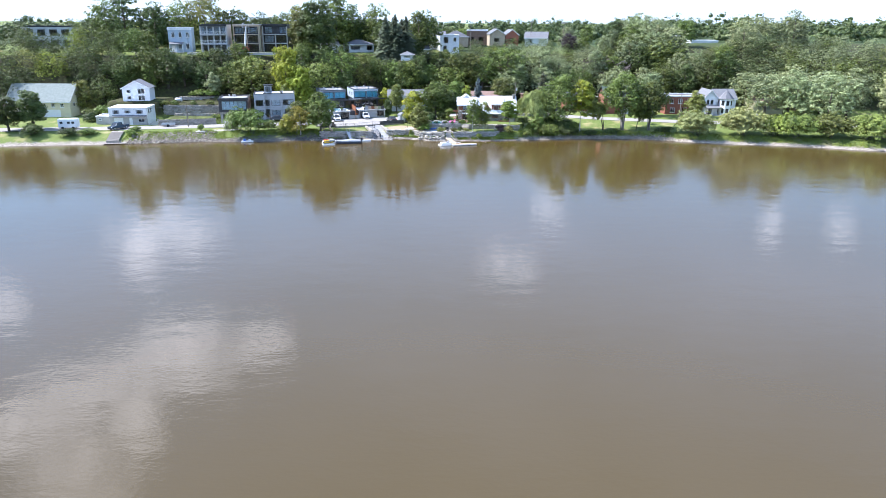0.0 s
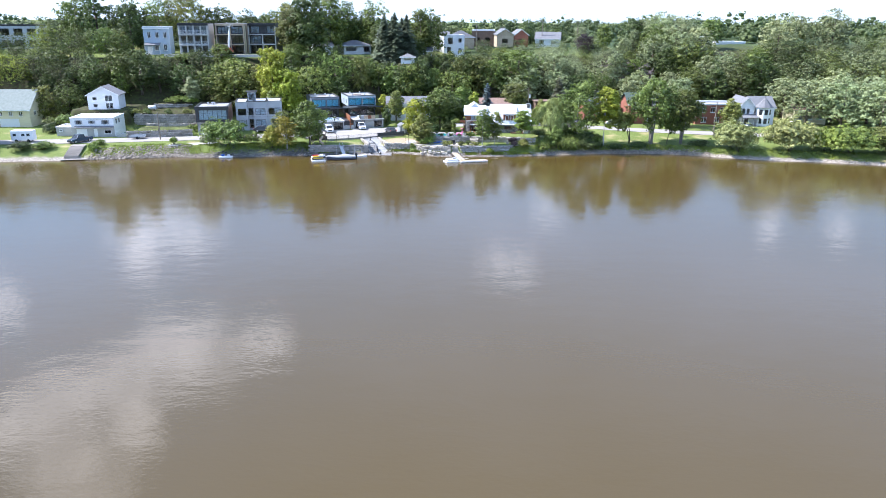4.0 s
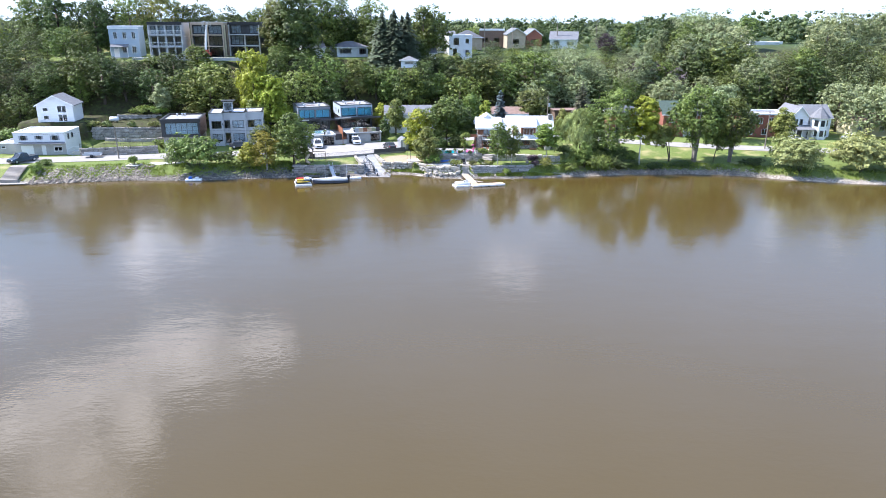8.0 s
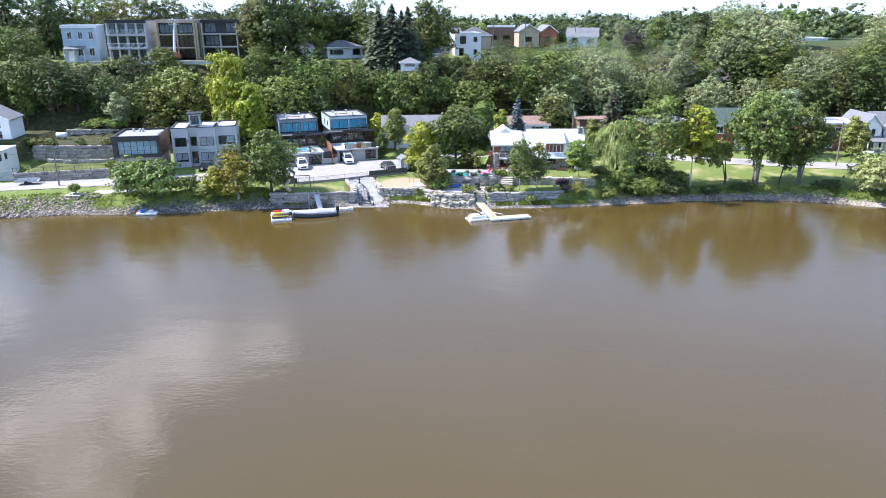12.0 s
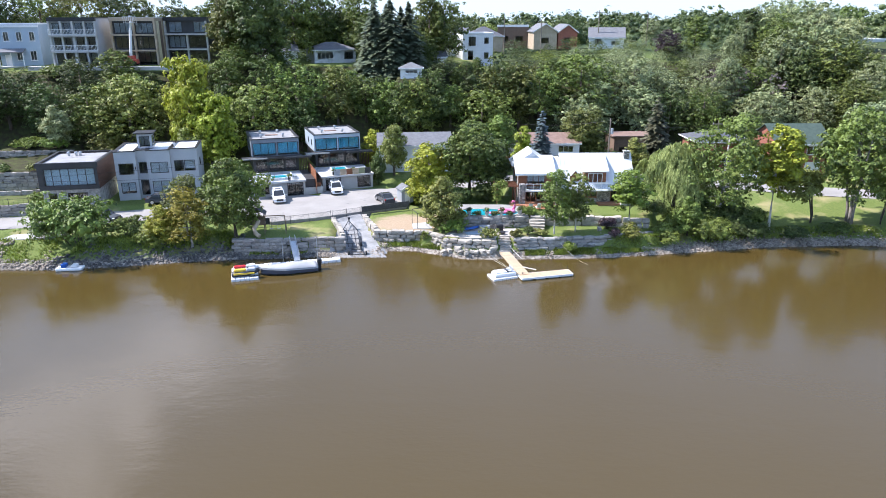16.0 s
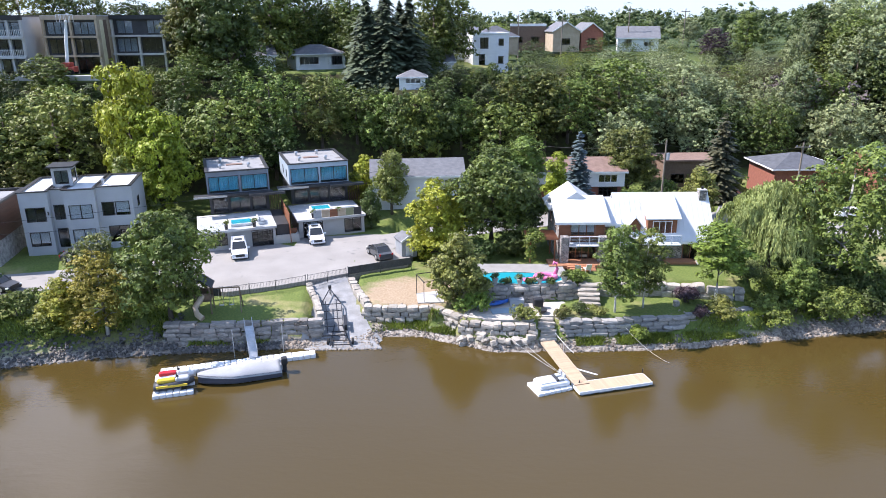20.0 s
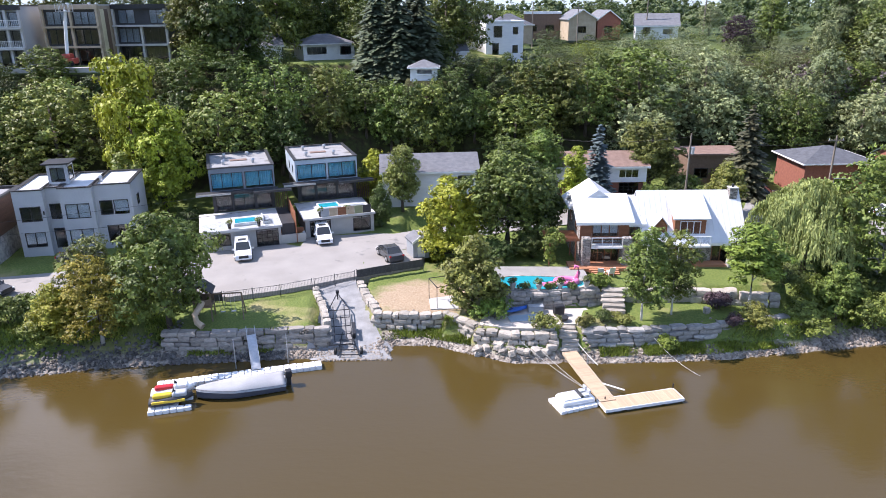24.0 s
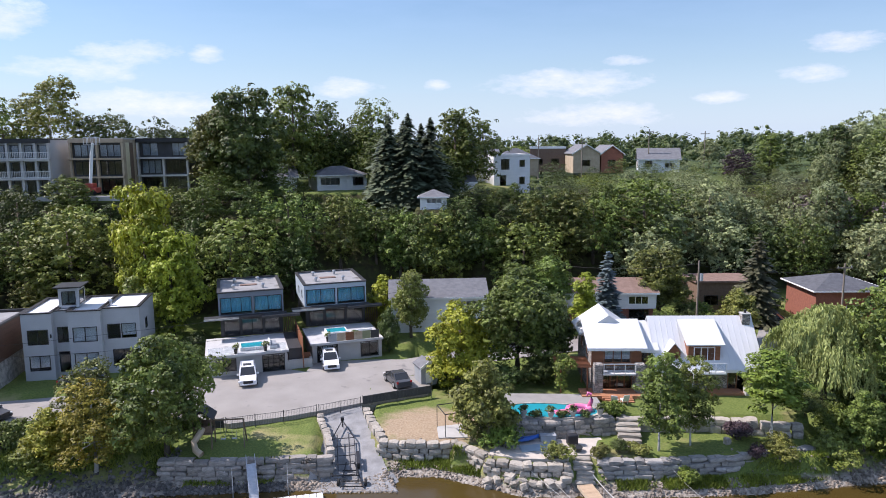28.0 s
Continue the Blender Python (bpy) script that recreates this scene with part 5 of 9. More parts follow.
# hilltop: three unfinished cubic houses, a pale blue house, bungalow, summer house, white house
PALEFRAME = surf("pale_frame", (0.42, 0.41, 0.40), (0.55, 0.54, 0.52), 0.8, 0.7, 0.2)
for x, y, rz, wall_, face, posts in ((-77.6, 236.0, 6.5, "grey_light", "grey", (2.0, 4.05, 6.1)), (-68.0, 240.3, 3, "tan", "charcoal", (4.05,)), (-59.7, 245.7, 1.4, "charcoal", "charcoal", (4.05,))):
    hs = house_at({"grey_light": "white-framed cubic house with railed balconies on the hilltop", "tan": "cubic house with bare sheathed side wall under construction", "charcoal": "charcoal cubic house with pale frames under construction"}[wall_], x, y, 19.3, rz)
    hs_holes = [(0.5, 3.7, 0.1, 2.5, "k", 3), (4.5, 7.8, 0.1, 2.5, "k", 3), (0.5, 3.7, 3.1, 5.3, "c" if wall_ == "charcoal" else "k", 3), (4.5, 7.8, 3.1, 5.3, "k", 3)]
    hs_holes += [(0.7, 3.3, 6.0, 8.1, "c", 2), (5.6, 7.9, 6.0, 8.1, "c", 2)] if wall_ == "charcoal" else [(0.5, 3.7, 6.0, 7.9, "c", 3), (4.5, 7.8, 6.0, 7.9, "c", 3)]
    volume(hs, 0, 0, -0.6, 8.3, 9.0, 9.3, PAINT[wall_], ("flat", 0.2), ROOF["flat"], {"front": hs_holes, "right": [(2.0, 3.0, 3.4, 5.0, "k", 1)] if wall_ == "tan" else []}, trim=BLACK if wall_ != "tan" else PALEFRAME)
    part("cladding", Mesh().wall("x", -0.024, 0.02, 0.02, 8.28, -0.5, 8.66, [h_[:4] for h_ in hs_holes]), PAINT[face], hs)
    frame_ = PAINT["tan"] if wall_ == "tan" else PALEFRAME
    for a in (-0.1, *posts, 8.0):
        part("frame_post", Mesh().box(a, a + 0.32, -0.55, -0.03, 0.0, 5.5 if wall_ == "charcoal" and 0 < a < 8 else 8.2), frame_, hs)
    for z_ in (2.62, 5.52):
        part("balcony_slab", Mesh().box(-0.1, 8.32, -0.95, -0.032, z_, z_ + 0.28), frame_, hs)
    part("fascia", Mesh().box(-0.12, 8.42, -0.62, -0.031, 8.21, 8.86), BLACK if wall_ != "tan" else frame_, hs)
    if wall_ == "grey_light":
        for z_ in (2.9, 5.8):
            rl = part("railing", Mesh().box(-0.1, 8.3, -0.93, -0.89, z_ + 0.95, z_ + 1.02).box(-0.1, 8.3, -0.93, -0.89, z_ + 0.06, z_ + 0.11), WHITE, hs)
            for k in range(34):
                part("baluster", Mesh().box(-0.08 + k * 0.25, -0.04 + k * 0.25, -0.925, -0.895, z_ + 0.112, z_ + 0.948), WHITE, rl)
    if wall_ == "tan":
        for vx in (2.6, 5.9):
            roof_vent(hs, vx, 3.0, 8.6)
        for k in range(5):
            part("sheathing", Mesh().box(8.302, 8.33, 0.6 + k * 1.5, 1.95 + k * 1.5, 0.2 + (k % 2) * 0.3, 8.2), PAINT[("cream", "brown", "tan", "brown", "tan")[k]], hs)
hs = house_at("pale blue two-storey house with a white porch on the hilltop", -89.2, 238.6, 19.3, 12)
volume(hs, 0, 0, -0.6, 7.3, 8, 8.2, PAINT["pale_blue"], ("flat", 0.25), ROOF["flat"], {"front": row_of(3, 0.4, 7.2, 0.95, 4.6, 6.3, "w", 2) + [(0.8, 1.9, 0.0, 2.1, "d"), (2.9, 4.0, 1.0, 2.8, "w", 2), (5.3, 6.4, 1.0, 2.8, "w", 2)]})
part("cornice", Mesh().box(-0.15, 7.45, -0.22, -0.004, 7.1, 7.5), WHITE, hs)
part("porch_roof", Mesh().hexa([(0.2, -1.9, 2.5), (4.6, -1.9, 2.5), (4.6, -0.005, 3.1), (0.2, -0.005, 3.1), (0.2, -1.9, 2.64), (4.6, -1.9, 2.64), (4.6, -0.005, 3.24), (0.2, -0.005, 3.24)]), ROOF["grey"], hs)
part("porch_deck", Mesh().box(0.2, 4.6, -1.9, -0.005, -0.5, 0.0), PAINT["concrete"], hs)
for a in (0.25, 2.3, 4.4):
    part("porch_post", Mesh().box(a, a + 0.14, -1.85, -1.71, 0.002, 2.52), WHITE, hs)
simple("white bungalow with a grey hipped roof", -31.7, 254.2, 18.7, 24.4, 9.2, 7.0, 2.8, PAINT["white"], ("hip", 1.5), ROOF["grey"], {"front": [(0.6, 4.2, 0.9, 2.3, "w", 4), (5.4, 6.0, 0, 2.1, "d"), (6.6, 8.6, 0.8, 2.3, "k", 3)]}, over=0.5)
simple("small white summer house with a hipped roof", -12.3, 231.9, 17.3, 0, 3.9, 3.6, 1.9, PAINT["white"], ("hip", 0.95), ROOF["grey"], {"front": [(0.9, 3.2, 0.9, 1.6, "w", 3)]}, over=0.35)
simple("tall white house with shuttered windows", 0.4, 262.5, 17.5, 8, 7.0, 9.0, 7.0, PAINT["white"], ("flat", 0.3), ROOF["flat"], {"front": [(1.4, 3.0, 4.4, 6.4, "k", 2), (5.0, 6.0, 4.9, 6.2, "k", 1), (1.2, 2.4, 1.4, 3.4, "k", 1), (5, 6, 1.6, 3.0, "k", 1)]})

# ---- the modern houses on the forecourt ----
DECKTOP = surf("pale_deck", (0.40, 0.40, 0.40), (0.56, 0.56, 0.55), 0.7, 0.7, 0.15, fine=14, wear=((0.27, 0.27, 0.27), 0.6, 0.58))
def modern(x, y, rz, w, d, wall, label, second):
    hs = house_at(label, x, y, 2.42, rz)
    zf, zs, zt = 2.35, 4.75, 7.6
    lx = -1.3 if not second else -0.2
    gw = 8.3 if not second else 8.0
    # garage storey, reaching forward, with the deck on top
    if not second:
        front = [(lx + 0.8, lx + 2.9, 0.5, 1.9, "k", 2), (lx + 5.6, lx + 8.0, 0.0, 1.95, "g", 4)]
    else:
        front = [(lx + 0.5, lx + 2.9, 0.0, 1.95, "g", 4), (lx + 5.5, lx + 7.6, 0.2, 1.95, "k", 2)]
    volume(hs, lx, -7.2, -0.4, gw, 7.0, 2.45, PAINT["render"], ("flat", 0.02), ROOF["flat_white"], {"front": front}, trim=PAINT["concrete"], wall_name="garage_wall")
    part("deck", Mesh().box(lx - 0.25, lx + gw + 0.15, -7.5, -0.05, 2.09, 2.32), DECKTOP, hs, "pale grey deck over the garage")
    # living storey: dark glass set back under a slab
    volume(hs, 0.15, 0.2, 2.33, w - 0.3, d - 0.6, 2.3, PAINT["charcoal"], ("flat", 0.02), ROOF["flat"], {"front": [(0.5, 2.3, 2.42, 4.4, "k", 1), (2.5, 4.9, 2.42, 4.4, "k", 2), (5.1, w - 0.5, 2.42, 4.4, "k", 1)]}, trim=BLACK, wall_name="living_wall")
    part("canopy", Mesh().box(-1.6, 2.2, -1.3, 0.15, 4.7, 4.9).box(2.2, w + 0.3, -0.6, 0.15, 4.664, 4.88).box(w - 2.6, w + 1.7, -1.5, -0.6, 4.6, 4.86), PAINT["charcoal"], hs, "dark slab canopy")
    part("fascia", Mesh().box(-1.62, 2.2, -1.36, -1.302, 4.72, 4.94), PAINT["concrete"], hs)
    # upper storey with the wide blue windows
    wins = [(0.22, 3.75, 5.0, 7.0, "k", 2 if second else 3), (4.0, w - 0.18, 5.0, 7.0, "k", 2)]
    volume(hs, 0, 0, 4.905, w, d, 2.65, wall, ("flat", 0.12), ROOF["flat"], {"front": wins, "left": [(2, 2.6, 5.6, 6.6, "k", 1), (5, 5.6, 5.6, 6.6, "k", 1)]}, trim=PAINT["charcoal"], pane_mat=BLUEGLASS, wall_name="upper_wall")
    for a, b in ((0.3, 3.7), (4.05, w - 0.24)):
        C = Mesh()
        xs = np.linspace(a, b, 40)
        for i in range(39):
            p, q = xs[i], xs[i + 1]
            C.poly([(p, 0.36 + 0.05 * math.sin(i * 1.9), 5.2), (q, 0.36 + 0.05 * math.sin((i + 1) * 1.9), 5.2), (q, 0.36 + 0.05 * math.sin((i + 1) * 1.9), 6.9), (p, 0.36 + 0.05 * math.sin(i * 1.9), 6.9)])
        part("curtain", C, CURTAIN, hs, "pale curtain")
    for vx, vy in ((1.8, 2.6), (5.2, 2.4), (2.0, 6.6), (4.8, 6.8)):
        roof_vent(hs, vx, vy, 7.45)
    # a flat brown box added for the stained patch on the roof
    part("skylight", rounded(2.6, 4.6, 4.2, 5.0, 7.45, 7.56, 0.04), ROOF["brown"], hs)
    # timber screens beside the terrace, glass balustrade
    for i in range(6):
        part("slat", Mesh().box(w - 0.1 + i * 0.26, w - 0.02 + i * 0.26, -0.4, -0.25, 2.33, 4.6), PAINT["shaded_cedar"], hs)
    if not second:
        for i in range(5):
            part("balustrade_pane", Mesh().box(lx + 0.1 + i * 1.62, lx + 1.66 + i * 1.62, -7.36, -7.34, 2.36, 3.2), GLASS, hs)
        part("side_deck", Mesh().box(gw + lx + 0.16, w + 1.24, -6.6, 0.6, -0.2, 2.2), PAINT["charcoal"], hs, "dark decking between two houses")
        part("privacy_fence", Mesh().wall("y", w + 1.3, 0.06, -7.4, 0.4, 0.0, 3.6), PAINT["cedar"], hs, "brown timber privacy fence")
    else:
        cols = ["grey", "tan", "cedar", "tan", "olive_panel", "charcoal"]
        for i in range(6):
            c = lx + 1.8 + i * 0.98
            m_ = {"olive_panel": OLIVEPANEL}.get(cols[i]) or PAINT[cols[i]]
            part("balustrade_panel", Mesh().box(c, c + 0.96, -7.38, -7.33, 2.36, 3.3), m_, hs)
    return hs


OLIVEPANEL = surf("olive_glass_panel", (0.20, 0.22, 0.12), (0.27, 0.29, 0.17), 0.8, 0.3, 0.05)
POOLWATER = bpy.data.materials.new("pool_water")
POOLWATER.use_nodes = True
pw = POOLWATER.node_tree.nodes["Principled BSDF"]
pw.inputs["Base Color"].default_value, pw.inputs["Roughness"].default_value = (0.02, 0.29, 0.35, 1), 0.06
pn = POOLWATER.node_tree.nodes.new("ShaderNodeTexNoise")
pn.inputs["Scale"].default_value = 2.2
pb = POOLWATER.node_tree.nodes.new("ShaderNodeBump")
pb.inputs["Strength"].default_value = 0.25
POOLWATER.node_tree.links.new(pn.outputs["Fac"], pb.inputs["Height"])
POOLWATER.node_tree.links.new(pb.outputs[0], pw.inputs["Normal"])

modern(-34.69, 207.85, 18.5, 7.37, 9.1, PAINT["slate_blue"], "blue-grey cubic house with blue curtained windows over a garage", False)
modern(-25.64, 212.26, 19.2, 7.63, 8.95, PAINT["pale_blue"], "pale blue cubic house with blue curtained windows over a garage", True)
for x, y, rz in ((-34.69, 207.85, 18.5), (-25.64, 212.26, 19.2)):
    m = pose(x, y, 2.42, 0, 0, rz)
    t_ = thing("spa_pool", "turquoise plunge pool set in a white terrace", "pool", m @ pose(2.1 if x < -30 else 1.9, -6.3 if x < -30 else -4.6, 2.34))
    part("shell", Mesh().wall("x", 0, 0.12, 0, 2.5, 0, 0.34).wall("x", 2.0, 0.12, 0, 2.5, 0, 0.34).wall("y", 0, 0.12, 0.12, 2.0, 0, 0.34).wall("y", 2.38, 0.12, 0.12, 2.0, 0, 0.34), WHITE, t_)
    part("pool_water", Mesh().box(0.12, 2.38, 0.12, 2.0, 0.02, 0.28), POOLWATER, t_)
    # lounge furniture on the terrace
    s_ = thing("outdoor_sofa", "pale outdoor sofa with grey cushions on a terrace", "sofa", m @ pose(5.6 if x < -30 else 6.0, -5.4, 2.34, 0, 0, 90 if x < -30 else 180))
    part("base", rounded(-1.0, 1.0, -0.4, 0.4, 0, 0.32), WHITE, s_)
    part("backrest", rounded(-1.0, 1.0, 0.28, 0.45, 0.322, 0.75), WHITE, s_)
    for k in (-0.5, 0.5):
        part("cushion", rounded(k - 0.45, k + 0.45, -0.38, 0.26, 0.324, 0.45, 0.04), PAINT["grey"], s_)
    for px_ in (1.6, 4.7):
        q_ = thing("planter", "dark tall planter with a small shrub", "planter", m @ pose(px_, -7.0, 2.33))
        part("pot", Mesh().cyl(0, 0, 0, 0.55, 0.16, 10, 0.22), BLACK, q_)
        part("plant", mesh_np("plant", *leaf_cloud(np.random.default_rng(int(px_ * 9)), [(0, 0, 0.75)], [0.28], 120, 0.10), LEAF["mid"]), None, q_)
# raised planter between the two garages
q_ = thing("planter_wall", "pale concrete planter wall between two garages", "planter", pose(-26.1, 203.3, 2.4, 0, 0, 19))
part("wall", Mesh().wall("x", 0, 0.25, 0, 3.0, 0, 1.0).wall("x", 1.6, 0.25, 0, 3.0, 0, 1.0).wall("y", 0, 0.25, 0.25, 1.6, 0, 1.0).wall("y", 2.75, 0.25, 0.25, 1.6, 0, 1.0), PAINT["concrete"], q_)
part("soil", Mesh().box(0.25, 2.75, 0.25, 1.6, 0.2, 0.85), GROUND, q_)
part("trellis", Mesh().box(0.1, 1.3, 0.8, 0.86, 0.86, 1.5).box(1.7, 2.9, 0.8, 0.86, 0.86, 1.5), PAINT["cedar"], q_)

# ---- dark cedar house and the grey house with the tower ----
hs = house_at("dark modern house with a cedar side wall and a long window", -60.7, 194.6, 2.6, 10)
volume(hs, 0, 0, -0.6, 7.4, 9.0, 3.3, PAINT["stone"], ("flat", 0.02), ROOF["flat"], {"front": [(0.7, 1.8, 0.6, 2.2, "k", 1), (3.2, 5.8, 0.0, 2.2, "k", 2)]}, trim=BLACK)
part("front_cladding", Mesh().wall("x", -0.362, 0.058, -0.15, 7.55, 3.26, 5.84, [(0.5, 7.2, 3.3, 5.7)]), PAINT["charcoal"], hs)
# the upper walls' cedar has its shade painted in
volume(hs, -0.2, -0.3, 2.73, 7.8, 9.4, 3.6, PAINT["shaded_cedar"], ("flat", 0.2), ROOF["flat"], {"front": [(0.5, 7.2, 3.3, 5.7, "k", 6)]}, trim=BLACK, wall_name="upper_wall")
part("fascia", Mesh().box(-0.35, 7.75, -0.42, -0.304, 5.85, 6.5), PAINT["charcoal"], hs)
part("cladding", Mesh().box(-0.2, 7.6, -0.36, -0.303, 2.74, 3.25), PAINT["charcoal"], hs)
C = Mesh()
for i in range(60):
    p, q = 0.6 + i * 0.108, 0.6 + (i + 1) * 0.108
    C.poly([(p, 0.15 + 0.04 * (i % 2), 3.3), (q, 0.15 + 0.04 * ((i + 1) % 2), 3.3), (q, 0.15 + 0.04 * ((i + 1) % 2), 5.7), (p, 0.15 + 0.04 * (i % 2), 5.7)])
part("curtain", C, CURTAIN, hs)
for vx, vy in ((2.0, 6.8), (3.1, 6.6), (3.6, 6.8)):
    roof_vent(hs, vx, vy, 6.25)
for i in range(9):
    part("step", Mesh().box(1.2, 2.8, -3.2 + i * 0.32, -2.884 + i * 0.32, -0.2, -0.03 + i * 0.17), PAINT["concrete"], hs)

hs = house_at("pale grey cubic house with black windows and a roof tower", -52.3, 199.2, 2.75, 11.9)
G_ = PAINT["grey_light"]
for x0, y0, w, d, holes in ((0, 0, 2.9, 8.0, [(0.5, 2.5, 3.7, 5.3, "k", 2), (0.5, 2.5, 0.9, 2.5, "b", 2)]), (2.903, 0.9, 1.5, 7.1, [(3.1, 4.2, 3.6, 5.3, "k", 2), (3.1, 4.2, 0.4, 2.6, "k", 1)]),
                            (4.406, 0.2, 3.2, 7.8, [(4.8, 7.2, 3.7, 5.3, "b", 2), (4.8, 7.2, 0.9, 2.5, "b", 2)]), (7.609, 1.0, 3.7, 7.0, [(8.0, 9.3, 3.7, 5.3, "k", 1), (9.4, 10.9, 3.7, 5.3, "b", 1), (8.4, 10.6, 0.6, 2.5, "k", 2)])):
    volume(hs, x0, y0, -0.6, w, d, 7.6, G_, ("flat", 0.10), ROOF["flat_white"], {"front": holes, "right": [(3.4, 4.4, 4, 5.2, "k", 1)] if x0 > 7 else []}, trim=BLACK)
volume(hs, 3.0, 2.4, 7.01, 2.0, 2.2, 2.1, G_, ("flat", 0.08), ROOF["flat"], {"front": [(3.3, 4.7, 7.3, 8.8, "k", 2)], "right": [(2.7, 4.3, 7.3, 8.8, "k", 1)]}, trim=BLACK, wall_name="tower_wall")
part("tower_roof", Mesh().box(2.6, 5.4, 2.0, 5.0, 9.2, 9.32), BLACK, hs)
part("lamp", Mesh().box(2.7, 2.82, -0.12, -0.003, 4.4, 4.8), BLACK, hs)
roof_vent(hs, 8.0, 3.0, 7.0)

# ---- the stone cottage with the white roof ----
hs = house_at("stone cottage with white metal roof, cedar dormers and balconies", 5.5, 193.7, 3.38, -0.6)
ST, CE, WR = PAINT["masonry"], PAINT["cedar"], ROOF["white"]
volume(hs, 6.4, 0, -0.3, 9.4, 6.8, 2.8, ST, ("gx", 3.85), WR, {"front": [(7.0, 8.6, 0.9, 1.9, "w", 2), (9.4, 11.0, 0.9, 1.9, "w", 2), (12.9, 14.6, 0.05, 2.1, "w", 2)], "right": [(2, 3, 0.8, 2.0, "w", 1)]}, over=0.4, frame_mat=CE)
volume(hs, 0, 0, -0.3, 4.7, 7.2, 4.7, ST, ("gx", 1.6), WR, {"front": [(1.1, 3.9, 0.05, 2.2, "w", 4), (1.2, 3.7, 2.75, 4.3, "b", 3)], "left": [(1.5, 2.5, 2.9, 4.2, "w", 1), (4.5, 5.5, 2.9, 4.2, "w", 1)]}, over=0.45, frame_mat=CE)
volume(hs, 4.706, 0.9, -0.3, 1.69, 6.0, 4.1, ST, ("gx", 1.95), WR, {"front": [(4.9, 6.2, 0.8, 1.9, "w", 2), (4.95, 6.1, 2.5, 3.6, "w", 2)]}, over=0.2, frame_mat=CE)
part("cladding", Mesh().wall("x", -0.06, 0.055, 0.02, 4.68, 2.45, 4.4, [(1.15, 3.75, 2.7, 4.35)]), CE, hs, "red cedar cladding")
# cross gable at the back of the wing
part("cross_roof", Mesh().hexa([(-0.6, 3.0, 4.6), (2.2, 3.0, 6.5), (2.2, 8.2, 6.5), (-0.6, 8.2, 4.6), (-0.6, 3.0, 4.74), (2.2, 3.0, 6.64), (2.2, 8.2, 6.64), (-0.6, 8.2, 4.74)]).hexa([(2.2, 3.0, 6.5), (5.0, 3.0, 4.6), (5.0, 8.2, 4.6), (2.2, 8.2, 6.5), (2.2, 3.0, 6.64), (5.0, 3.0, 4.74), (5.0, 8.2, 4.74), (2.2, 8.2, 6.64)]).poly([(-0.5, 3.02, 4.6), (4.9, 3.02, 4.6), (2.2, 3.02, 6.5)]), WR, hs)
# standing seams
for i in range(19):
    xx = 6.1 + i * 0.54
    part("seam", Mesh().beam((xx, -0.36, 2.24), (xx, 3.38, 6.46), 0.04, 0.05), WR, hs)
# dormers: one broad and flat, one small and pointed
D = Mesh().box(9.2, 12.2, 0.25, 3.0, 2.6, 4.45)
part("dormer", D, CE, hs, "broad cedar dormer with doors")
part("dormer_roof", Mesh().hexa([(8.9, -0.15, 4.42), (12.5, -0.15, 4.42), (12.5, 3.0, 6.1), (8.9, 3.0, 6.1), (8.9, -0.15, 4.54), (12.5, -0.15, 4.54), (12.5, 3.0, 6.22), (8.9, 3.0, 6.22)]), WR, hs)
opening(hs, "front", 0.225, (9.7, 11.7, 2.65, 4.2, "w", 3), WHITE)
part("dormer", Mesh().box(7.3, 8.5, 0.35, 2.0, 2.6, 3.7).poly([(7.3, 0.35, 3.7), (8.5, 0.35, 3.7), (7.9, 0.35, 4.5)]), CE, hs, "small pointed cedar dormer")
part("dormer_roof", Mesh().hexa([(7.1, 0.15, 3.55), (7.9, 0.15, 4.55), (7.9, 2.6, 4.55), (7.1, 1.6, 3.55), (7.1, 0.15, 3.65), (7.9, 0.15, 4.65), (7.9, 2.6, 4.65), (7.1, 1.6, 3.65)]).hexa([(7.9, 0.15, 4.55), (8.7, 0.15, 3.55), (8.7, 1.6, 3.55), (7.9, 2.6, 4.55), (7.9, 0.15, 4.65), (8.7, 0.15, 3.65), (8.7, 1.6, 3.65), (7.9, 2.6, 4.65)]), WR, hs)
opening(hs, "front", 0.325, (7.6, 8.2, 2.8, 3.6, "w", 1), CE)
# stone piers, balconies
for a in (0.05, 3.95):
    part("pier", rounded(a, a + 0.85, -1.35, -0.5, -0.3, 3.0, 0.06, 1), ST, hs, "rough grey stone pier")
for a, b, z in ((0.9, 3.95, 2.1), (9.3, 12.3, 2.15)):
    bal = part("balcony", Mesh().box(a, b, -1.3, -0.08 if z < 2.12 else 0.2, z - 0.14, z), ROOF["flat_white"], hs)
    part("rail", Mesh().box(a, b, -1.3, -1.24, z + 0.9, z + 0.97).box(a, b, -1.29, -1.25, z + 0.08, z + 0.12), WHITE, bal)
    for i in range(4):
        xx = a + 0.03 + (b - a - 0.1) * i / 3
        part("post", Mesh().box(xx, xx + 0.06, -1.3, -1.24, z, z + 0.9), WHITE, bal)
    for i in range(3):
        xx = a + 0.12 + (b - a - 0.1) * i / 3
        part("pane", Mesh().box(xx, xx + (b - a) / 3 - 0.12, -1.28, -1.265, z + 0.14, z + 0.88), GLASS, bal)
chimney(hs, 15.1, 2.7, 3.2, 6.75, ST, 0.75)
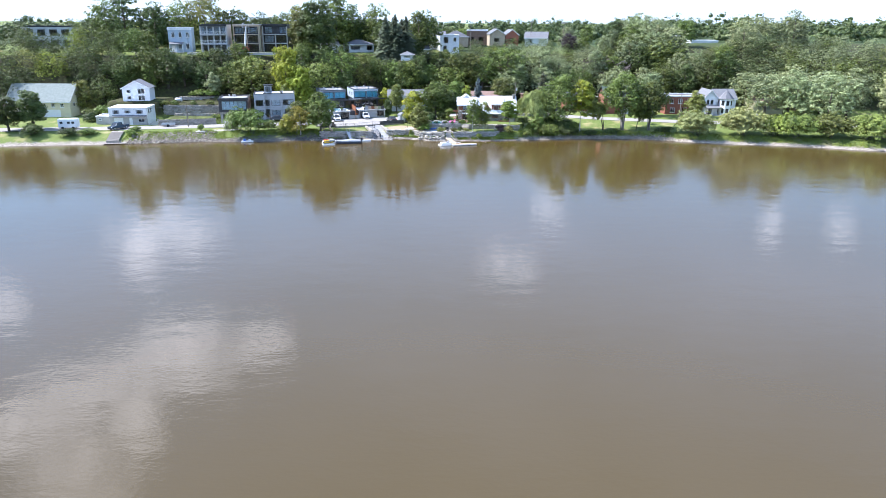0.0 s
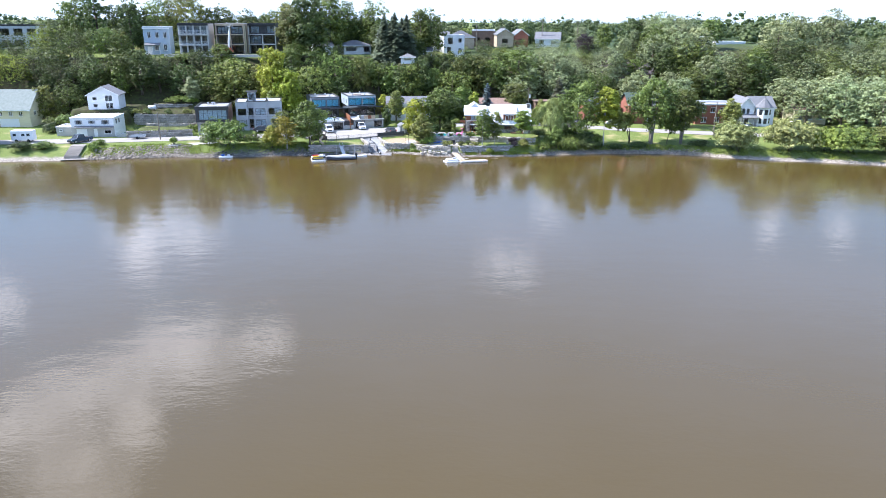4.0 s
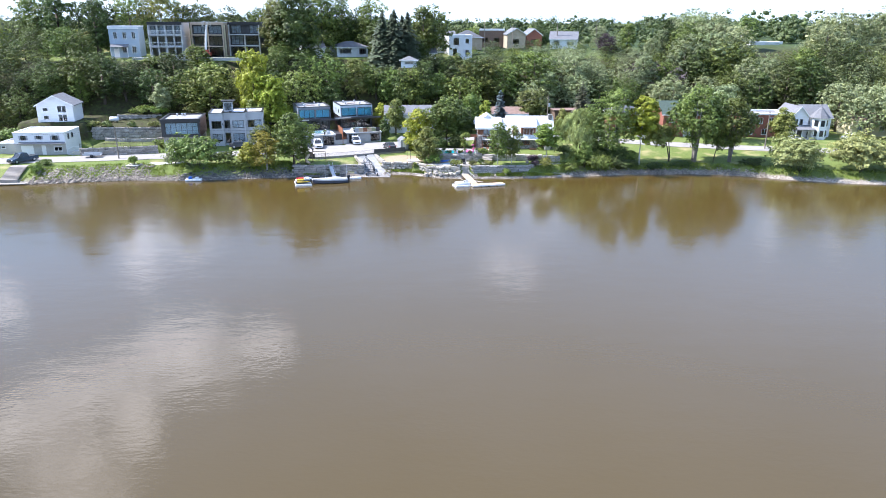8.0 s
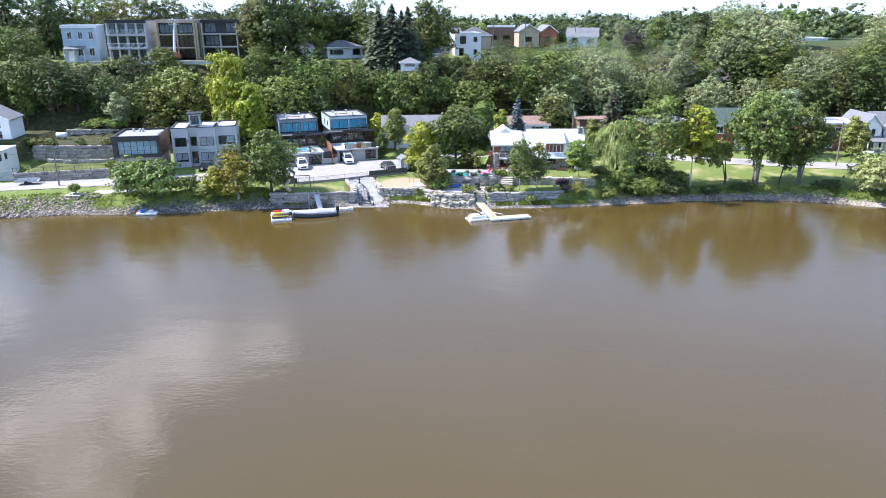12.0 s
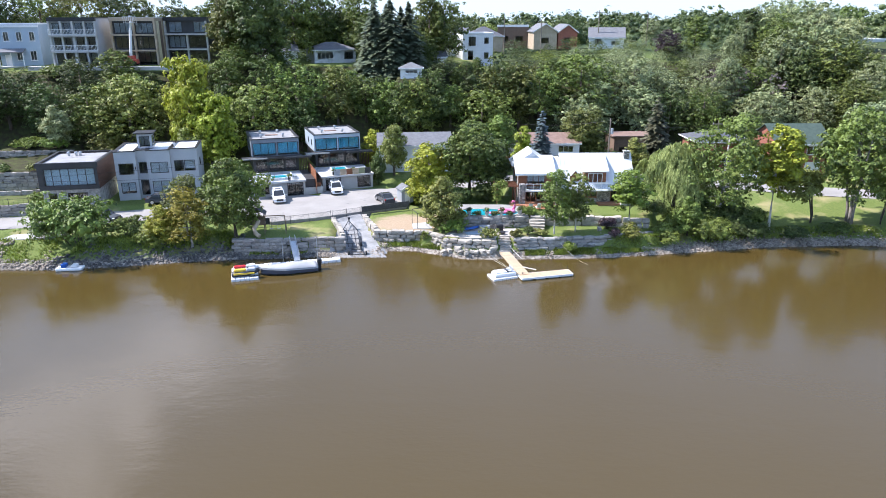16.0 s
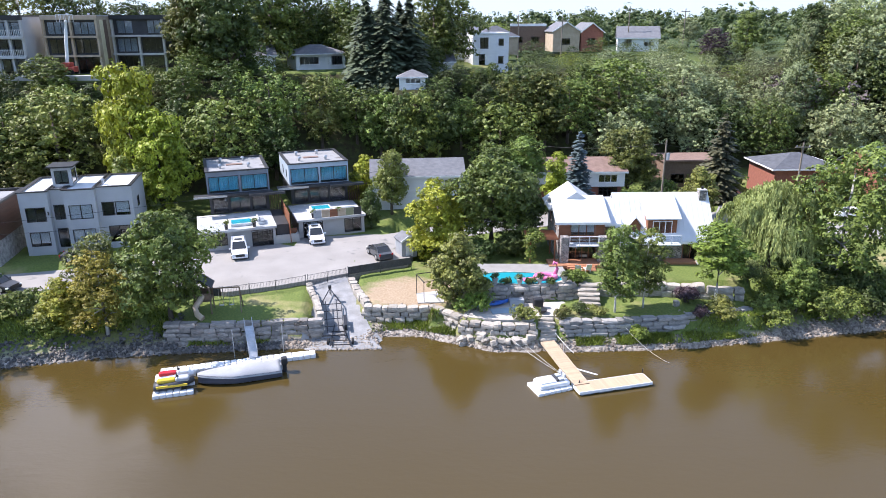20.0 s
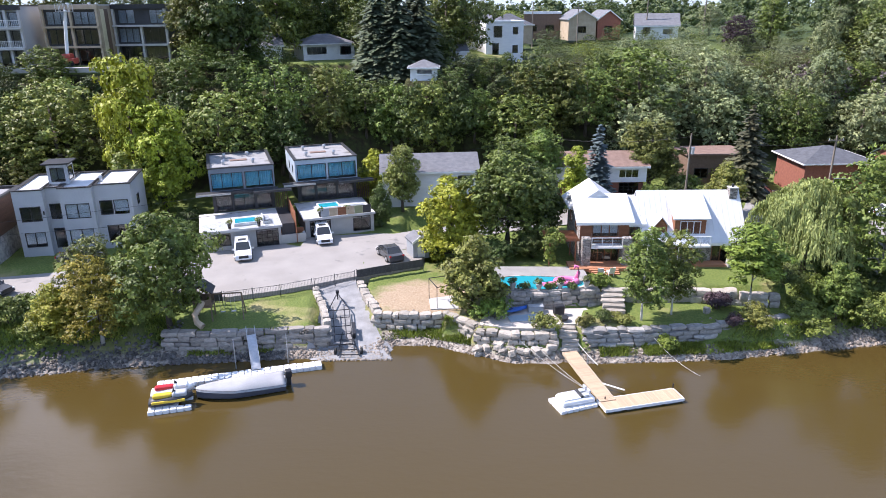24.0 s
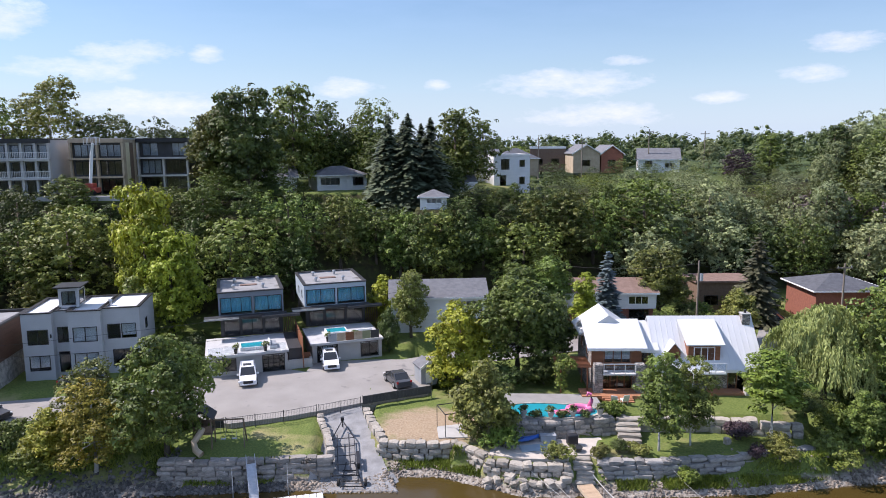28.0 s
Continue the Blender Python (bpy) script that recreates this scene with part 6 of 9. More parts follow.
# cedar terrace and steps
TERRACEWOOD = surf("terrace_boards", (0.34, 0.150, 0.080), (0.48, 0.235, 0.130), 1.2, 0.6, 0.25, stretch=(0.3, 5, 1))
ter = thing("terrace", "red cedar terrace with broad steps before a cottage", "terrace", pose(4.3, 191.5, 3.35))
for i in range(15):
    part("plank", Mesh().box(0, 6.4, 0.02 + i * 0.14, 0.15 + i * 0.14, 0.28, 0.32), TERRACEWOOD, ter)
part("skirt", Mesh().box(0, 6.4, 0.0, 0.018, 0.0, 0.32).box(0.003, 0.02, 0.02, 2.1, 0, 0.275), TERRACEWOOD, ter)
for i in range(3):
    part("step", Mesh().box(2.2 - 0.2 * i, 4.6, -0.9 + i * 0.3, -0.6 + i * 0.3, 0.0, 0.1 + 0.09 * i), TERRACEWOOD, ter)
part("porch", Mesh().box(12.2, 15.2, 0.8, 2.1, 0.02, 0.25), TERRACEWOOD, ter)
q_ = thing("planter_box", "pale stone planter box by a porch", "planter", pose(19.6, 192.1, 3.38))
part("box", rounded(0, 1.1, 0, 0.7, 0, 0.75), PAINT["concrete"], q_)
part("plant", mesh_np("plant", *leaf_cloud(np.random.default_rng(3), [(0.5, 0.35, 0.9)], [0.45], 200, 0.12), LEAF["mid"]), None, q_)
# pergola with vine at the side of the cottage
pg = thing("pergola", "cedar pergola overgrown with a vine", "pergola", pose(2.4, 193.0, 3.4))
for a in (0.1, 2.6):
    for b in (0.1, 3.0):
        part("post", Mesh().box(a, a + 0.14, b, b + 0.14, 0, 2.5), CE, pg)
for i in range(9):
    part("rafter", Mesh().box(-0.2, 3.0, 0.0 + i * 0.38, 0.08 + i * 0.38, 2.502, 2.64), CE, pg)
part("vine", mesh_np("vine", *leaf_cloud(np.random.default_rng(8), [(0.2, 0.1, 2.6), (0.9, 0.2, 2.75), (0.1, 0.3, 1.7), (0.2, 0.2, 0.8), (0.6, 1.6, 2.75)], [0.6, 0.6, 0.5, 0.5, 0.6], 1300, 0.13), LEAF["weed"]), None, pg)
for i, (cx_, cy_) in enumerate(((7.0, 190.2), (7.9, 190.4))):
    ch = thing("garden_chair", "white slatted garden chair on the lawn", "chair", pose(cx_, cy_, 3.36, 0, 0, 160 + 30 * i), "garden chairs")
    for lx_ in (-0.26, 0.22):
        for ly_ in (-0.25, 0.2):
            part("leg", Mesh().box(lx_, lx_ + 0.05, ly_, ly_ + 0.05, 0, 0.38), WHITE, ch)
    part("seat", Mesh().hexa([(-0.28, -0.3, 0.38), (0.28, -0.3, 0.38), (0.28, 0.3, 0.32), (-0.28, 0.3, 0.32), (-0.28, -0.3, 0.43), (0.28, -0.3, 0.43), (0.28, 0.3, 0.37), (-0.28, 0.3, 0.37)]), WHITE, ch)
    part("backrest", Mesh().hexa([(-0.28, 0.26, 0.374), (0.28, 0.26, 0.374), (0.28, 0.31, 0.374), (-0.28, 0.31, 0.374), (-0.28, 0.52, 1.0), (0.28, 0.52, 1.0), (0.28, 0.57, 1.0), (-0.28, 0.57, 1.0)]), WHITE, ch)

# ---- stonework ----
STONE = surf("field_stone", (0.20, 0.195, 0.185), (0.40, 0.38, 0.35), 1.4, 0.9, 0.7, fine=7, vary=0.22, contrast=2.0)
PALESTONE = surf("pale_limestone", (0.25, 0.225, 0.19), (0.47, 0.43, 0.37), 1.4, 0.9, 0.6, fine=7, vary=0.16, contrast=2.0)
DARKSTONE = surf("dark_block_stone", (0.19, 0.174, 0.155), (0.38, 0.35, 0.315), 1.4, 0.9, 0.7, fine=7, vary=0.25, contrast=2.0)


def stone_meshes(mat, n=7, seed=0, square=4.0):
    """Weathered blocks: a cube of four squares a side, drawn in a little at its corners and knocked about."""
    out = []
    r = np.random.default_rng(seed)
    g_ = np.array([-1.0, 0.1, 1.0])
    for i in range(n):
        M_ = Mesh()
        seen, bump_ = {}, r.normal(size=(3, 3)) * 1.1
        power = square * r.uniform(0.75, 1.3)
        def corner(p):
            key = tuple(np.round(p, 3))
            if key not in seen:
                q = np.array(p)
                q = q / (np.abs(q) ** power).sum() ** (1 / power)
                q = q * (1 + 0.06 * np.sin(bump_ @ q * 2.2 + i).sum() / 1.7 + 0.06 * r.normal())
                seen[key] = q * 0.515
            return seen[key]
        for ax_ in range(3):
            for sg in (-1.0, 1.0):
                for a_ in range(2):
                    for b_ in range(2):
                        pts = []
                        for u_, w_ in ((g_[a_], g_[b_]), (g_[a_ + 1], g_[b_]), (g_[a_ + 1], g_[b_ + 1]), (g_[a_], g_[b_ + 1])):
                            p = [0, 0, 0]
                            p[ax_], p[(ax_ + 1) % 3], p[(ax_ + 2) % 3] = sg, u_, w_
                            pts.append(tuple(corner(p)))
                        M_.poly(pts if sg > 0 else pts[::-1])
        me_ = M_.data("stone", mat)
        bm = bmesh.new()
        bm.from_mesh(me_)
        bmesh.ops.remove_doubles(bm, verts=bm.verts, dist=1e-4)
        bm.to_mesh(me_)
        bm.free()
        me_.shade_flat()
        out.append(me_)
    return out


STONES = {"field": stone_meshes(STONE, 7, 1, 9), "pale": stone_meshes(PALESTONE, 7, 2, 6), "dark": stone_meshes(DARKSTONE, 7, 3, 10)}
SR = np.random.default_rng(99)


def stone_wall(label, line, z0, z1, courses, kind="field", length=1.1, thick=0.75, rough=0.06, name="stone_wall", base=None):
    """A dry wall of single stones along a line of (x, y); z0 and z1 may change along it."""
    root = tagged(new(name), label, "wall", "stone walls")
    root.location = (*line[0], land1(*line[0]))
    back = Matrix.Translation(-root.location)
    for (ax, ay), (bx, by) in zip(line, line[1:]):
        L = math.hypot(bx - ax, by - ay)
        ang = math.degrees(math.atan2(by - ay, bx - ax))
        h = (z1 - z0) / courses
        for c in range(courses):
            s = -0.3 * length * (c % 2)
            while s < L - 0.15:
                ln = min(length * SR.uniform(0.65, 1.4), L - s + 0.25)
                u = (s + ln / 2) / L
                x, y = ax + (bx - ax) * u, ay + (by - ay) * u
                lift = c * h + h / 2 + SR.normal() * 0.02
                m = back @ pose(x + SR.normal() * 0.02, y + c * 0.05 + SR.normal() * rough, z0 + lift, SR.normal() * 3, SR.normal() * 3, ang + SR.normal() * 3) @ Matrix.Diagonal((ln * 1.0, thick * SR.uniform(0.85, 1.15), h * SR.uniform(0.95, 1.12), 1))
                ob = part("stone", STONES[kind][int(SR.integers(len(STONES[kind])))], None, root)
                ob.matrix_basis = m
                s += ln * 1.01
    return root


stone_wall("grey dry stone retaining wall below a lawn", [(-31.0, 181.9), (-26, 181.85), (-21.4, 182.3), (-17.5, 182.5)], 0.45, 2.08, 4, "dark", 1.1)
stone_wall("pale stones edging a gravel boat ramp", [(-17.6, 183.2), (-18.6, 187.0), (-20.0, 191.0)], 1.55, 2.25, 1, "pale", 0.8, 0.6)
stone_wall("pale boulders edging a gravel boat ramp", [(-15.9, 192.6), (-14.9, 189.5), (-13.7, 186.2)], 1.5, 2.2, 1, "pale", 0.8, 0.7)
stone_wall("pale boulder wall below a dry lawn", [(-13.9, 185.6), (-11.0, 185.1), (-7.4, 185.2), (-4.9, 182.9)], 0.6, 2.1, 3, "pale", 0.85, 0.8, 0.10)
stone_wall("grey flat-stone retaining wall by the water", [(4.0, 181.5), (9.0, 181.6), (14.0, 182.2), (21.6, 183.7)], 0.65, 2.15, 4, "field", 1.15)
# the darker stones here carry the shade that lies on the pool wall
stone_wall("stone wall below a pool, its shade put into brown-grey stones", [(-3.6, 186.5), (1.0, 186.15), (6.1, 186.8)], 1.95, 3.5, 4, "dark", 0.8)
stone_wall("large boulder wall between two lawns", [(7.2, 187.5), (14.4, 187.2), (17.6, 186.6), (21.5, 185.8)], 2.05, 3.35, 2, "pale", 1.25, 0.9, 0.1)
stone_wall("dark stone retaining wall along a road", [(-76.0, 189.6), (-69, 191.1), (-61.8, 193.0)], 2.2, 3.8, 4, "dark", 0.9, 0.5)
stone_wall("dark stone terrace wall in a garden", [(-79.0, 201.7), (-72, 201.6), (-63.0, 202.2)], 3.6, 6.3, 5, "dark", 1.0, 0.6)
stone_wall("low curved stone terrace wall in a garden", [(-75, 198.6), (-70, 197.6), (-64.5, 198.6), (-63, 200.0)], 3.75, 4.4, 1, "dark", 0.9, 0.5)
stone_wall("stone terrace wall at a garden's back", [(-78.0, 212.4), (-72, 212.6), (-65.0, 213.2)], 6.2, 7.6, 3, "dark", 0.9, 0.5)
stone_wall("block wall before a concrete landing", [(-60.6, 182.6), (-57, 182.6), (-53.4, 182.9)], 0.35, 1.75, 3, "dark", 0.9, 0.5)
# stone pier with a shrub, and the landing
pr = thing("stone_pier", "square stone pier at the water's edge", "pier", pose(-62.2, 182.2, 0.2))
for i in range(4):
    for j in range(3):
        for k_ in range(3):
            if 0 < j < 2 and 0 < k_ < 2:
                continue
            ob = part("stone", STONES["dark"][(i + j + k_) % 7], None, pr)
            ob.matrix_basis = pose(-0.75 + j * 0.75, -0.75 + k_ * 0.75, 0.22 + i * 0.42) @ Matrix.Diagonal((0.74, 0.74, 0.42, 1))
part("core", Mesh().box(-0.6, 0.6, -0.6, 0.6, 0, 1.6), PAINT["concrete"], pr)
part("slab", rounded(-1.2, 1.2, -1.2, 1.2, 1.705, 1.82, 0.03), PAINT["concrete"], pr)
tagged(new("landing", Mesh().prism([(-60.4, 182.9), (-53.6, 183.2), (-53.4, 187.2), (-59.6, 187.0)], 1.2, 1.86).data("landing", PAINT["concrete"])), "pale concrete landing by the river", "pavement", kind="structure")


def slabs(label, x, y, rz, w, n, rise, tread, z0, kind="pale"):
    root = thing("stone_steps", label, "steps", pose(x, y, z0, 0, 0, rz))
    for i in range(n):
        ob = part("slab", STONES[kind][i % 7], None, root)
        ob.matrix_basis = pose(SR.normal() * 0.05, i * tread, rise * (i + 0.4), 0, 0, SR.normal() * 3) @ Matrix.Diagonal((w * SR.uniform(0.9, 1.1), tread * 1.5, rise * 1.15, 1))
    return root


slabs("pale rough stone steps up from the dock", 2.55, 180.5, -4, 1.5, 7, 0.235, 0.33, 0.35)
slabs("broad pale stone steps between terraces", 6.9, 184.4, -8, 2.0, 6, 0.24, 0.55, 1.95)
# boulders before the patio
stone_wall("stacked pale boulders below a patio", [(-5.0, 182.3), (-2.2, 181.5), (1.5, 181.2)], 0.45, 1.95, 3, "pale", 0.9, 0.85, 0.12)
for i in range(18):
    u = SR.random()
    x, y = -5.2 + 9.0 * u, 180.3 + 0.8 * SR.random() + 0.7 * (u < 0.25)
    if 1.6 < x < 3.4:
        continue
    s = SR.uniform(0.35, 0.75)
    ob = tagged(new("boulder", STONES["pale"][i % 7]), "pale weathered boulder on the shore", "boulder", "shore boulders")
    ob.matrix_world = pose(x, y, land1(x, y) + s * 0.22, SR.normal() * 12, SR.normal() * 12, SR.uniform(0, 360)) @ Matrix.Diagonal((s * 1.25, s, s * 0.75, 1))


def scatter_rocks(name, label, places, mat):
    """Small shore rocks, joined."""
    r = np.random.default_rng(17)
    base = np.array([(1, 1, 1), (1, -1, -1), (-1, 1, -1), (-1, -1, 1), (1.2, 0, -1), (-1.2, 0, 0.6), (0, 1.2, 0.2), (0, -1.2, 0.5)]) * 0.6
    cube = np.array([(-1, -1, -1), (1, -1, -1), (1, 1, -1), (-1, 1, -1), (-1, -1, 1), (1, -1, 1), (1, 1, 1), (-1, 1, 1)]) * 0.5
    fc = np.array([(3, 2, 1, 0), (4, 5, 6, 7), (0, 1, 5, 4), (1, 2, 6, 5), (2, 3, 7, 6), (3, 0, 4, 7)])
    V, F_ = [], []
    for i, (x, y, s) in enumerate(places):
        a = r.uniform(0, 6.28)
        v = cube * (1 + 0.35 * r.normal(size=(8, 3))) * np.array([1, 0.8, 0.6]) * s
        v[4:, :2] *= 0.7
        v = v @ np.array([[math.cos(a), math.sin(a), 0], [-math.sin(a), math.cos(a), 0], [0, 0, 1]])
        V.append(v + np.array([x, y, land1(x, y) + s * 0.12]))
        F_.append(fc + 8 * i)
    return tagged(new(name, mesh_np(name, np.concatenate(V), np.concatenate(F_), mat)), label, "rocks", kind="stuff")


SHOREROCK = surf("shore_rock", (0.13, 0.11, 0.09), (0.36, 0.31, 0.255), 1.5, 0.9, 0.5, fine=8, island=0.35)
# the same shore rock, with the shade of the bank trees put into its colour
SHADEDROCK = surf("shaded_shore_rock", (0.07, 0.065, 0.06), (0.18, 0.168, 0.155), 1.5, 0.9, 0.5, fine=8, island=0.4)
R = np.random.default_rng(23)
spots, dim = [], []
for i in range(7000):
    x = R.uniform(-66, 62)
    s = abs(R.normal()) * 1.1 - 0.15
    if -18.2 < x < -13.5 or (x < -53 and s > 1.5):
        continue
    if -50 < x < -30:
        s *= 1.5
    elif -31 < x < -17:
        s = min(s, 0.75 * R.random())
    # rocks of the tree-shaded stretch get the darkened colour
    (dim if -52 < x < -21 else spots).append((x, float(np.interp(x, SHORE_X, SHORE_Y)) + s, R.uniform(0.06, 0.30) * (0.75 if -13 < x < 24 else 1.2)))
for i in range(1300):
    x = R.uniform(-78.5, -58)
    spots.append((x, float(np.interp(x, SHORE_X, SHORE_Y)) + 5.2 * R.random() ** 1.3, R.uniform(0.12, 0.5)))
scatter_rocks("shore_rocks", "pale loose stones along the waterline", spots, SHOREROCK)
scatter_rocks("shade_rocks", "loose rocks along the waterline with tree shade put into their colour", dim, SHADEDROCK)
# boat ramp of crushed grey gravel
GRAVEL = surf("grey_gravel", (0.19, 0.19, 0.19), (0.33, 0.33, 0.33), 1.0, 0.95, 0.8, fine=26, contrast=2.2)
M = Mesh()
for i in range(24):
    y0_, y1_ = 180.2 + i * 0.54, 180.2 + (i + 1) * 0.54
    e0, e1 = min(11, max(0, 192 - y0_)) * 0.095, min(11, max(0, 192 - y1_)) * 0.095
    c0, c1 = -16.2 - (y0_ - 181) * 0.17 + e0, -16.2 - (y1_ - 181) * 0.17 + e1
    w0, w1 = 1.9 + e0 + max(0, 183.5 - y0_) * 0.6, 1.9 + e1 + max(0, 183.5 - y1_) * 0.6
    for k_ in range(6):
        a0, a1 = -1 + k_ / 3, -1 + (k_ + 1) / 3
        M.poly([(c0 + w0 * a0, y0_, land1(c0 + w0 * a0 * 0.9, y0_) + 0.06), (c0 + w0 * a1, y0_, land1(c0 + w0 * a1 * 0.9, y0_) + 0.06), (c1 + w1 * a1, y1_, land1(c1 + w1 * a1 * 0.9, y1_) + 0.06), (c1 + w1 * a0, y1_, land1(c1 + w1 * a0 * 0.9, y1_) + 0.06)])
tagged(new("boat_ramp", M.data("boat_ramp", GRAVEL)), "grey gravel boat ramp down to the river", "ramp", kind="structure")
R = np.random.default_rng(29)
scatter_rocks("ramp_stones", "small pale stones at the foot of a gravel ramp", [(x, 180.0 + 2.6 * u * u + 0.3 * math.sin(x * 1.7), 0.08 + 0.14 * v) for x, u, v in zip(R.uniform(-20.4, -11.8, 1500), R.random(1500), R.random(1500))], SHOREROCK)
PAVING = surf("pale_paving", (0.42, 0.37, 0.32), (0.56, 0.51, 0.45), 0.8, 0.9, 0.3, fine=14)
tagged(new("patio", Mesh().prism([(-4.9, 182.9), (-2.2, 182.1), (1.4, 181.9), (1.75, 182.75), (3.45, 182.75), (3.9, 182.2), (5.2, 182.4), (6.4, 183.2), (6.9, 184.4), (6.2, 186.2), (1.0, 185.75), (-3.6, 186.1)], 1.8, 2.06).data("patio", PAVING)), "pale sandy patio below a pool", "patio", kind="structure")

# ---- pool ----
kid = []
for i in range(40):
    a = 2 * math.pi * i / 40
    r = 1 + 0.16 * math.cos(2 * a + 0.6) - 0.12 * math.sin(a)
    kid.append((0.9 + 3.9 * math.cos(a) * r * 0.92, 188.4 + 1.85 * math.sin(a) * r))
pool = thing("swimming_pool", "kidney-shaped turquoise pool with pale coping", "pool", pose(0.9, 188.4, 3.55))
part("pool_water", Mesh().prism([(x - 0.9, y - 188.4) for x, y in kid], -0.4, 0.06), POOLWATER, pool)
C = Mesh()
for i in range(40):
    (x0, y0), (x1, y1) = kid[i], kid[(i + 1) % 40]
    o0, o1 = Vector((x0 - 0.9, y0 - 188.4)) * 1.09, Vector((x1 - 0.9, y1 - 188.4)) * 1.09
    C = Mesh().hexa([(x0 - 0.9, y0 - 188.4, -0.1), (x1 - 0.9, y1 - 188.4, -0.1), (o1.x, o1.y, -0.1), (o0.x, o0.y, -0.1), (x0 - 0.9, y0 - 188.4, 0.12), (x1 - 0.9, y1 - 188.4, 0.12), (o1.x, o1.y, 0.12), (o0.x, o0.y, 0.12)])
    part("coping_stone", C, PALESTONE, pool)
PINK = surf("pink_vinyl", (0.72, 0.16, 0.34), (0.80, 0.24, 0.42), 1.0, 0.35, 0.0)
fl = thing("pool_float", "pink inflatable pool ring with a curved neck", "pool float", pose(3.4, 188.2, 3.66))
ring = [(0.95 * math.cos(a), 0.6 * math.sin(a), 0.1) for a in np.linspace(0, 2 * math.pi, 25)]
part("ring", Mesh().tube(ring, [0.26] * 25, 8, False), PINK, fl, smooth=True)
part("neck", Mesh().tube([(0.9, 0.2, 0.2), (1.15, 0.3, 0.8), (1.05, 0.3, 1.35), (0.8, 0.25, 1.45), (0.7, 0.22, 1.2)], [0.22, 0.16, 0.14, 0.15, 0.06], 8), PINK, fl, smooth=True)
f2 = thing("pool_mattress", "pink air mattress floating in a pool", "air mattress", pose(2.0, 187.7, 3.62, 0, 0, 12))
part("mattress", rounded(-0.9, 0.9, -0.4, 0.4, 0, 0.18, 0.08), PINK, f2)
# pale paving darkened: the shade of the trees by the pool is in the colour
SHADEDPAVING = surf("shaded_paving", (0.22, 0.21, 0.20), (0.32, 0.31, 0.295), 0.8, 0.9, 0.3, fine=14)
tagged(new("pool_surround", Mesh().prism([(-3.3, 186.6), (1.0, 186.3), (5.8, 187.0), (5.6, 192.3), (-3.3, 192.6)], 3.3, 3.575).data("pool_surround", SHADEDPAVING)), "pale paved pool surround with tree shade put into its colour", "patio", kind="structure")
for i, (x, y) in enumerate(((-1.6, 186.75), (0.7, 186.55), (2.6, 186.7), (5.0, 187.1))):
    u = thing("urn", "pale garden urn with a dark shrub", "planter", pose(x, y, 3.57), "pool urns")
    part("pot", Mesh().tube([(0, 0, 0), (0, 0, 0.1), (0, 0, 0.5), (0, 0, 0.62)], [0.16, 0.15, 0.30, 0.33], 10), PAINT["concrete"], u)
    part("plant", mesh_np("plant", *leaf_cloud(np.random.default_rng(i), [(0, 0, 0.78), (0.06, 0, 0.95)], [0.26, 0.16], 180, 0.09), LEAF["dark"]), None, u, kind="stuff")
for i, x in enumerate((-2.6, -0.5, 1.7, 3.7)):
    tree("bush_b", x, 186.8, 0.55, "dark", 0.9, label="low dark shrub on a pool wall", name="shrub", z=3.55, category="shrub", group="pool shrubs")
tree("bush_a", 6.2, 188.4, 0.75, "weed", 1.0, label="bright green shrub beside a pool", name="shrub", category="shrub")

# ---- patio things ----
k_ = thing("kayak", "blue kayak lying on a patio", "kayak", pose(-2.2, 185.0, 2.1, 0, 0, 14))
BLUEP = surf("blue_plastic", (0.015, 0.08, 0.36), (0.03, 0.13, 0.46), 1.0, 0.35, 0.02)
K = Mesh()
sec = []
for i, u in enumerate(np.linspace(-1, 1, 13)):
    w_, z_ = 0.36 * (1 - abs(u) ** 2.6) + 0.02, 0.10 + 0.14 * abs(u) ** 3
    sec.append([(u * 1.8, w_ * math.cos(a), z_ + 0.15 + 0.17 * math.sin(a)) for a in np.linspace(0, 2 * math.pi, 9)[:-1]])
for s0, s1 in zip(sec, sec[1:]):
    for j in range(8):
        K.poly([s0[j], s0[(j + 1) % 8], s1[(j + 1) % 8], s1[j]])
part("hull", K, BLUEP, k_)
part("cockpit", Mesh().tube([(0.45 * math.cos(a), 0.22 * math.sin(a), 0.4) for a in np.linspace(0, 2 * math.pi, 15)], [0.04] * 15, 6, False), BLACK, k_)
b_ = thing("storage_box", "pale grey storage box against a stone wall", "box", pose(0.3, 185.4, 2.06, 0, 0, 2))
part("body", rounded(-0.65, 0.65, -0.3, 0.3, 0, 0.5), PAINT["grey_light"], b_)
part("lid", rounded(-0.68, 0.68, -0.33, 0.33, 0.502, 0.58, 0.03), PAINT["grey"], b_)
g_ = thing("fire_pit", "round black steel fire pit", "fire pit", pose(2.4, 183.4, 2.06))
part("bowl", Mesh().tube([(0, 0, 0.1), (0, 0, 0.2), (0, 0, 0.38)], [0.2, 0.4, 0.45], 14), BLACK, g_)
for a in (0, 2.1, 4.2):
    part("leg", Mesh().beam((0.25 * math.cos(a), 0.25 * math.sin(a), 0), (0.2 * math.cos(a), 0.2 * math.sin(a), 0.14), 0.04), BLACK, g_)
g_ = thing("grill", "black covered grill on a patio", "grill", pose(2.2, 184.6, 2.06, 0, 0, 10))
part("cover", rounded(-0.45, 0.45, -0.3, 0.3, 0.06, 0.95, 0.1), BLACK, g_)
for a in (-0.3, 0.3):
    part("wheel", Mesh().tube([(a - 0.03, 0, 0.08), (a + 0.03, 0, 0.08)], [0.08, 0.08], 10), BLACK, g_)
tp = thing("tarpaulin", "blue-grey sheet spread on a patio", "sheet", pose(-0.9, 184.0, 2.065, 0, 0, 10))
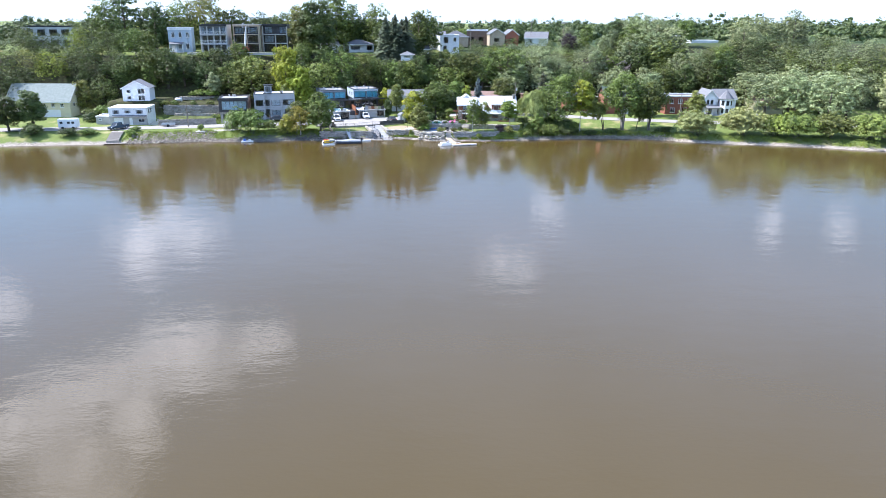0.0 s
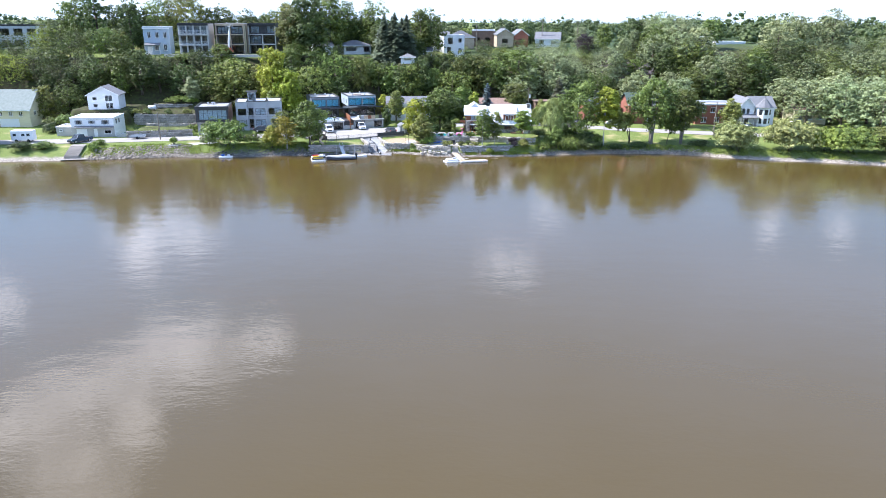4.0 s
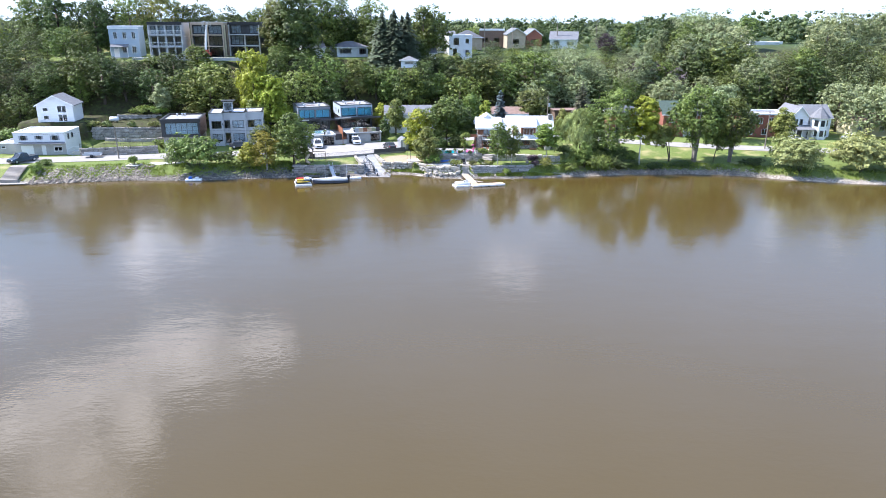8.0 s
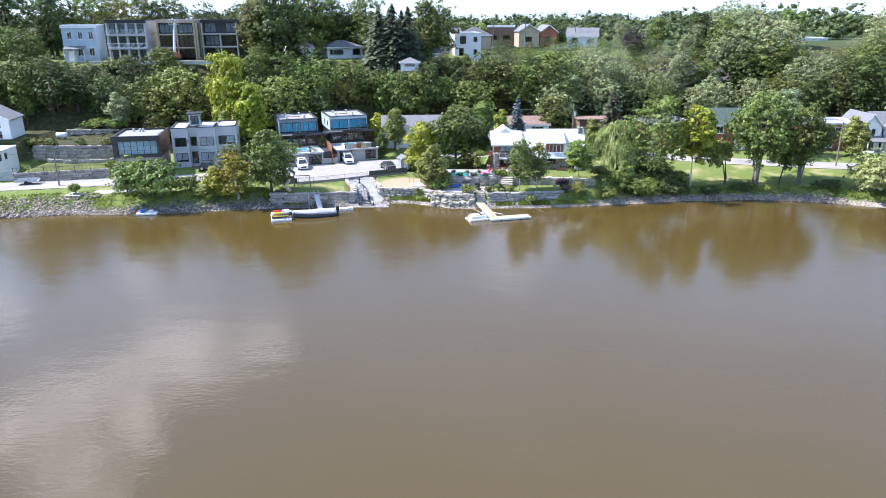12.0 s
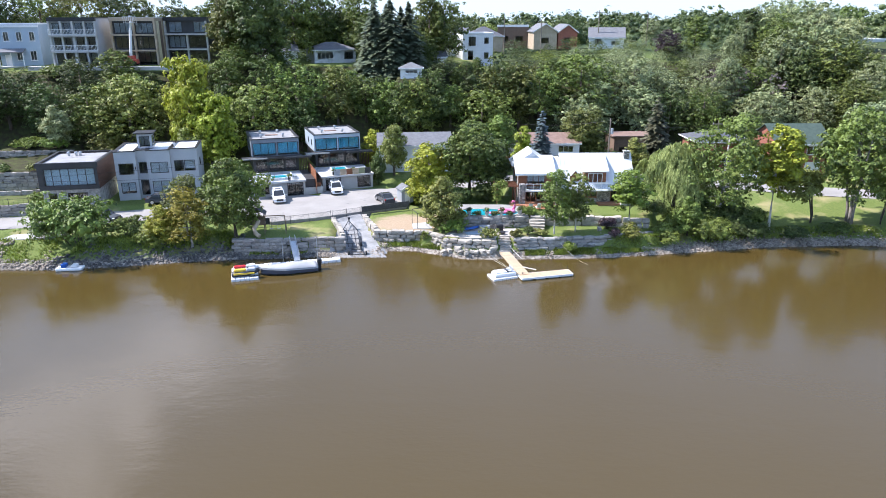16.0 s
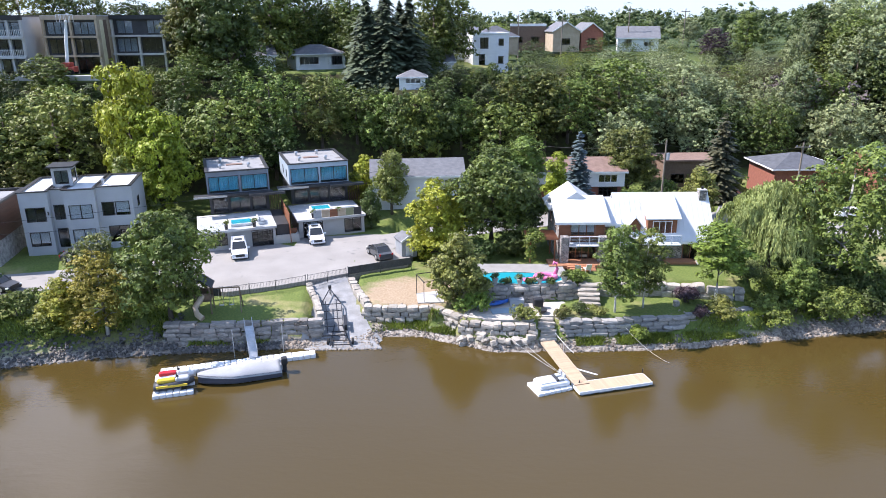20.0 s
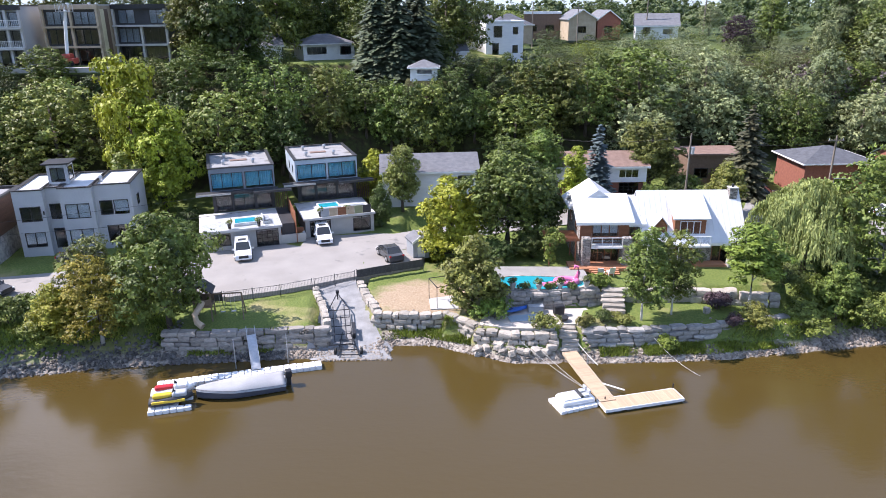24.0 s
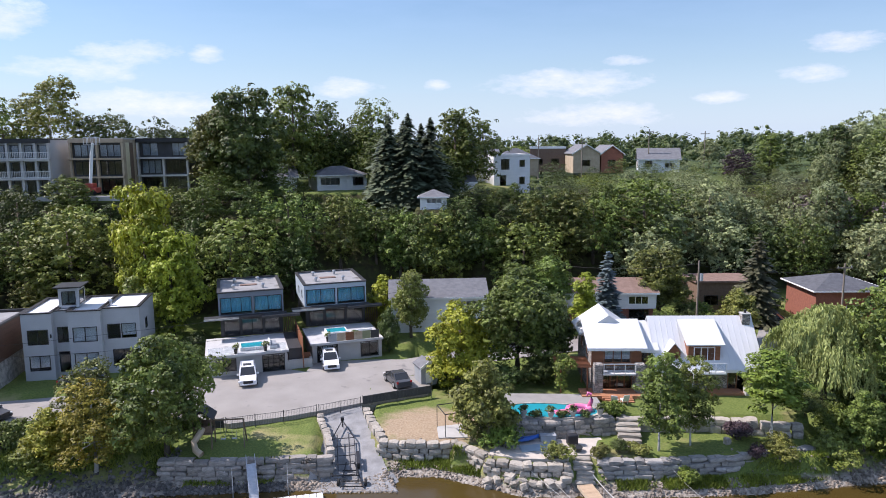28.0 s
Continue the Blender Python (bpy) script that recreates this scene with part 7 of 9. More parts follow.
part("sheet", rounded(-1.3, 1.3, -0.6, 0.6, 0, 0.05, 0.02), surf("grey_blue_sheet", (0.26, 0.33, 0.38), (0.34, 0.42, 0.47), 1, 0.6, 0.3), tp)
tree("bush_round", 16.2, 185.4, 1.3, "purple", 1.15, label="very dark shrub on a lower lawn", name="shrub", category="shrub")
ob = tagged(new("boulder", STONES["pale"][2]), "grey stone beside a dark shrub", "boulder")
ob.matrix_world = pose(15.0, 184.6, 2.3, 0, 0, 20) @ Matrix.Diagonal((0.5, 0.45, 0.6, 1))

# ---- dock with a small white boat ----
DECK = surf("dock_boards", (0.40, 0.28, 0.18), (0.52, 0.385, 0.26), 1.0, 0.8, 0.3, fine=14, stretch=(4, 0.6, 1), vary=0.10)
plank = Mesh().box(0, 1, 0, 1, 0, 1).data("plank", DECK)
dk = thing("dock", "L-shaped floating timber dock with white edging", "dock", pose(3.7, 172.35, 0))
def planks(m, length, width, z, n):
    for i in range(n):
        ob = part("plank", plank, None, dk)
        ob.matrix_basis = m @ Matrix.Translation((length * i / n, 0, z + SR.normal() * 0.003)) @ Matrix.Diagonal((length / n * 0.95, width, 0.05, 1))
mh = pose(0, 0, 0, 0, 0, 13.6)
planks(mh, 6.1, 1.42, 0.30, 40)
for b in ((-0.06, 6.16, -0.06, 0.0), (-0.06, 6.16, 1.42, 1.48), (-0.06, -0.001, 0.0, 1.42), (6.101, 6.16, 0.0, 1.42)):
    part("edging", Mesh().box(*b, 0.12, 0.34), WHITE, dk).matrix_basis = mh
for i in range(4):
    part("float", rounded(0.1 + i * 1.55, 1.3 + i * 1.55, 0.05, 1.37, -0.25, 0.28, 0.06), PAINT["grey"], dk).matrix_basis = mh
v0_, v1_ = Vector((0.35, 1.1, 0.36)), Vector((-1.25, 7.95, 0.72))
ang = math.degrees(math.atan2(v1_.y - v0_.y, v1_.x - v0_.x))
mg = pose(*v0_, 0, -math.degrees(math.asin((v1_.z - v0_.z) / (v1_ - v0_).length)), ang)
planks(mg @ Matrix.Translation((0, -0.55, 0)), (v1_ - v0_).length, 1.1, 0.0, 44)
for s in (-0.62, 0.56):
    part("edging", Mesh().box(0, (v1_ - v0_).length, s, s + 0.06, -0.12, 0.07), PAINT["tan"], dk).matrix_basis = mg
part("brace", Mesh().beam((1.9, 2.5, 0.42), (0.2, 3.6, 0.46), 0.12, 0.05), WHITE, dk)
part("post", Mesh().cyl(-0.2, 6.0, -0.5, 1.5, 0.035, 8), STEEL, dk)
for x_, y_, z0_, z1_ in ((5.6, 2.85, 0.35, 0.75), (0.2, 1.3, 0.35, 0.6)):
    part("cleat", Mesh().cyl(x_, y_, z0_, z1_, 0.05, 8), BLACK, dk)
VINYL = surf("white_gelcoat", (0.70, 0.71, 0.72), (0.80, 0.80, 0.80), 1.2, 0.3, 0.03)
fp = thing("floating_platform", "white floating platform tied to a dock", "float", pose(1.6, 173.7, 0, 0, 0, 20))
for i in range(6):
    for j in range(4):
        part("float_cube", rounded(-1.5 + i * 0.5, -1.02 + i * 0.5, -1.0 + j * 0.5, -0.52 + j * 0.5, -0.15, 0.24, 0.06), VINYL, fp)
bt = thing("pedal_boat", "small white pedal boat on a floating platform", "boat", pose(1.75, 173.75, 0.25, 0, 0, 17))
part("hull", rounded(-1.3, 1.3, -0.7, 0.7, 0, 0.42, 0.16, 3), VINYL, bt)
part("deck", rounded(-1.15, 0.2, -0.55, 0.55, 0.40, 0.52, 0.05), VINYL, bt)
for s in (-0.3, 0.3):
    part("seat", rounded(0.45, 0.85, s - 0.22, s + 0.22, 0.42, 0.62, 0.06), PAINT["grey_light"], bt)
    part("backrest", rounded(0.82, 0.95, s - 0.22, s + 0.22, 0.62, 0.95, 0.04), PAINT["grey_light"], bt)
part("cover", rounded(0.2, 0.42, -0.5, 0.5, 0.42, 0.6, 0.04), PAINT["charcoal"], bt)
ROPE = surf("white_rope", (0.55, 0.54, 0.50), (0.68, 0.67, 0.62), 6, 0.9, 0.2)
def rope(a, b, sag=0.35, r=0.012):
    pts = [tuple(Vector(a).lerp(Vector(b), u) - Vector((0, 0, sag * 4 * u * (1 - u)))) for u in np.linspace(0, 1, 13)]
    o = thing("rope", "white mooring rope between shore and float", "rope", None, "mooring ropes")
    part("strand", Mesh().tube(pts, [r] * 13, 6), ROPE, o)
rope((-2.6, 182.6, 1.95), (2.9, 174.9, 0.4))
rope((-0.4, 181.4, 1.2), (3.0, 174.8, 0.4), 0.25)
rope((9.0, 182.0, 2.1), (12.2, 177.4, 0.05), 0.5)
rope((3.2, 180.8, 1.3), (4.4, 178.4, 0.55), 0.1, 0.03)

# ---- floating dock of white cubes, covered boat, water scooters ----
fd = thing("floating_dock", "chain of white plastic dock floats", "dock", pose(-29.6, 176.0, 0, 0, 0, 14.5))
cube = rounded(0.01, 0.49, 0.01, 0.49, -0.18, 0.34, 0.07).data("float_cube", VINYL)
for i in range(25):
    for j in range(2):
        ob = part("float_cube", cube, None, fd)
        ob.location = (i * 0.5, j * 0.5, SR.normal() * 0.012)
for i in range(6):
    for j in range(7):
        if 1 <= j <= 5 and i > 3 and j not in (3,):
            continue
        ob = part("float_cube", cube, None, fd)
        ob.location = (i * 0.5 - 0.2, -3.5 + j * 0.5, -0.05 + SR.normal() * 0.01)
for i, (px_, py_) in enumerate(((5.8, 2.0), (9.9, 1.9))):
    p_ = thing("mooring_post", "thin galvanised mooring post", "post", pose(-29.6, 176.0, 0, 0, 0, 14.5) @ pose(px_, py_, -1.0))
    part("pole", Mesh().cyl(0, 0, 0, 3.6, 0.04, 8), STEEL, p_)


def loft(secs, close=True):
    M_ = Mesh()
    k = len(secs[0])
    for s in secs:
        M_.v += [tuple(p) for p in s]
    for i in range(len(secs) - 1):
        for j in range(k - 1):
            M_.f.append((i * k + j, i * k + j + 1, (i + 1) * k + j + 1, (i + 1) * k + j))
    if close:
        M_.f += [tuple(range(k))[::-1], tuple((len(secs) - 1) * k + j for j in range(k))]
    return M_


HULL = surf("navy_grey_hull", (0.055, 0.062, 0.085), (0.085, 0.092, 0.12), 0.8, 0.3, 0.03)
CANVAS = surf("pale_grey_canvas", (0.29, 0.295, 0.305), (0.38, 0.385, 0.395), 0.9, 0.85, 0.3)
mb = thing("motor_boat", "dark-hulled motor boat under a pale grey cover", "boat", pose(-26.1, 174.8, 0, 0, 0, 17.5) @ Matrix.Diagonal((0.88, 0.95, 0.95, 1)))
hull, cover = [], []
for u in np.linspace(0, 1, 24):
    w_ = 1.12 * min(1, (0.02 + u * 2.3) ** 0.6) * (1 - 0.08 * max(0, u - 0.7))
    keel, sheer = -0.35 + 0.55 * (1 - u) ** 5, 0.68 + 0.30 * (1 - u) ** 1.6
    hull.append([(u * 7.3, -w_, sheer), (u * 7.3, -w_ * 0.93, 0.1 + 0.2 * (1 - u) ** 3), (u * 7.3, -w_ * 0.3, keel), (u * 7.3, w_ * 0.3, keel), (u * 7.3, w_ * 0.93, 0.1 + 0.2 * (1 - u) ** 3), (u * 7.3, w_, sheer)])
    peak = sheer + 0.06 + 0.30 * math.exp(-((u - 0.66) / 0.2) ** 2) + 0.12 * min(1, u * 3) * (u < 0.98)
    cover.append([(u * 7.3, -w_ * 1.02, sheer - 0.14), (u * 7.3, -w_ * 0.98, sheer + 0.05), (u * 7.3, -w_ * 0.45, sheer + (peak - sheer) * 0.72), (u * 7.3, 0, peak), (u * 7.3, w_ * 0.45, sheer + (peak - sheer) * 0.72), (u * 7.3, w_ * 0.98, sheer + 0.05), (u * 7.3, w_ * 1.02, sheer - 0.14)])
part("hull", loft(hull), HULL, mb, smooth=False)
part("cover", loft(cover), CANVAS, mb, "pale grey canvas cover", smooth=True)
part("rub_rail", Mesh().tube([(s[0][0], s[0][1] * 1.03, s[0][2] - 0.16) for s in hull], [0.022] * 24, 6), PAINT["grey"], mb)
ob_ = part("outboard", rounded(7.35, 7.95, -0.3, 0.3, 0.75, 1.35, 0.12, 2), BLACK, mb, "black outboard engine")
part("leg", Mesh().hexa([(7.45, -0.12, -0.4), (7.75, -0.12, -0.4), (7.75, 0.12, -0.4), (7.45, 0.12, -0.4), (7.4, -0.16, 0.76), (7.85, -0.16, 0.76), (7.85, 0.16, 0.76), (7.4, 0.16, 0.76)]), BLACK, ob_)
part("bracket", Mesh().box(7.25, 7.45, -0.2, 0.2, 0.3, 0.8), STEEL, ob_)
RED = surf("red_gelcoat", (0.42, 0.02, 0.035), (0.52, 0.04, 0.05), 1, 0.3, 0.02)
YELLOW = surf("yellow_gelcoat", (0.62, 0.42, 0.03), (0.72, 0.52, 0.06), 1, 0.3, 0.02)
for i, (dy, c1, c2) in enumerate(((-1.55, RED, VINYL), (-2.75, YELLOW, PAINT["grey_light"]))):
    js = thing("water_scooter", ("red and white" if i == 0 else "yellow and grey") + " water scooter parked on dock floats", "water scooter", pose(-29.6, 176.0, 0.3, 0, 0, 14.5) @ pose(0.0, dy + 0.2, 0, 0, 0, 180) @ pose(-2.9, 0, 0))
    hs_ = []
    for u in np.linspace(0, 1, 9):
        w_ = 0.55 * min(1, (0.03 + u * 2.6) ** 0.6)
        hs_.append([(u * 3.0, -w_, 0.42 + 0.2 * (1 - u)), (u * 3.0, -w_ * 0.9, 0.12 + 0.25 * (1 - u) ** 3), (u * 3.0, 0, 0.02 + 0.3 * (1 - u) ** 3), (u * 3.0, w_ * 0.9, 0.12 + 0.25 * (1 - u) ** 3), (u * 3.0, w_, 0.42 + 0.2 * (1 - u)), (u * 3.0, 0, 0.55 + 0.25 * (1 - u))])
    part("hull", loft([s + s[:1] for s in hs_]), PAINT["charcoal"] if i else VINYL, js, smooth=True)
    part("hood", rounded(0.35, 1.4, -0.34, 0.34, 0.5, 0.92, 0.17, 3), c2, js)
    part("side_panel", rounded(0.5, 2.8, -0.58, -0.44, 0.3, 0.5, 0.05), c1, js)
    part("side_panel", rounded(0.5, 2.8, 0.44, 0.58, 0.3, 0.5, 0.05), c1, js)
    part("seat", rounded(1.38, 2.75, -0.24, 0.24, 0.5, 0.86, 0.16, 3), c1, js)
    part("handlebar", Mesh().beam((1.3, -0.4, 1.05), (1.3, 0.4, 1.05), 0.05).beam((1.15, 0, 0.85), (1.3, 0, 1.05), 0.12), BLACK, js)
# gangway from the wall to the floats
gw = thing("gangway", "aluminium gangway with side rails down to a float", "gangway", None)
a_, b_ = Vector((-23.7, 181.6, 1.9)), Vector((-22.6, 178.5, 0.42))
d_ = (b_ - a_).normalized()
n_ = d_.cross(Vector((0, 0, 1))).normalized()
part("tread", Mesh().beam(a_, b_, 0.62, 0.06), STEEL, gw)
for s in (-0.33, 0.33):
    part("rail", Mesh().beam(a_ + n_ * s + Vector((0, 0, 0.8)), b_ + n_ * s + Vector((0, 0, 0.7)), 0.04).beam(a_ + n_ * s, b_ + n_ * s, 0.06, 0.12), STEEL, gw)
    for k in range(5):
        q = a_.lerp(b_, k / 4) + n_ * s
        part("upright", Mesh().beam(q, q + Vector((0, 0, 0.76)), 0.035), STEEL, gw)

# ---- fence, gate and forecourt things ----
def fence(label, line, h=1.15, gap=0.14, z=None, group="", rails=2, posts=2.3, mat=BLACK):
    f_ = thing("fence", label, "fence", pose(*line[0], 0), group)
    picket = Mesh().box(-0.008, 0.008, -0.008, 0.008, 0.1, h - 0.03).data("picket", mat)
    post_ = Mesh().box(-0.028, 0.028, -0.028, 0.028, -0.3, h + 0.06).data("post", mat)
    for (ax, ay), (bx, by) in zip(line, line[1:]):
        L = math.hypot(bx - ax, by - ay)
        za, zb = (land1(ax, ay), land1(bx, by)) if z is None else (z, z)
        o = Vector((*line[0], 0))
        for k in range(rails):
            hh = h - 0.06 - k * (h - 0.2) / max(1, rails - 1)
            part("rail", Mesh().beam(Vector((ax, ay, za + hh)) - o, Vector((bx, by, zb + hh)) - o, 0.03), mat, f_)
        for nm, me_, st_ in (("post", post_, posts), ("picket", picket, gap)):
            n = max(1, int(L / st_))
            for i in range(n + (nm == "post")):
                u = i / n
                part(nm, me_, None, f_).location = (ax + (bx - ax) * u - line[0][0], ay + (by - ay) * u - line[0][1], za + (zb - za) * u)
    return f_


FENCEMETAL = surf("worn_fence_metal", (0.075, 0.075, 0.078), (0.12, 0.12, 0.122), 2.0, 0.5, 0.05)
fence("black metal picket fence along a lawn", [(-27.6, 187.7), (-22.9, 189.3), (-20.2, 190.7)], z=2.1, mat=FENCEMETAL)
fence("black metal gate across a boat ramp", [(-20.0, 190.8), (-18.2, 191.8), (-16.4, 192.7)], 1.1, z=2.12, mat=FENCEMETAL)
fc = fence("black metal fence with dark sheets added for the shadow strip along it", [(-16.2, 192.8), (-13, 194.3), (-9.8, 195.7)], z=2.15, mat=FENCEMETAL)
# serves a real screen by the playground and a shadow strip on this fence
SCREENSHADE = surf("dark_screen_and_shadow", (0.05, 0.05, 0.055), (0.09, 0.09, 0.095), 1.5, 0.8, 0.2)
# dark sheets added here in place of the shadow along the fence
for a, b in (((-16.2, 192.8), (-13, 194.3)), ((-13, 194.3), (-9.8, 195.7))):
    part("screen", Mesh().beam((a[0] + 16.2, a[1] - 192.76, 2.85), (b[0] + 16.2, b[1] - 192.76, 2.85), 0.015, 0.8), SCREENSHADE, fc)
f2_ = fence("black fence with a dark screen beside a playground", [(-31.5, 186.9), (-27.8, 187.65)], z=2.1)
part("screen", Mesh().beam((0, 0.04, 2.75), (3.7, 0.79, 2.75), 0.015, 0.85), SCREENSHADE, f2_)

SILVER = surf("dark_car_paint", (0.055, 0.058, 0.064), (0.075, 0.078, 0.084), 1, 0.22, 0.0)
CARWHITE = surf("white_car_paint", (0.74, 0.75, 0.76), (0.80, 0.81, 0.82), 1, 0.2, 0.0)
BLUECAR = surf("blue_car_paint", (0.035, 0.055, 0.085), (0.05, 0.075, 0.11), 1, 0.25, 0.0, metal=0.4)
RUBBER = surf("tyre_rubber", (0.018, 0.018, 0.018), (0.032, 0.032, 0.032), 3, 0.9, 0.1)
CARGLASS = glassy("car_glass", (0.05, 0.055, 0.06), clear=0.3)
LAMPGLASS = surf("lamp_glass", (0.70, 0.72, 0.74), (0.80, 0.81, 0.82), 2, 0.1, 0.0)
TAIL = surf("tail_lamp", (0.40, 0.02, 0.02), (0.50, 0.03, 0.03), 2, 0.2, 0.0)


def car(label, x, y, z, rz, paint, l=4.9, w=1.92, h=1.75, kind="suv", category="car", name="car"):
    """A car whose front points to -y before it is turned by rz."""
    c = thing(name, label, category, pose(x, y, z, 0, 0, rz))
    hl, hw, belt = l / 2, w / 2, h * 0.56
    prof = {"suv": [(-hl, 0.42, 0.86), (-hl + 0.12, 0.72, 0.92), (-hl + 1.25, 0.98 * h / 1.75, 0.97), (hl - 0.15, 1.02 * h / 1.75, 0.97), (hl, 0.85, 0.93), (hl, 0.40, 0.90)],
            "sedan": [(-hl, 0.35, 0.86), (-hl + 0.12, 0.62, 0.92), (-hl + 1.4, 0.84, 0.97), (hl - 0.5, 0.92, 0.96), (hl - 0.05, 0.84, 0.90), (hl, 0.40, 0.88)],
            "pickup": [(-hl, 0.45, 0.86), (-hl + 0.12, 0.80, 0.92), (-hl + 1.3, 1.04, 0.97), (hl - 0.1, 1.04, 0.97), (hl, 1.0, 0.95), (hl, 0.45, 0.90)]}[kind]
    secs = [[(-hw * k, yy, 0.32), (-hw * k * 1.0, yy, zz * 0.62), (-hw * k * 0.94, yy, zz), (hw * k * 0.94, yy, zz), (hw * k, yy, zz * 0.62), (hw * k, yy, 0.32)] for yy, zz, k in prof]
    part("body", loft([s + s[:1] for s in secs]), paint, c)
    ya, yb, yc, yd = {"suv": (-hl + 1.25, -hl + 2.0, hl - 0.55, hl - 0.1), "sedan": (-hl + 1.15, -hl + 1.95, hl - 1.25, hl - 0.4), "pickup": (-hl + 1.3, -hl + 2.0, -hl + 3.3, -hl + 3.55)}[kind]
    zb = prof[2][1] - 0.02
    cab = [[(-hw * 0.90, yy, zb), (-hw * 0.74, yt, h), (hw * 0.74, yt, h), (hw * 0.90, yy, zb)] for yy, yt in ((ya, yb), (yd, yc))]
    part("roof", Mesh().hexa([(-hw * 0.76, yb - 0.02, h - 0.05), (hw * 0.76, yb - 0.02, h - 0.05), (hw * 0.76, yc + 0.02, h - 0.05), (-hw * 0.76, yc + 0.02, h - 0.05), (-hw * 0.70, yb + 0.1, h + 0.01), (hw * 0.70, yb + 0.1, h + 0.01), (hw * 0.70, yc - 0.1, h + 0.01), (-hw * 0.70, yc - 0.1, h + 0.01)]), paint, c)
    part("cabin", Mesh().hexa([(-hw * 0.89, ya + 0.03, zb), (hw * 0.89, ya + 0.03, zb), (hw * 0.89, yd - 0.03, zb), (-hw * 0.89, yd - 0.03, zb), (-hw * 0.735, yb, h - 0.055), (hw * 0.735, yb, h - 0.055), (hw * 0.735, yc, h - 0.055), (-hw * 0.735, yc, h - 0.055)]), CARGLASS, c, "dark glazed cabin")
    for sx in (-1, 1):
        for ya_, yt_ in ((ya, yb), ((ya + yd) / 2 + 0.05, (yb + yc) / 2), (yd, yc)):
            part("pillar", Mesh().beam((sx * hw * 0.885, ya_, zb - 0.02), (sx * hw * 0.74, yt_, h - 0.03), 0.09, 0.07), paint, c)
        part("mirror", rounded(sx * hw - (0.06 if sx > 0 else 0.2), sx * hw + (0.2 if sx > 0 else 0.06), ya + 0.3, ya + 0.42, zb - 0.02, zb + 0.16, 0.03), paint, c)
        part("headlight", rounded(sx * hw * 0.86 - 0.2, sx * hw * 0.86 + 0.02, -hl - 0.02, -hl + 0.25, 0.62 * h / 1.75, 0.76 * h / 1.75, 0.03), LAMPGLASS, c)
        part("tail_light", Mesh().box(sx * hw * 0.82 - 0.09, sx * hw * 0.82 + 0.09, hl - 0.06, hl + 0.012, 0.7, 0.92), TAIL, c)
        for yw in (-hl + 0.92, hl - 0.95):
            wheel = part("wheel", Mesh().tube([(sx * (hw - 0.22), yw, 0.36), (sx * (hw + 0.005), yw, 0.36)], [0.36, 0.36], 16), RUBBER, c)
            part("rim", Mesh().tube([(sx * (hw - 0.05), yw, 0.36), (sx * (hw + 0.012), yw, 0.36)], [0.24, 0.22], 12), STEEL, wheel)
        if kind == "suv":
            part("roof_rail", Mesh().beam((sx * hw * 0.68, yb + 0.3, h + 0.05), (sx * hw * 0.68, yc - 0.2, h + 0.05), 0.04), STEEL, c)
    part("grille", Mesh().box(-0.48, 0.48, -hl - 0.03, -hl + 0.06, 0.45, 0.72), BLACK, c)
    part("bumper", rounded(-hw * 0.86, hw * 0.86, -hl - 0.06, -hl + 0.1, 0.30, 0.44, 0.04), paint if kind == "suv" else BLACK, c)
    if kind == "suv":
        part("sunroof", Mesh().box(-0.42, 0.42, yb + 0.3, yb + 1.05, h + 0.012, h + 0.018), CARGLASS, c)
    if kind == "pickup":
        part("bed", Mesh().box(-hw * 0.8, hw * 0.8, yd + 0.15, hl - 0.15, prof[3][1] + 0.002, prof[3][1] + 0.01), BLACK, c)
    return c


car("white SUV parked before a garage", -29.15, 199.7, 2.44, 17, CARWHITE, 4.7, 1.84, 1.66)
car("white SUV parked before a garage with its nose to the drive", -21.4, 204.7, 2.44, 16, CARWHITE, 4.7, 1.84, 1.66)
car("dark sedan parked by a fence", -13.4, 198.6, 2.44, 205, SILVER, 4.3, 1.75, 1.42, "sedan")
car("dark blue pickup parked on a road verge", -84.3, 183.2, 2.27, -28, BLUECAR, 5.4, 1.95, 1.8, "pickup")
car("dark car parked before a grey house", -45.5, 197.8, 2.62, 100, SILVER, 4.5, 1.8, 1.45, "sedan")
car("dark sedan at the roadside under a tree", -50.6, 190.2, 2.27, 75, SILVER, 4.6, 1.8, 1.42, "sedan")
car("white car parked by a turreted house", 93.0, 207.5, 3.1, 80, CARWHITE, 4.5, 1.8, 1.5, "sedan")
car("dark car in a driveway", 34.8, 219.4, 2.95, 60, SILVER, 4.5, 1.8, 1.45, "sedan")
car("white car half hidden by a tree", 46.0, 209.5, 3.02, 80, CARWHITE, 4.5, 1.8, 1.45, "sedan")
# utility trailer and camper on the left road
tr = thing("utility_trailer", "low grey utility trailer by a stone wall", "trailer", pose(-73.0, 188.2, 2.27, 0, 0, 12))
part("bed", Mesh().box(-1.7, 1.7, -0.8, 0.8, 0.45, 0.55).wall("x", -0.8, 0.05, -1.7, 1.7, 0.552, 0.9).wall("x", 0.75, 0.05, -1.7, 1.7, 0.552, 0.9), PAINT["grey_light"], tr)
part("tongue", Mesh().beam((1.7, 0, 0.5), (2.7, 0, 0.45), 0.08), BLACK, tr)
for s in (-0.85, 0.85):
    part("wheel", Mesh().tube([(0, s - 0.1, 0.33), (0, s + 0.1, 0.33)], [0.33, 0.33], 14), RUBBER, tr)
part("jack", Mesh().cyl(2.5, 0, 0, 0.5, 0.04, 8), STEEL, tr)
cp = thing("camper", "white travel camper with small windows", "camper", pose(-97.2, 183.3, 2.27, 0, 0, 8))
part("body", rounded(-2.4, 2.4, -1.1, 1.1, 0.4, 2.7, 0.18, 2), VINYL, cp)
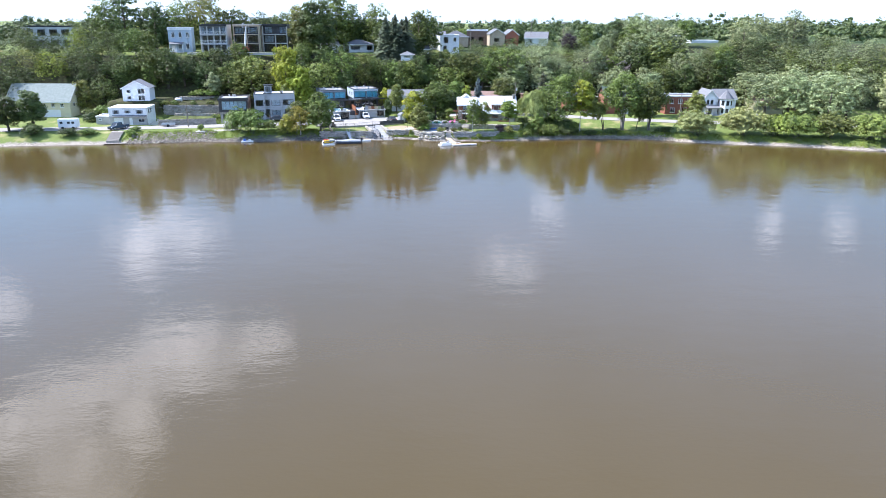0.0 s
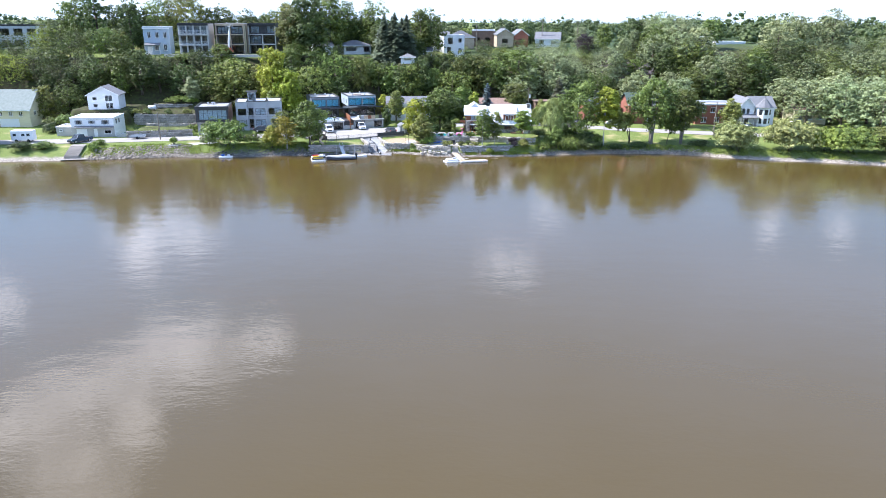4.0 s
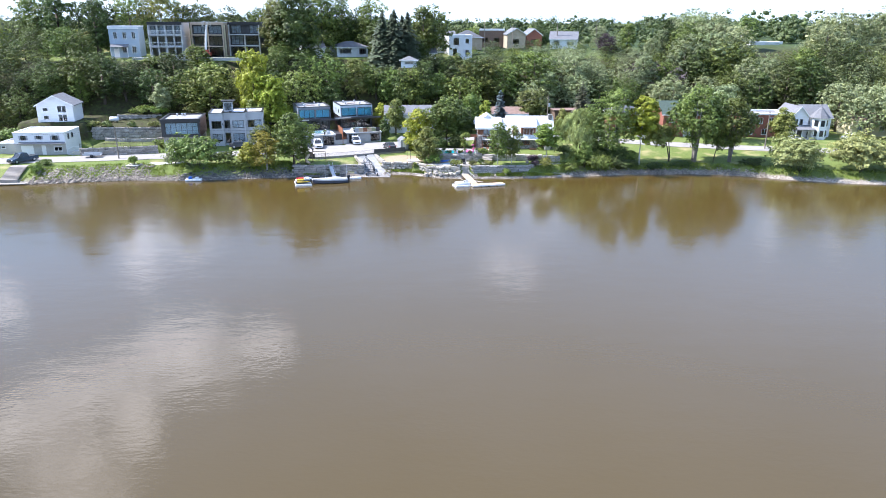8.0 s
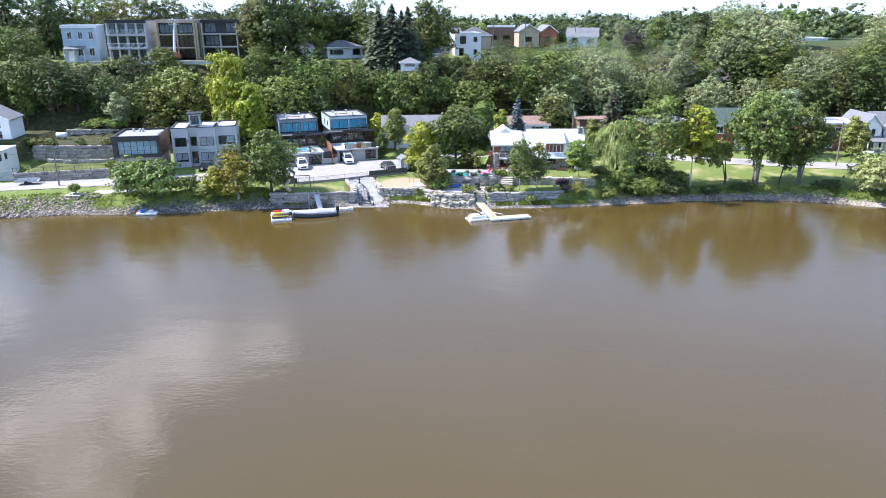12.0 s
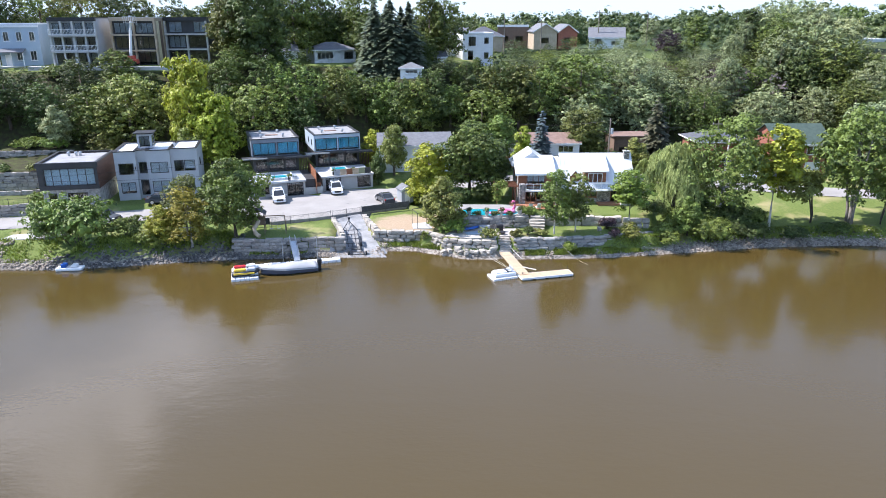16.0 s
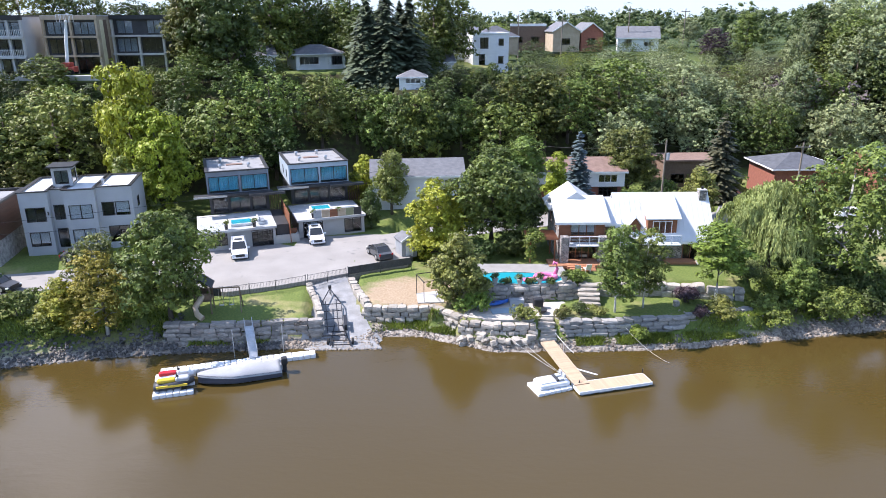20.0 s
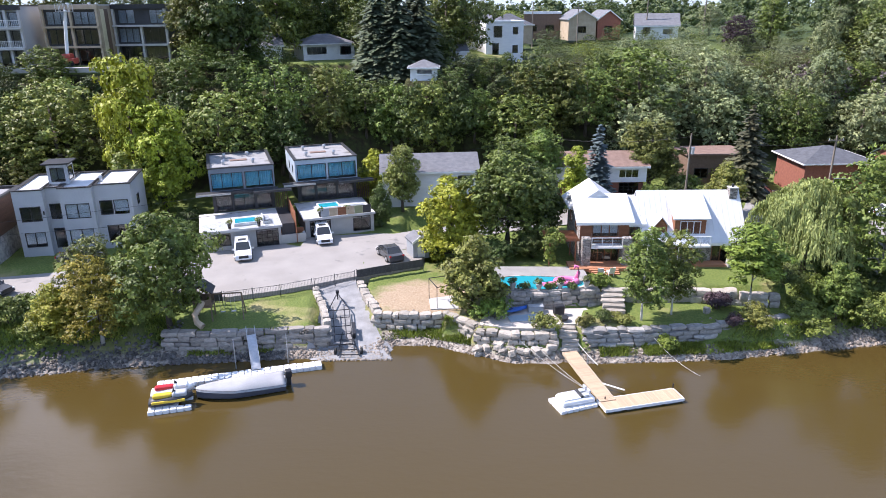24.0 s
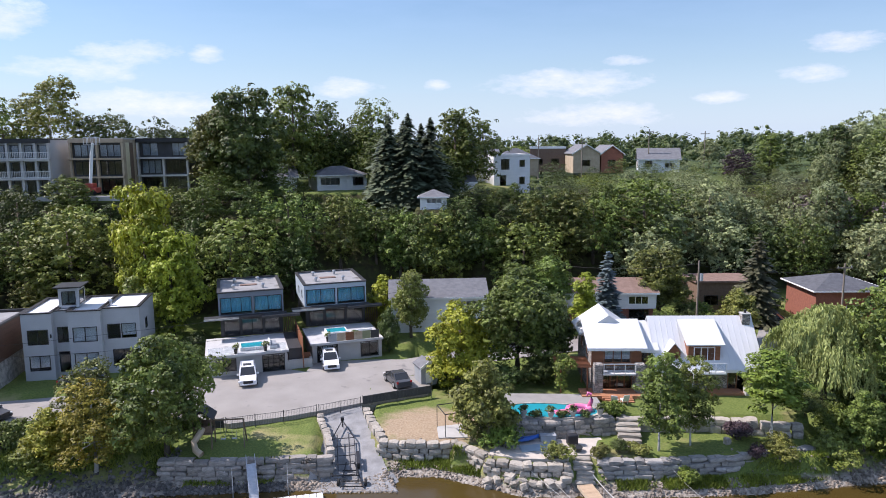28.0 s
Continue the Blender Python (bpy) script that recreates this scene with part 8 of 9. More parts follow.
for a in (-1.5, 0.3, 1.4):
    part("window", rounded(a - 0.35, a + 0.35, -1.13, -1.08, 1.45, 2.0, 0.02), CARGLASS, cp)
for a in (-1.3, 1.3):
    for s in (-1.0, 1.0):
        part("wheel", Mesh().tube([(a, s - 0.12, 0.36), (a, s + 0.12, 0.36)], [0.36, 0.36], 14), RUBBER, cp)
# garden shed
sd = house_at("small grey garden shed with a pitched roof", -10.9, 198.3, 2.42, 24, "shed", "shed")
volume(sd, 0, 0, -0.2, 1.8, 1.9, 1.95, PAINT["grey"], ("gy", 0.55), ROOF["grey"], {"front": [(0.5, 1.3, -0.05, 1.6, "d")]}, over=0.15, thick=0.08)
# boat trailer on the ramp
bt = thing("boat_trailer", "empty black boat trailer standing on a gravel ramp", "trailer", None)
m = Matrix.Translation((-16.35, 182.0, 0.2)) @ pose(0, 0, 0, 10.2, 0, 9.9)
BT = lambda nm, M_, par=None, mt=BLACK: (lambda o: (setattr(o, "matrix_basis", m) if par is None else None, o)[1])(part(nm, M_, mt, par or bt))
for s in (-1, 1):
    BT("rail", Mesh().beam((s * 0.95, 0, 0.55), (s * 0.95, 5.2, 0.55), 0.06, 0.1).beam((s * 0.95, 5.2, 0.55), (0, 8.0, 0.55), 0.06, 0.1))
    BT("bunk", Mesh().beam((s * 0.5, 0.3, 0.75), (s * 0.5, 5.4, 0.78), 0.09, 0.06))
    for yw in (1.6, 2.5):
        wh_ = BT("wheel", Mesh().tube([(s * 1.05, yw, 0.33), (s * 1.28, yw, 0.33)], [0.33, 0.33], 14), None, RUBBER)
        part("rim", Mesh().tube([(s * 1.2, yw, 0.33), (s * 1.29, yw, 0.33)], [0.2, 0.18], 10), STEEL, wh_)
    BT("fender", Mesh().box(s * 1.165 - 0.14, s * 1.165 + 0.14, 1.2, 2.9, 0.70, 0.74))
for yy in (0.1, 1.5, 2.7, 4.0, 5.2):
    BT("crossbar", Mesh().beam((-0.95, yy, 0.54), (0.95, yy, 0.54), 0.05))
BT("winch_post", Mesh().beam((0, 7.0, 0.55), (0, 6.8, 1.5), 0.1).box(-0.15, 0.15, 6.7, 6.95, 1.35, 1.6))
BT("jack", Mesh().beam((0.12, 7.4, 0.05), (0.12, 7.4, 0.95), 0.06), None, STEEL)
# second, lower trailer end in the water
b2_ = thing("dolly", "black low boat dolly at the water's edge", "trailer", None)
for s in (-1, 1):
    part("rail", Mesh().beam((-15.6 + s * 0.9, 180.9, 0.25), (-16.2 + s * 0.35, 184.2, 0.75), 0.09), BLACK, b2_)
    part("wheel", Mesh().tube([(-15.7 + s * 1.0, 181.6, 0.3), (-15.7 + s * 1.18, 181.6, 0.3)], [0.3, 0.3], 12), RUBBER, b2_)
for k in range(4):
    part("crossbar", Mesh().beam((-16.5 - 0.06 * k, 181.0 + k * 0.7, 0.3 + 0.1 * k), (-14.75 - 0.25 * k, 181.0 + k * 0.7, 0.3 + 0.1 * k), 0.07), BLACK, b2_)
# steel frame and slab beside the dry lawn
fr = thing("steel_frame", "thin black steel frame over a concrete slab", "frame", pose(-9.1, 186.0, 2.0))
for x_, y_ in ((0, 2.3), (0.75, 0.1), (2.6, 0.9), (1.9, 3.0)):
    part("post", Mesh().box(x_, x_ + 0.06, y_, y_ + 0.06, 0, 2.1), BLACK, fr)
part("rail", Mesh().beam((0.03, 2.33, 2.1), (0.78, 0.13, 2.1), 0.06).beam((0.78, 0.13, 2.1), (2.63, 0.93, 2.1), 0.06).beam((0.03, 2.33, 2.1), (1.93, 3.03, 2.1), 0.06).beam((2.63, 0.93, 2.1), (1.93, 3.03, 2.1), 0.06), BLACK, fr)
part("slab", Mesh().prism([(0.2, 0.0), (2.7, 0.1), (2.4, 3.0), (0.0, 2.4)], 0.02, 0.1), PAINT["concrete"], fr)
# playground tower with slide and swing
pl = thing("play_tower", "timber play tower with a dark roof, slide and swing", "playground", pose(-28.4, 184.7, 2.02, 0, 0, 8))
WOODP = surf("play_timber", (0.13, 0.09, 0.06), (0.22, 0.16, 0.11), 2, 0.8, 0.2)
for a in (-0.7, 0.7):
    for b in (-0.7, 0.7):
        part("post", Mesh().box(a - 0.05, a + 0.05, b - 0.05, b + 0.05, -0.1, 2.6), WOODP, pl)
part("platform", Mesh().box(-0.75, 0.75, -0.75, 0.75, 1.25, 1.35), WOODP, pl)
for b in (-0.72, 0.72):
    part("side_panel", Mesh().box(-0.64, 0.64, b - 0.02, b + 0.02, 1.4, 2.0), WOODP, pl)
part("roof", Mesh().hexa([(-0.95, -0.9, 2.55), (0, -0.9, 3.3), (0, 0.9, 3.3), (-0.95, 0.9, 2.55), (-0.95, -0.9, 2.62), (0, -0.9, 3.37), (0, 0.9, 3.37), (-0.95, 0.9, 2.62)]).hexa([(0, -0.9, 3.3), (0.95, -0.9, 2.55), (0.95, 0.9, 2.55), (0, 0.9, 3.3), (0, -0.9, 3.37), (0.95, -0.9, 2.62), (0.95, 0.9, 2.62), (0, 0.9, 3.37)]), PAINT["charcoal"], pl)
part("slide", Mesh().tube([(0, -0.7, 1.75), (-0.1, -1.3, 1.6), (-0.5, -1.7, 1.1), (-0.3, -2.1, 0.6), (0.2, -2.4, 0.3)], [0.26, 0.26, 0.26, 0.26, 0.28], 10, False), PAINT["tan"], pl, "beige plastic tube slide", smooth=True)
part("beam", Mesh().beam((0.7, 0, 2.2), (3.2, 0, 2.2), 0.1), WOODP, pl)
for s in (-0.7, 0.7):
    part("brace", Mesh().beam((3.2, 0, 2.2), (3.3, s, -0.05), 0.09), WOODP, pl)
for a in (1.5, 2.4):
    sw = part("swing", Mesh().box(a - 0.2, a + 0.2, -0.1, 0.1, 0.5, 0.54), PAINT["grey_light"], pl)
    for s in (-0.18, 0.18):
        part("chain", Mesh().beam((a + s, 0, 0.54), (a + s, 0, 2.15), 0.02), STEEL, sw)
# timber river stairs on the left bank, raft below the shrub
sr = thing("river_stairs", "weathered timber steps and landing down a rocky bank", "stairs", pose(-81.9, 173.6, 0.1, 0, 0, 8))
RISE = [0.0]
for i in range(15):
    ht_ = max(land1(-81.9 + a - 0.058 * i, 173.6 + 0.42 * i + b) for a in (-1.5, 0, 1.5) for b in (0, 0.4)) + 0.22
    RISE.append(max(RISE[-1] + 0.02, min(ht_, 2.3)))
    part("tread", Mesh().box(-1.5, 1.5, i * 0.42, i * 0.42 + 0.40, RISE[i] - 0.1, RISE[i + 1]), DRIFT, sr)
for k in range(4):
    part("plank", Mesh().box(-2.0, 3.2, -1.1 + k * 0.27, -0.85 + k * 0.27, 0.05, 0.16), DRIFT, sr)
rf = thing("raft", "small blue and white raft at the waterline", "raft", pose(-49.0, 177.0, 0, 0, 0, 6))
part("deck", rounded(-1.5, 1.5, -0.6, 0.6, 0.0, 0.35, 0.1), VINYL, rf)
part("seat", rounded(-0.9, -0.3, -0.4, 0.4, 0.352, 0.8, 0.1), BLUEP, rf)
part("seat", rounded(0.3, 0.9, -0.4, 0.4, 0.352, 0.7, 0.1), VINYL, rf)
tk = thing("tank", "white oil tank lying on a terrace", "tank", pose(-77.2, 209.0, 6.35))
part("shell", Mesh().tube([(-1.0, 0, 0.75), (-0.9, 0, 0.75), (0.9, 0, 0.75), (1.0, 0, 0.75)], [0.35, 0.55, 0.55, 0.35], 14), VINYL, tk, smooth=True)
for a in (-0.6, 0.6):
    part("leg", Mesh().box(a - 0.06, a + 0.06, -0.3, 0.3, 0, 0.28), BLACK, tk)
fence("dark wire fence on a stone wall", [(-76.0, 189.5), (-69, 191.0), (-61.9, 192.9)], 1.0, 0.6, z=3.7)


def pole(x, y, h, wood=True, arm=True, label="weathered wooden utility pole", z=None):
    p = thing("utility_pole", label, "pole", pose(x, y, land1(x, y) if z is None else z), "utility poles")
    part("mast", Mesh().tube([(0, 0, -0.3), (0, 0, h)], [0.15, 0.10], 9), PAINT["tan"] if not wood else surf_pole, p)
    if arm:
        part("crossarm", Mesh().box(-1.0, 1.0, -0.06, 0.06, h - 0.7, h - 0.55), surf_pole, p)
        for a in (-0.85, 0, 0.85):
            part("insulator", Mesh().cyl(a, 0, h - 0.548, h - 0.35, 0.05, 8), PAINT["grey_light"], p)
    return p


surf_pole = surf("pole_wood", (0.17, 0.14, 0.11), (0.28, 0.24, 0.20), 2, 0.9, 0.4, stretch=(1, 1, 0.1))
pole(-67.2, 187.0, 6.5, arm=False)
pole(4.6, 226.7, 7.2, arm=False)
p_ = pole(23.6, 216.8, 9.2, arm=False)
part("transformer", Mesh().cyl(0.35, 0, 6.6, 7.5, 0.24, 12), PAINT["grey_light"], p_)
pole(68.5, 198.0, 8.0, arm=False)
pole(41.8, 216.5, 8.6)
pole(22.0, 289, 8.8)
pole(36.5, 287, 9.6)
pole(13.0, 296, 10.0, arm=False)
pole(50.0, 290, 8.5)


def wire(a, b, sag=0.8):
    pts = [tuple(Vector(a).lerp(Vector(b), u) - Vector((0, 0, sag * 4 * u * (1 - u)))) for u in np.linspace(0, 1, 17)]
    o = thing("overhead_wire", "thin black overhead wire", "wire", None, "overhead wires")
    part("strand", Mesh().tube(pts, [0.018] * 17, 5), BLACK, o)


wire((4.6, 226.7, 10.2), (23.6, 216.8, 11.6))
wire((23.6, 216.8, 11.4), (41.8, 216.5, 11.0))
wire((-67.2, 187.0, 8.4), (-86.0, 190.5, 6.5), 0.4)
wire((-67.2, 187.0, 8.5), (-20, 206, 7.0), 1.2)
wire((-67.2, 187.0, 8.3), (4.6, 226.7, 10.0), 1.6)

# ---- trees and shrubs by hand ----
tree("fine_a", -31.2, 183.8, 1.14, "mid", 0.92, label="broad green tree above a stone wall")
tree("open", -37.4, 184.2, 0.70, "olive", 1.0, label="yellow-green tree on the bank")
tree("open", -36.2, 181.9, 0.70, "gold", 1.1, label="yellow-green small tree on the bank")
tree("bush_big", -50.0, 181.6, 1.45, "mid", 0.92, label="large olive shrub at the waterline", name="shrub", category="shrub")
tree("fine_c", -39.6, 182.0, 0.72, "gold", 1.1, label="yellowish small tree over the shore rocks")
tree("bush_a", -45.0, 184.0, 1.3, "mid", label="green shrub on the bank", name="shrub", category="shrub")
tree("bush_a", -55.0, 184.0, 1.2, "grey", label="greyish shrub by a landing", name="shrub", category="shrub")
tree("bush_round", -62.2, 182.2, 1.5, "weed", 0.8, z=2.0, label="bright green shrub on a stone pier", name="shrub", category="shrub")
tree("spruce_small", -41.6, 191.3, 1.0, label="small blue spruce by a road")
tree("bush_a", -41.0, 182.3, 1.0, "weed", 1.3, label="tall weeds and shrub on the bank", name="shrub", category="shrub")
tree("fine_b", -6.9, 198.6, 1.1, "light", 1.05, label="yellow-green tree beside a shed")
tree("fine_a", -1.0, 199.6, 1.08, "mid", 1.12, label="tall dark green tree between two houses")
tree("fine_b", 2.6, 202.5, 0.98, "dark", 1.05, label="dark green tree beside a cottage")
for x, y, h_ in ((-5.6, 197.2, 0.62), (-2.2, 195.8, 0.6), (1.4, 197.0, 0.66), (-8.6, 201.5, 0.6)):
    tree("bush_big", x, y, h_, "dark", 0.85, label="dense dark shrub under tall trees", name="shrub", category="shrub", group="shrubs behind a pool")
tree("fine_c", -5.2, 185.9, 0.98, "olive", 1.0, label="small olive-green tree beside a pool")
tree("bush_a", -3.6, 184.1, 1.0, "weed", 0.9, label="bright green shrub above boulders", name="shrub", category="shrub")
tree("bush_b", 0.6, 182.2, 1.05, "olive", 1.0, label="brownish green shrub by stone steps", name="shrub", category="shrub")
tree("bush_b", 3.9, 182.3, 0.8, "olive", 0.9, label="brownish low shrub by stone steps", name="shrub", category="shrub")
tree("bush_round", 5.6, 183.1, 1.0, "dark", 1.0, label="clipped round dark shrub", name="shrub", category="shrub")
tree("bush_b", 7.2, 182.7, 0.7, "olive", 1.2, label="low mixed planting on a wall", name="shrub", category="shrub")
tree("birch", 9.0, 183.3, 1.28, "mid", 1.05, label="slender birch with green leaves on a lower lawn")
tree("birch", 11.9, 184.4, 1.16, "mid", 0.95, label="white-stemmed birch on a lower lawn")
tree("pole_tree", 18.9, 185.3, 0.74, "weed", 1.45, label="broad green tree above a stone wall")
tree("bush_b", 10.5, 181.0, 1.0, "weed", 0.9, label="hanging green shrub on a stone wall", name="shrub", category="shrub")
tree("bush_b", 16.4, 182.2, 0.8, "purple", 0.9, label="dark red shrub on a stone wall", name="shrub", category="shrub")
tree("bush_a", 18.6, 182.6, 0.8, "olive", 1.1, label="mixed shrub on a stone wall", name="shrub", category="shrub")
tree("willow", 27.0, 192.4, 0.95, None, 1.15, label="weeping willow with long hanging strands")
tree("open", 32.0, 188.6, 1.38, "mid", 0.95, label="tall open tree with silvery limbs")
tree("fine_c", 26.6, 185.2, 0.72, "mid", 0.95, label="green tree at the water's edge")
tree("bush_big", 29.4, 184.6, 0.75, "mid", 0.9, label="dense green shrub at the water's edge", name="shrub", category="shrub")
tree("bush_a", 23.6, 183.6, 1.2, "mid", 1.1, label="green shrub at the water's edge", name="shrub", category="shrub")
tree("bush_a", 34.6, 185.6, 1.2, "dark", 1.2, label="dark shrub at the water's edge", name="shrub", category="shrub")
for x, y, h_, mt in ((22.8, 187.6, 0.5, "dark"), (25.6, 188.6, 0.6, "mid"), (29.2, 188.0, 0.7, "dark"), (33.4, 187.6, 0.75, "dark"), (36.4, 188.8, 0.6, "mid"), (30.6, 192.5, 0.75, "dark"), (35.0, 192.5, 0.6, "dark")):
    tree("bush_big", x, y, h_, mt, 0.9, label="dense dark growth under a willow", name="shrub", category="shrub", group="growth under the willow")
tree("pole_tree", 38.2, 187.4, 1.32, "light", 1.05, label="tall slim yellow-green tree with a pale trunk")
tree("lean", 44.6, 189.6, 1.3, "olive", 1.0, turn=0, label="leaning forked tree on a lawn")
tree("multi", 50.2, 189.4, 1.38, "mid", 0.95, label="broad tree with many stems by the water")
tree("multi", 57.2, 189.0, 1.18, "mid", 0.85, label="green tree with several stems by the water")
tree("lean", 54.0, 188.6, 1.0, "mid", 0.9, turn=200, label="slanting small tree by the water")
for x, y, h_, w_, mt in ((40.5, 185.6, 0.9, 1.3, "dark"), (46.5, 186.6, 0.8, 1.4, "dark"), (60.5, 185.4, 0.9, 1.3, "dark")):
    tree("bush_a", x, y, h_, mt, w_, label="low dark shrub along the shore", name="shrub", category="shrub", group="shore shrubs")
for x, y, h_, w_, mt in ((68.2, 182.2, 1.55, 0.95, "willow"), (79.6, 180.4, 1.7, 0.95, "willow"), (87.5, 180.0, 1.3, 1.0, "weed"), (92.5, 178.6, 1.45, 1.0, "mid"), (100.5, 176.5, 1.4, 1.1, "olive"), (109, 174, 1.5, 1.1, "mid"), (118, 172, 1.5, 1.2, "mid")):
    tree("bush_big", x, y, h_, mt, w_, label="tall rounded shrub leaning over the water", name="shrub", category="shrub", group="shore shrubs")
tree("fine_c", 75.6, 205.4, 1.05, "olive", 1.1, label="round tree before a row house")
for x, y, h_ in ((62.5, 208, 1.0), (100, 214, 1.1), (105, 206, 1.15), (112, 200, 1.2), (108, 216, 1.2), (120, 205, 1.2), (97, 222, 1.1), (118, 216, 1.2), (128, 198, 1.2)):
    tree(("round_a", "wide_a", "tall_b")[int(x) % 3], x, y, h_, "grey", 1.1, label="tree behind the shore, haze put into its grey-green leaves")
# around the middle houses
tree("fine_c", -15.2, 209.6, 0.75, "dark", 0.7, label="clipped dark tree beside a garage")
tree("fine_b", -12.8, 213.8, 0.95, "olive", 0.85, label="brownish green tree before a white house")
tree("fine_c", -16.6, 219.5, 1.0, "light", 1.0, label="bright green tree behind the houses")
tree("fine_tall", 8.4, 212.5, 1.05, "light", 0.95, label="narrow light green tree behind a cottage")
tree("spruce_thin", 12.2, 217.2, 1.3, None, 1.1, label="slim blue spruce behind a cottage")
tree("spruce_near", 32.4, 219.8, 1.14, "brown_spruce", 1.05, label="brownish green spruce by a driveway")
tree("fine_c", 26.6, 211.0, 0.95, "olive", 1.0, label="olive-green tree behind a cottage")
tree("bush_a", 23.6, 212.2, 1.3, "light", 1.0, label="yellow-green shrub by a road", name="shrub", category="shrub")
tree("fine_b", 20.5, 222.5, 1.1, "olive", 1.2, label="olive-green tree behind a house")
tree("fine_b", 5.5, 220.5, 1.0, "mid", 1.1, label="green tree behind a house")
tree("fine_b", 1.0, 219.0, 0.95, "mid", 1.1, label="green tree behind a white house")
tree("fine_c", 46.5, 213.5, 0.9, "mid", 0.9, label="small green tree between brick houses")
for x, y, h_, mt in ((-37.6, 206.2, 0.42, "dark"), (-38.4, 209.6, 0.55, "dark"), (-37.2, 203.2, 0.3, "mid"), (17.6, 214.6, 0.5, "dark"), (20.4, 217.0, 0.62, "mid"), (23.0, 219.8, 0.66, "dark"), (25.6, 222.6, 0.6, "mid"), (36.2, 224.5, 0.8, "dark"), (33.6, 226.0, 0.8, "mid"), (3.2, 214.8, 0.6, "dark"), (-2.0, 212.0, 0.55, "dark"), (-19.6, 222.0, 0.7, "dark"), (-24.4, 224.5, 0.7, "mid")):
    tree("bush_big", x, y, h_, mt, 0.9, label="dense green growth between houses", name="shrub", category="shrub", group="growth between houses")
# bright trees behind the grey house
tree("fine_b", -46.6, 216.2, 2.25, "light", 0.66, label="tall yellow-green tree at the foot of the slope")
tree("fine_b", -42.4, 213.4, 1.62, "light", 0.85, label="tall yellow-green tree at the foot of the slope")
tree("fine_c", -45.5, 211.8, 1.2, "mid", 1.0, label="yellow-green tree behind a grey house")
# garden terraces on the left
tree("fine_c", -68.5, 216.0, 0.95, "grey", 1.0, label="round grey-green tree on a terrace")
tree("wide_b", -61.5, 217.0, 0.6, "olive", 1.1, label="flat-topped olive tree on a terrace")
for x, y, h_, mt in ((-79.5, 202.6, 0.9, "olive"), (-76.0, 203.0, 0.7, "mid"), (-70.5, 202.9, 0.6, "mid"), (-66, 203, 0.7, "olive"), (-73, 214, 1.1, "weed"), (-69, 214.2, 1.0, "weed"), (-62.6, 197.5, 0.8, "weed"), (-95.0, 199.5, 1.6, "mid"), (-97.5, 197.0, 1.4, "dark"), (-99.0, 202.0, 1.6, "mid"), (-79, 181.0, 0.7, "weed")):
    tree("bush_a", x, y, h_, mt, 1.1, label="garden shrub on a terrace", name="shrub", category="shrub", group="terrace shrubs")
tree("fine_b", -105.5, 181.5, 1.15, "dark", 1.1, label="dark tree before a cream house")
tree("fine_b", -110.5, 179.0, 1.0, "dark", 1.3, label="dark tree on the shore")
tree("bush_big", -103.0, 175.6, 0.6, "dark", 1.3, label="dark shrub on the shore", name="shrub", category="shrub")
tree("bush_big", -89.5, 177.0, 0.40, "mid", 1.4, label="green shrub on the shore", name="shrub", category="shrub")
tree("bush_a", -78.6, 177.8, 0.9, "weed", 0.9, label="bright green shrub beside timber steps", name="shrub", category="shrub")
tree("bush_big", -94.0, 176.2, 0.45, "dark", 1.3, label="dark shrub on the shore", name="shrub", category="shrub")
# hilltop
for x, y, h_ in ((-17.6, 240.4, 1.2), (-14.4, 239.6, 1.22), (-11.0, 242.0, 1.16), (-15.4, 243.5, 1.12), (-12.6, 244.5, 1.08), (-18.6, 243.4, 1.0)):
    tree("spruce", x, y, h_, None, 1.12, label="tall dark spruce on the hilltop", group="hilltop spruces")
tree("fine_b", -40.2, 241.0, 2.05, "dark", 0.9, label="very tall dark green tree on the hilltop")
tree("fine_b", -46.5, 244.0, 1.6, "olive", 0.95, label="tall olive tree on the hilltop")
for x, y, h_, k, mt in ((-36, 256, 1.22, "tall_b", "mid"), (-31.5, 265, 0.95, "tall_a", "dark"), (-27, 268, 1.0, "round_a", "dark"), (-22.5, 262, 0.95, "tall_a", "mid"), (-7.0, 252, 1.05, "tall_b", "mid"), (-4, 256, 1.0, "round_a", "mid"), (-18, 256, 0.9, "round_b", "dark"), (-10, 249, 0.7, "round_b", "dark"), (-38, 262, 1.0, "round_c", "dark")):
    tree(k, x, y, h_ * 1.2, mt, 0.95, label="tall green tree on the hilltop", group="hilltop trees")
for i, (x, y, top_) in enumerate(((-112, 212, 11), (-106, 210, 12), (-101, 213, 13), (-97, 217, 15), (-109, 219, 15), (-103, 221, 17), (-115, 220, 15), (-93, 220, 17), (-88, 217, 15.5), (-119, 213, 11), (-99, 226, 19), (-108, 227, 19.5), (-116, 229, 20.5), (-124, 222, 18),
                                   (-124, 232, 23), (-131, 233, 23.5), (-117, 236, 24), (-110, 235, 23.5), (-103, 233, 22.5), (-96, 235, 23), (-106, 242, 26), (-98, 243, 25.5), (-113, 246, 27), (-121, 244, 26), (-94, 250, 27))):
    z_ = land1(x, y)
    tree(("round_a", "tall_b", "round_c", "tall_a", "round_b")[i % 5], x, y, max(0.3, (top_ - z_) / 12.0), ("dark", "mid", "dark", "olive", "mid")[(i * 3) % 5], 1.0 if top_ - z_ > 7 else 1.4, label="green tree on the wooded slope above houses", group="hillside trees")
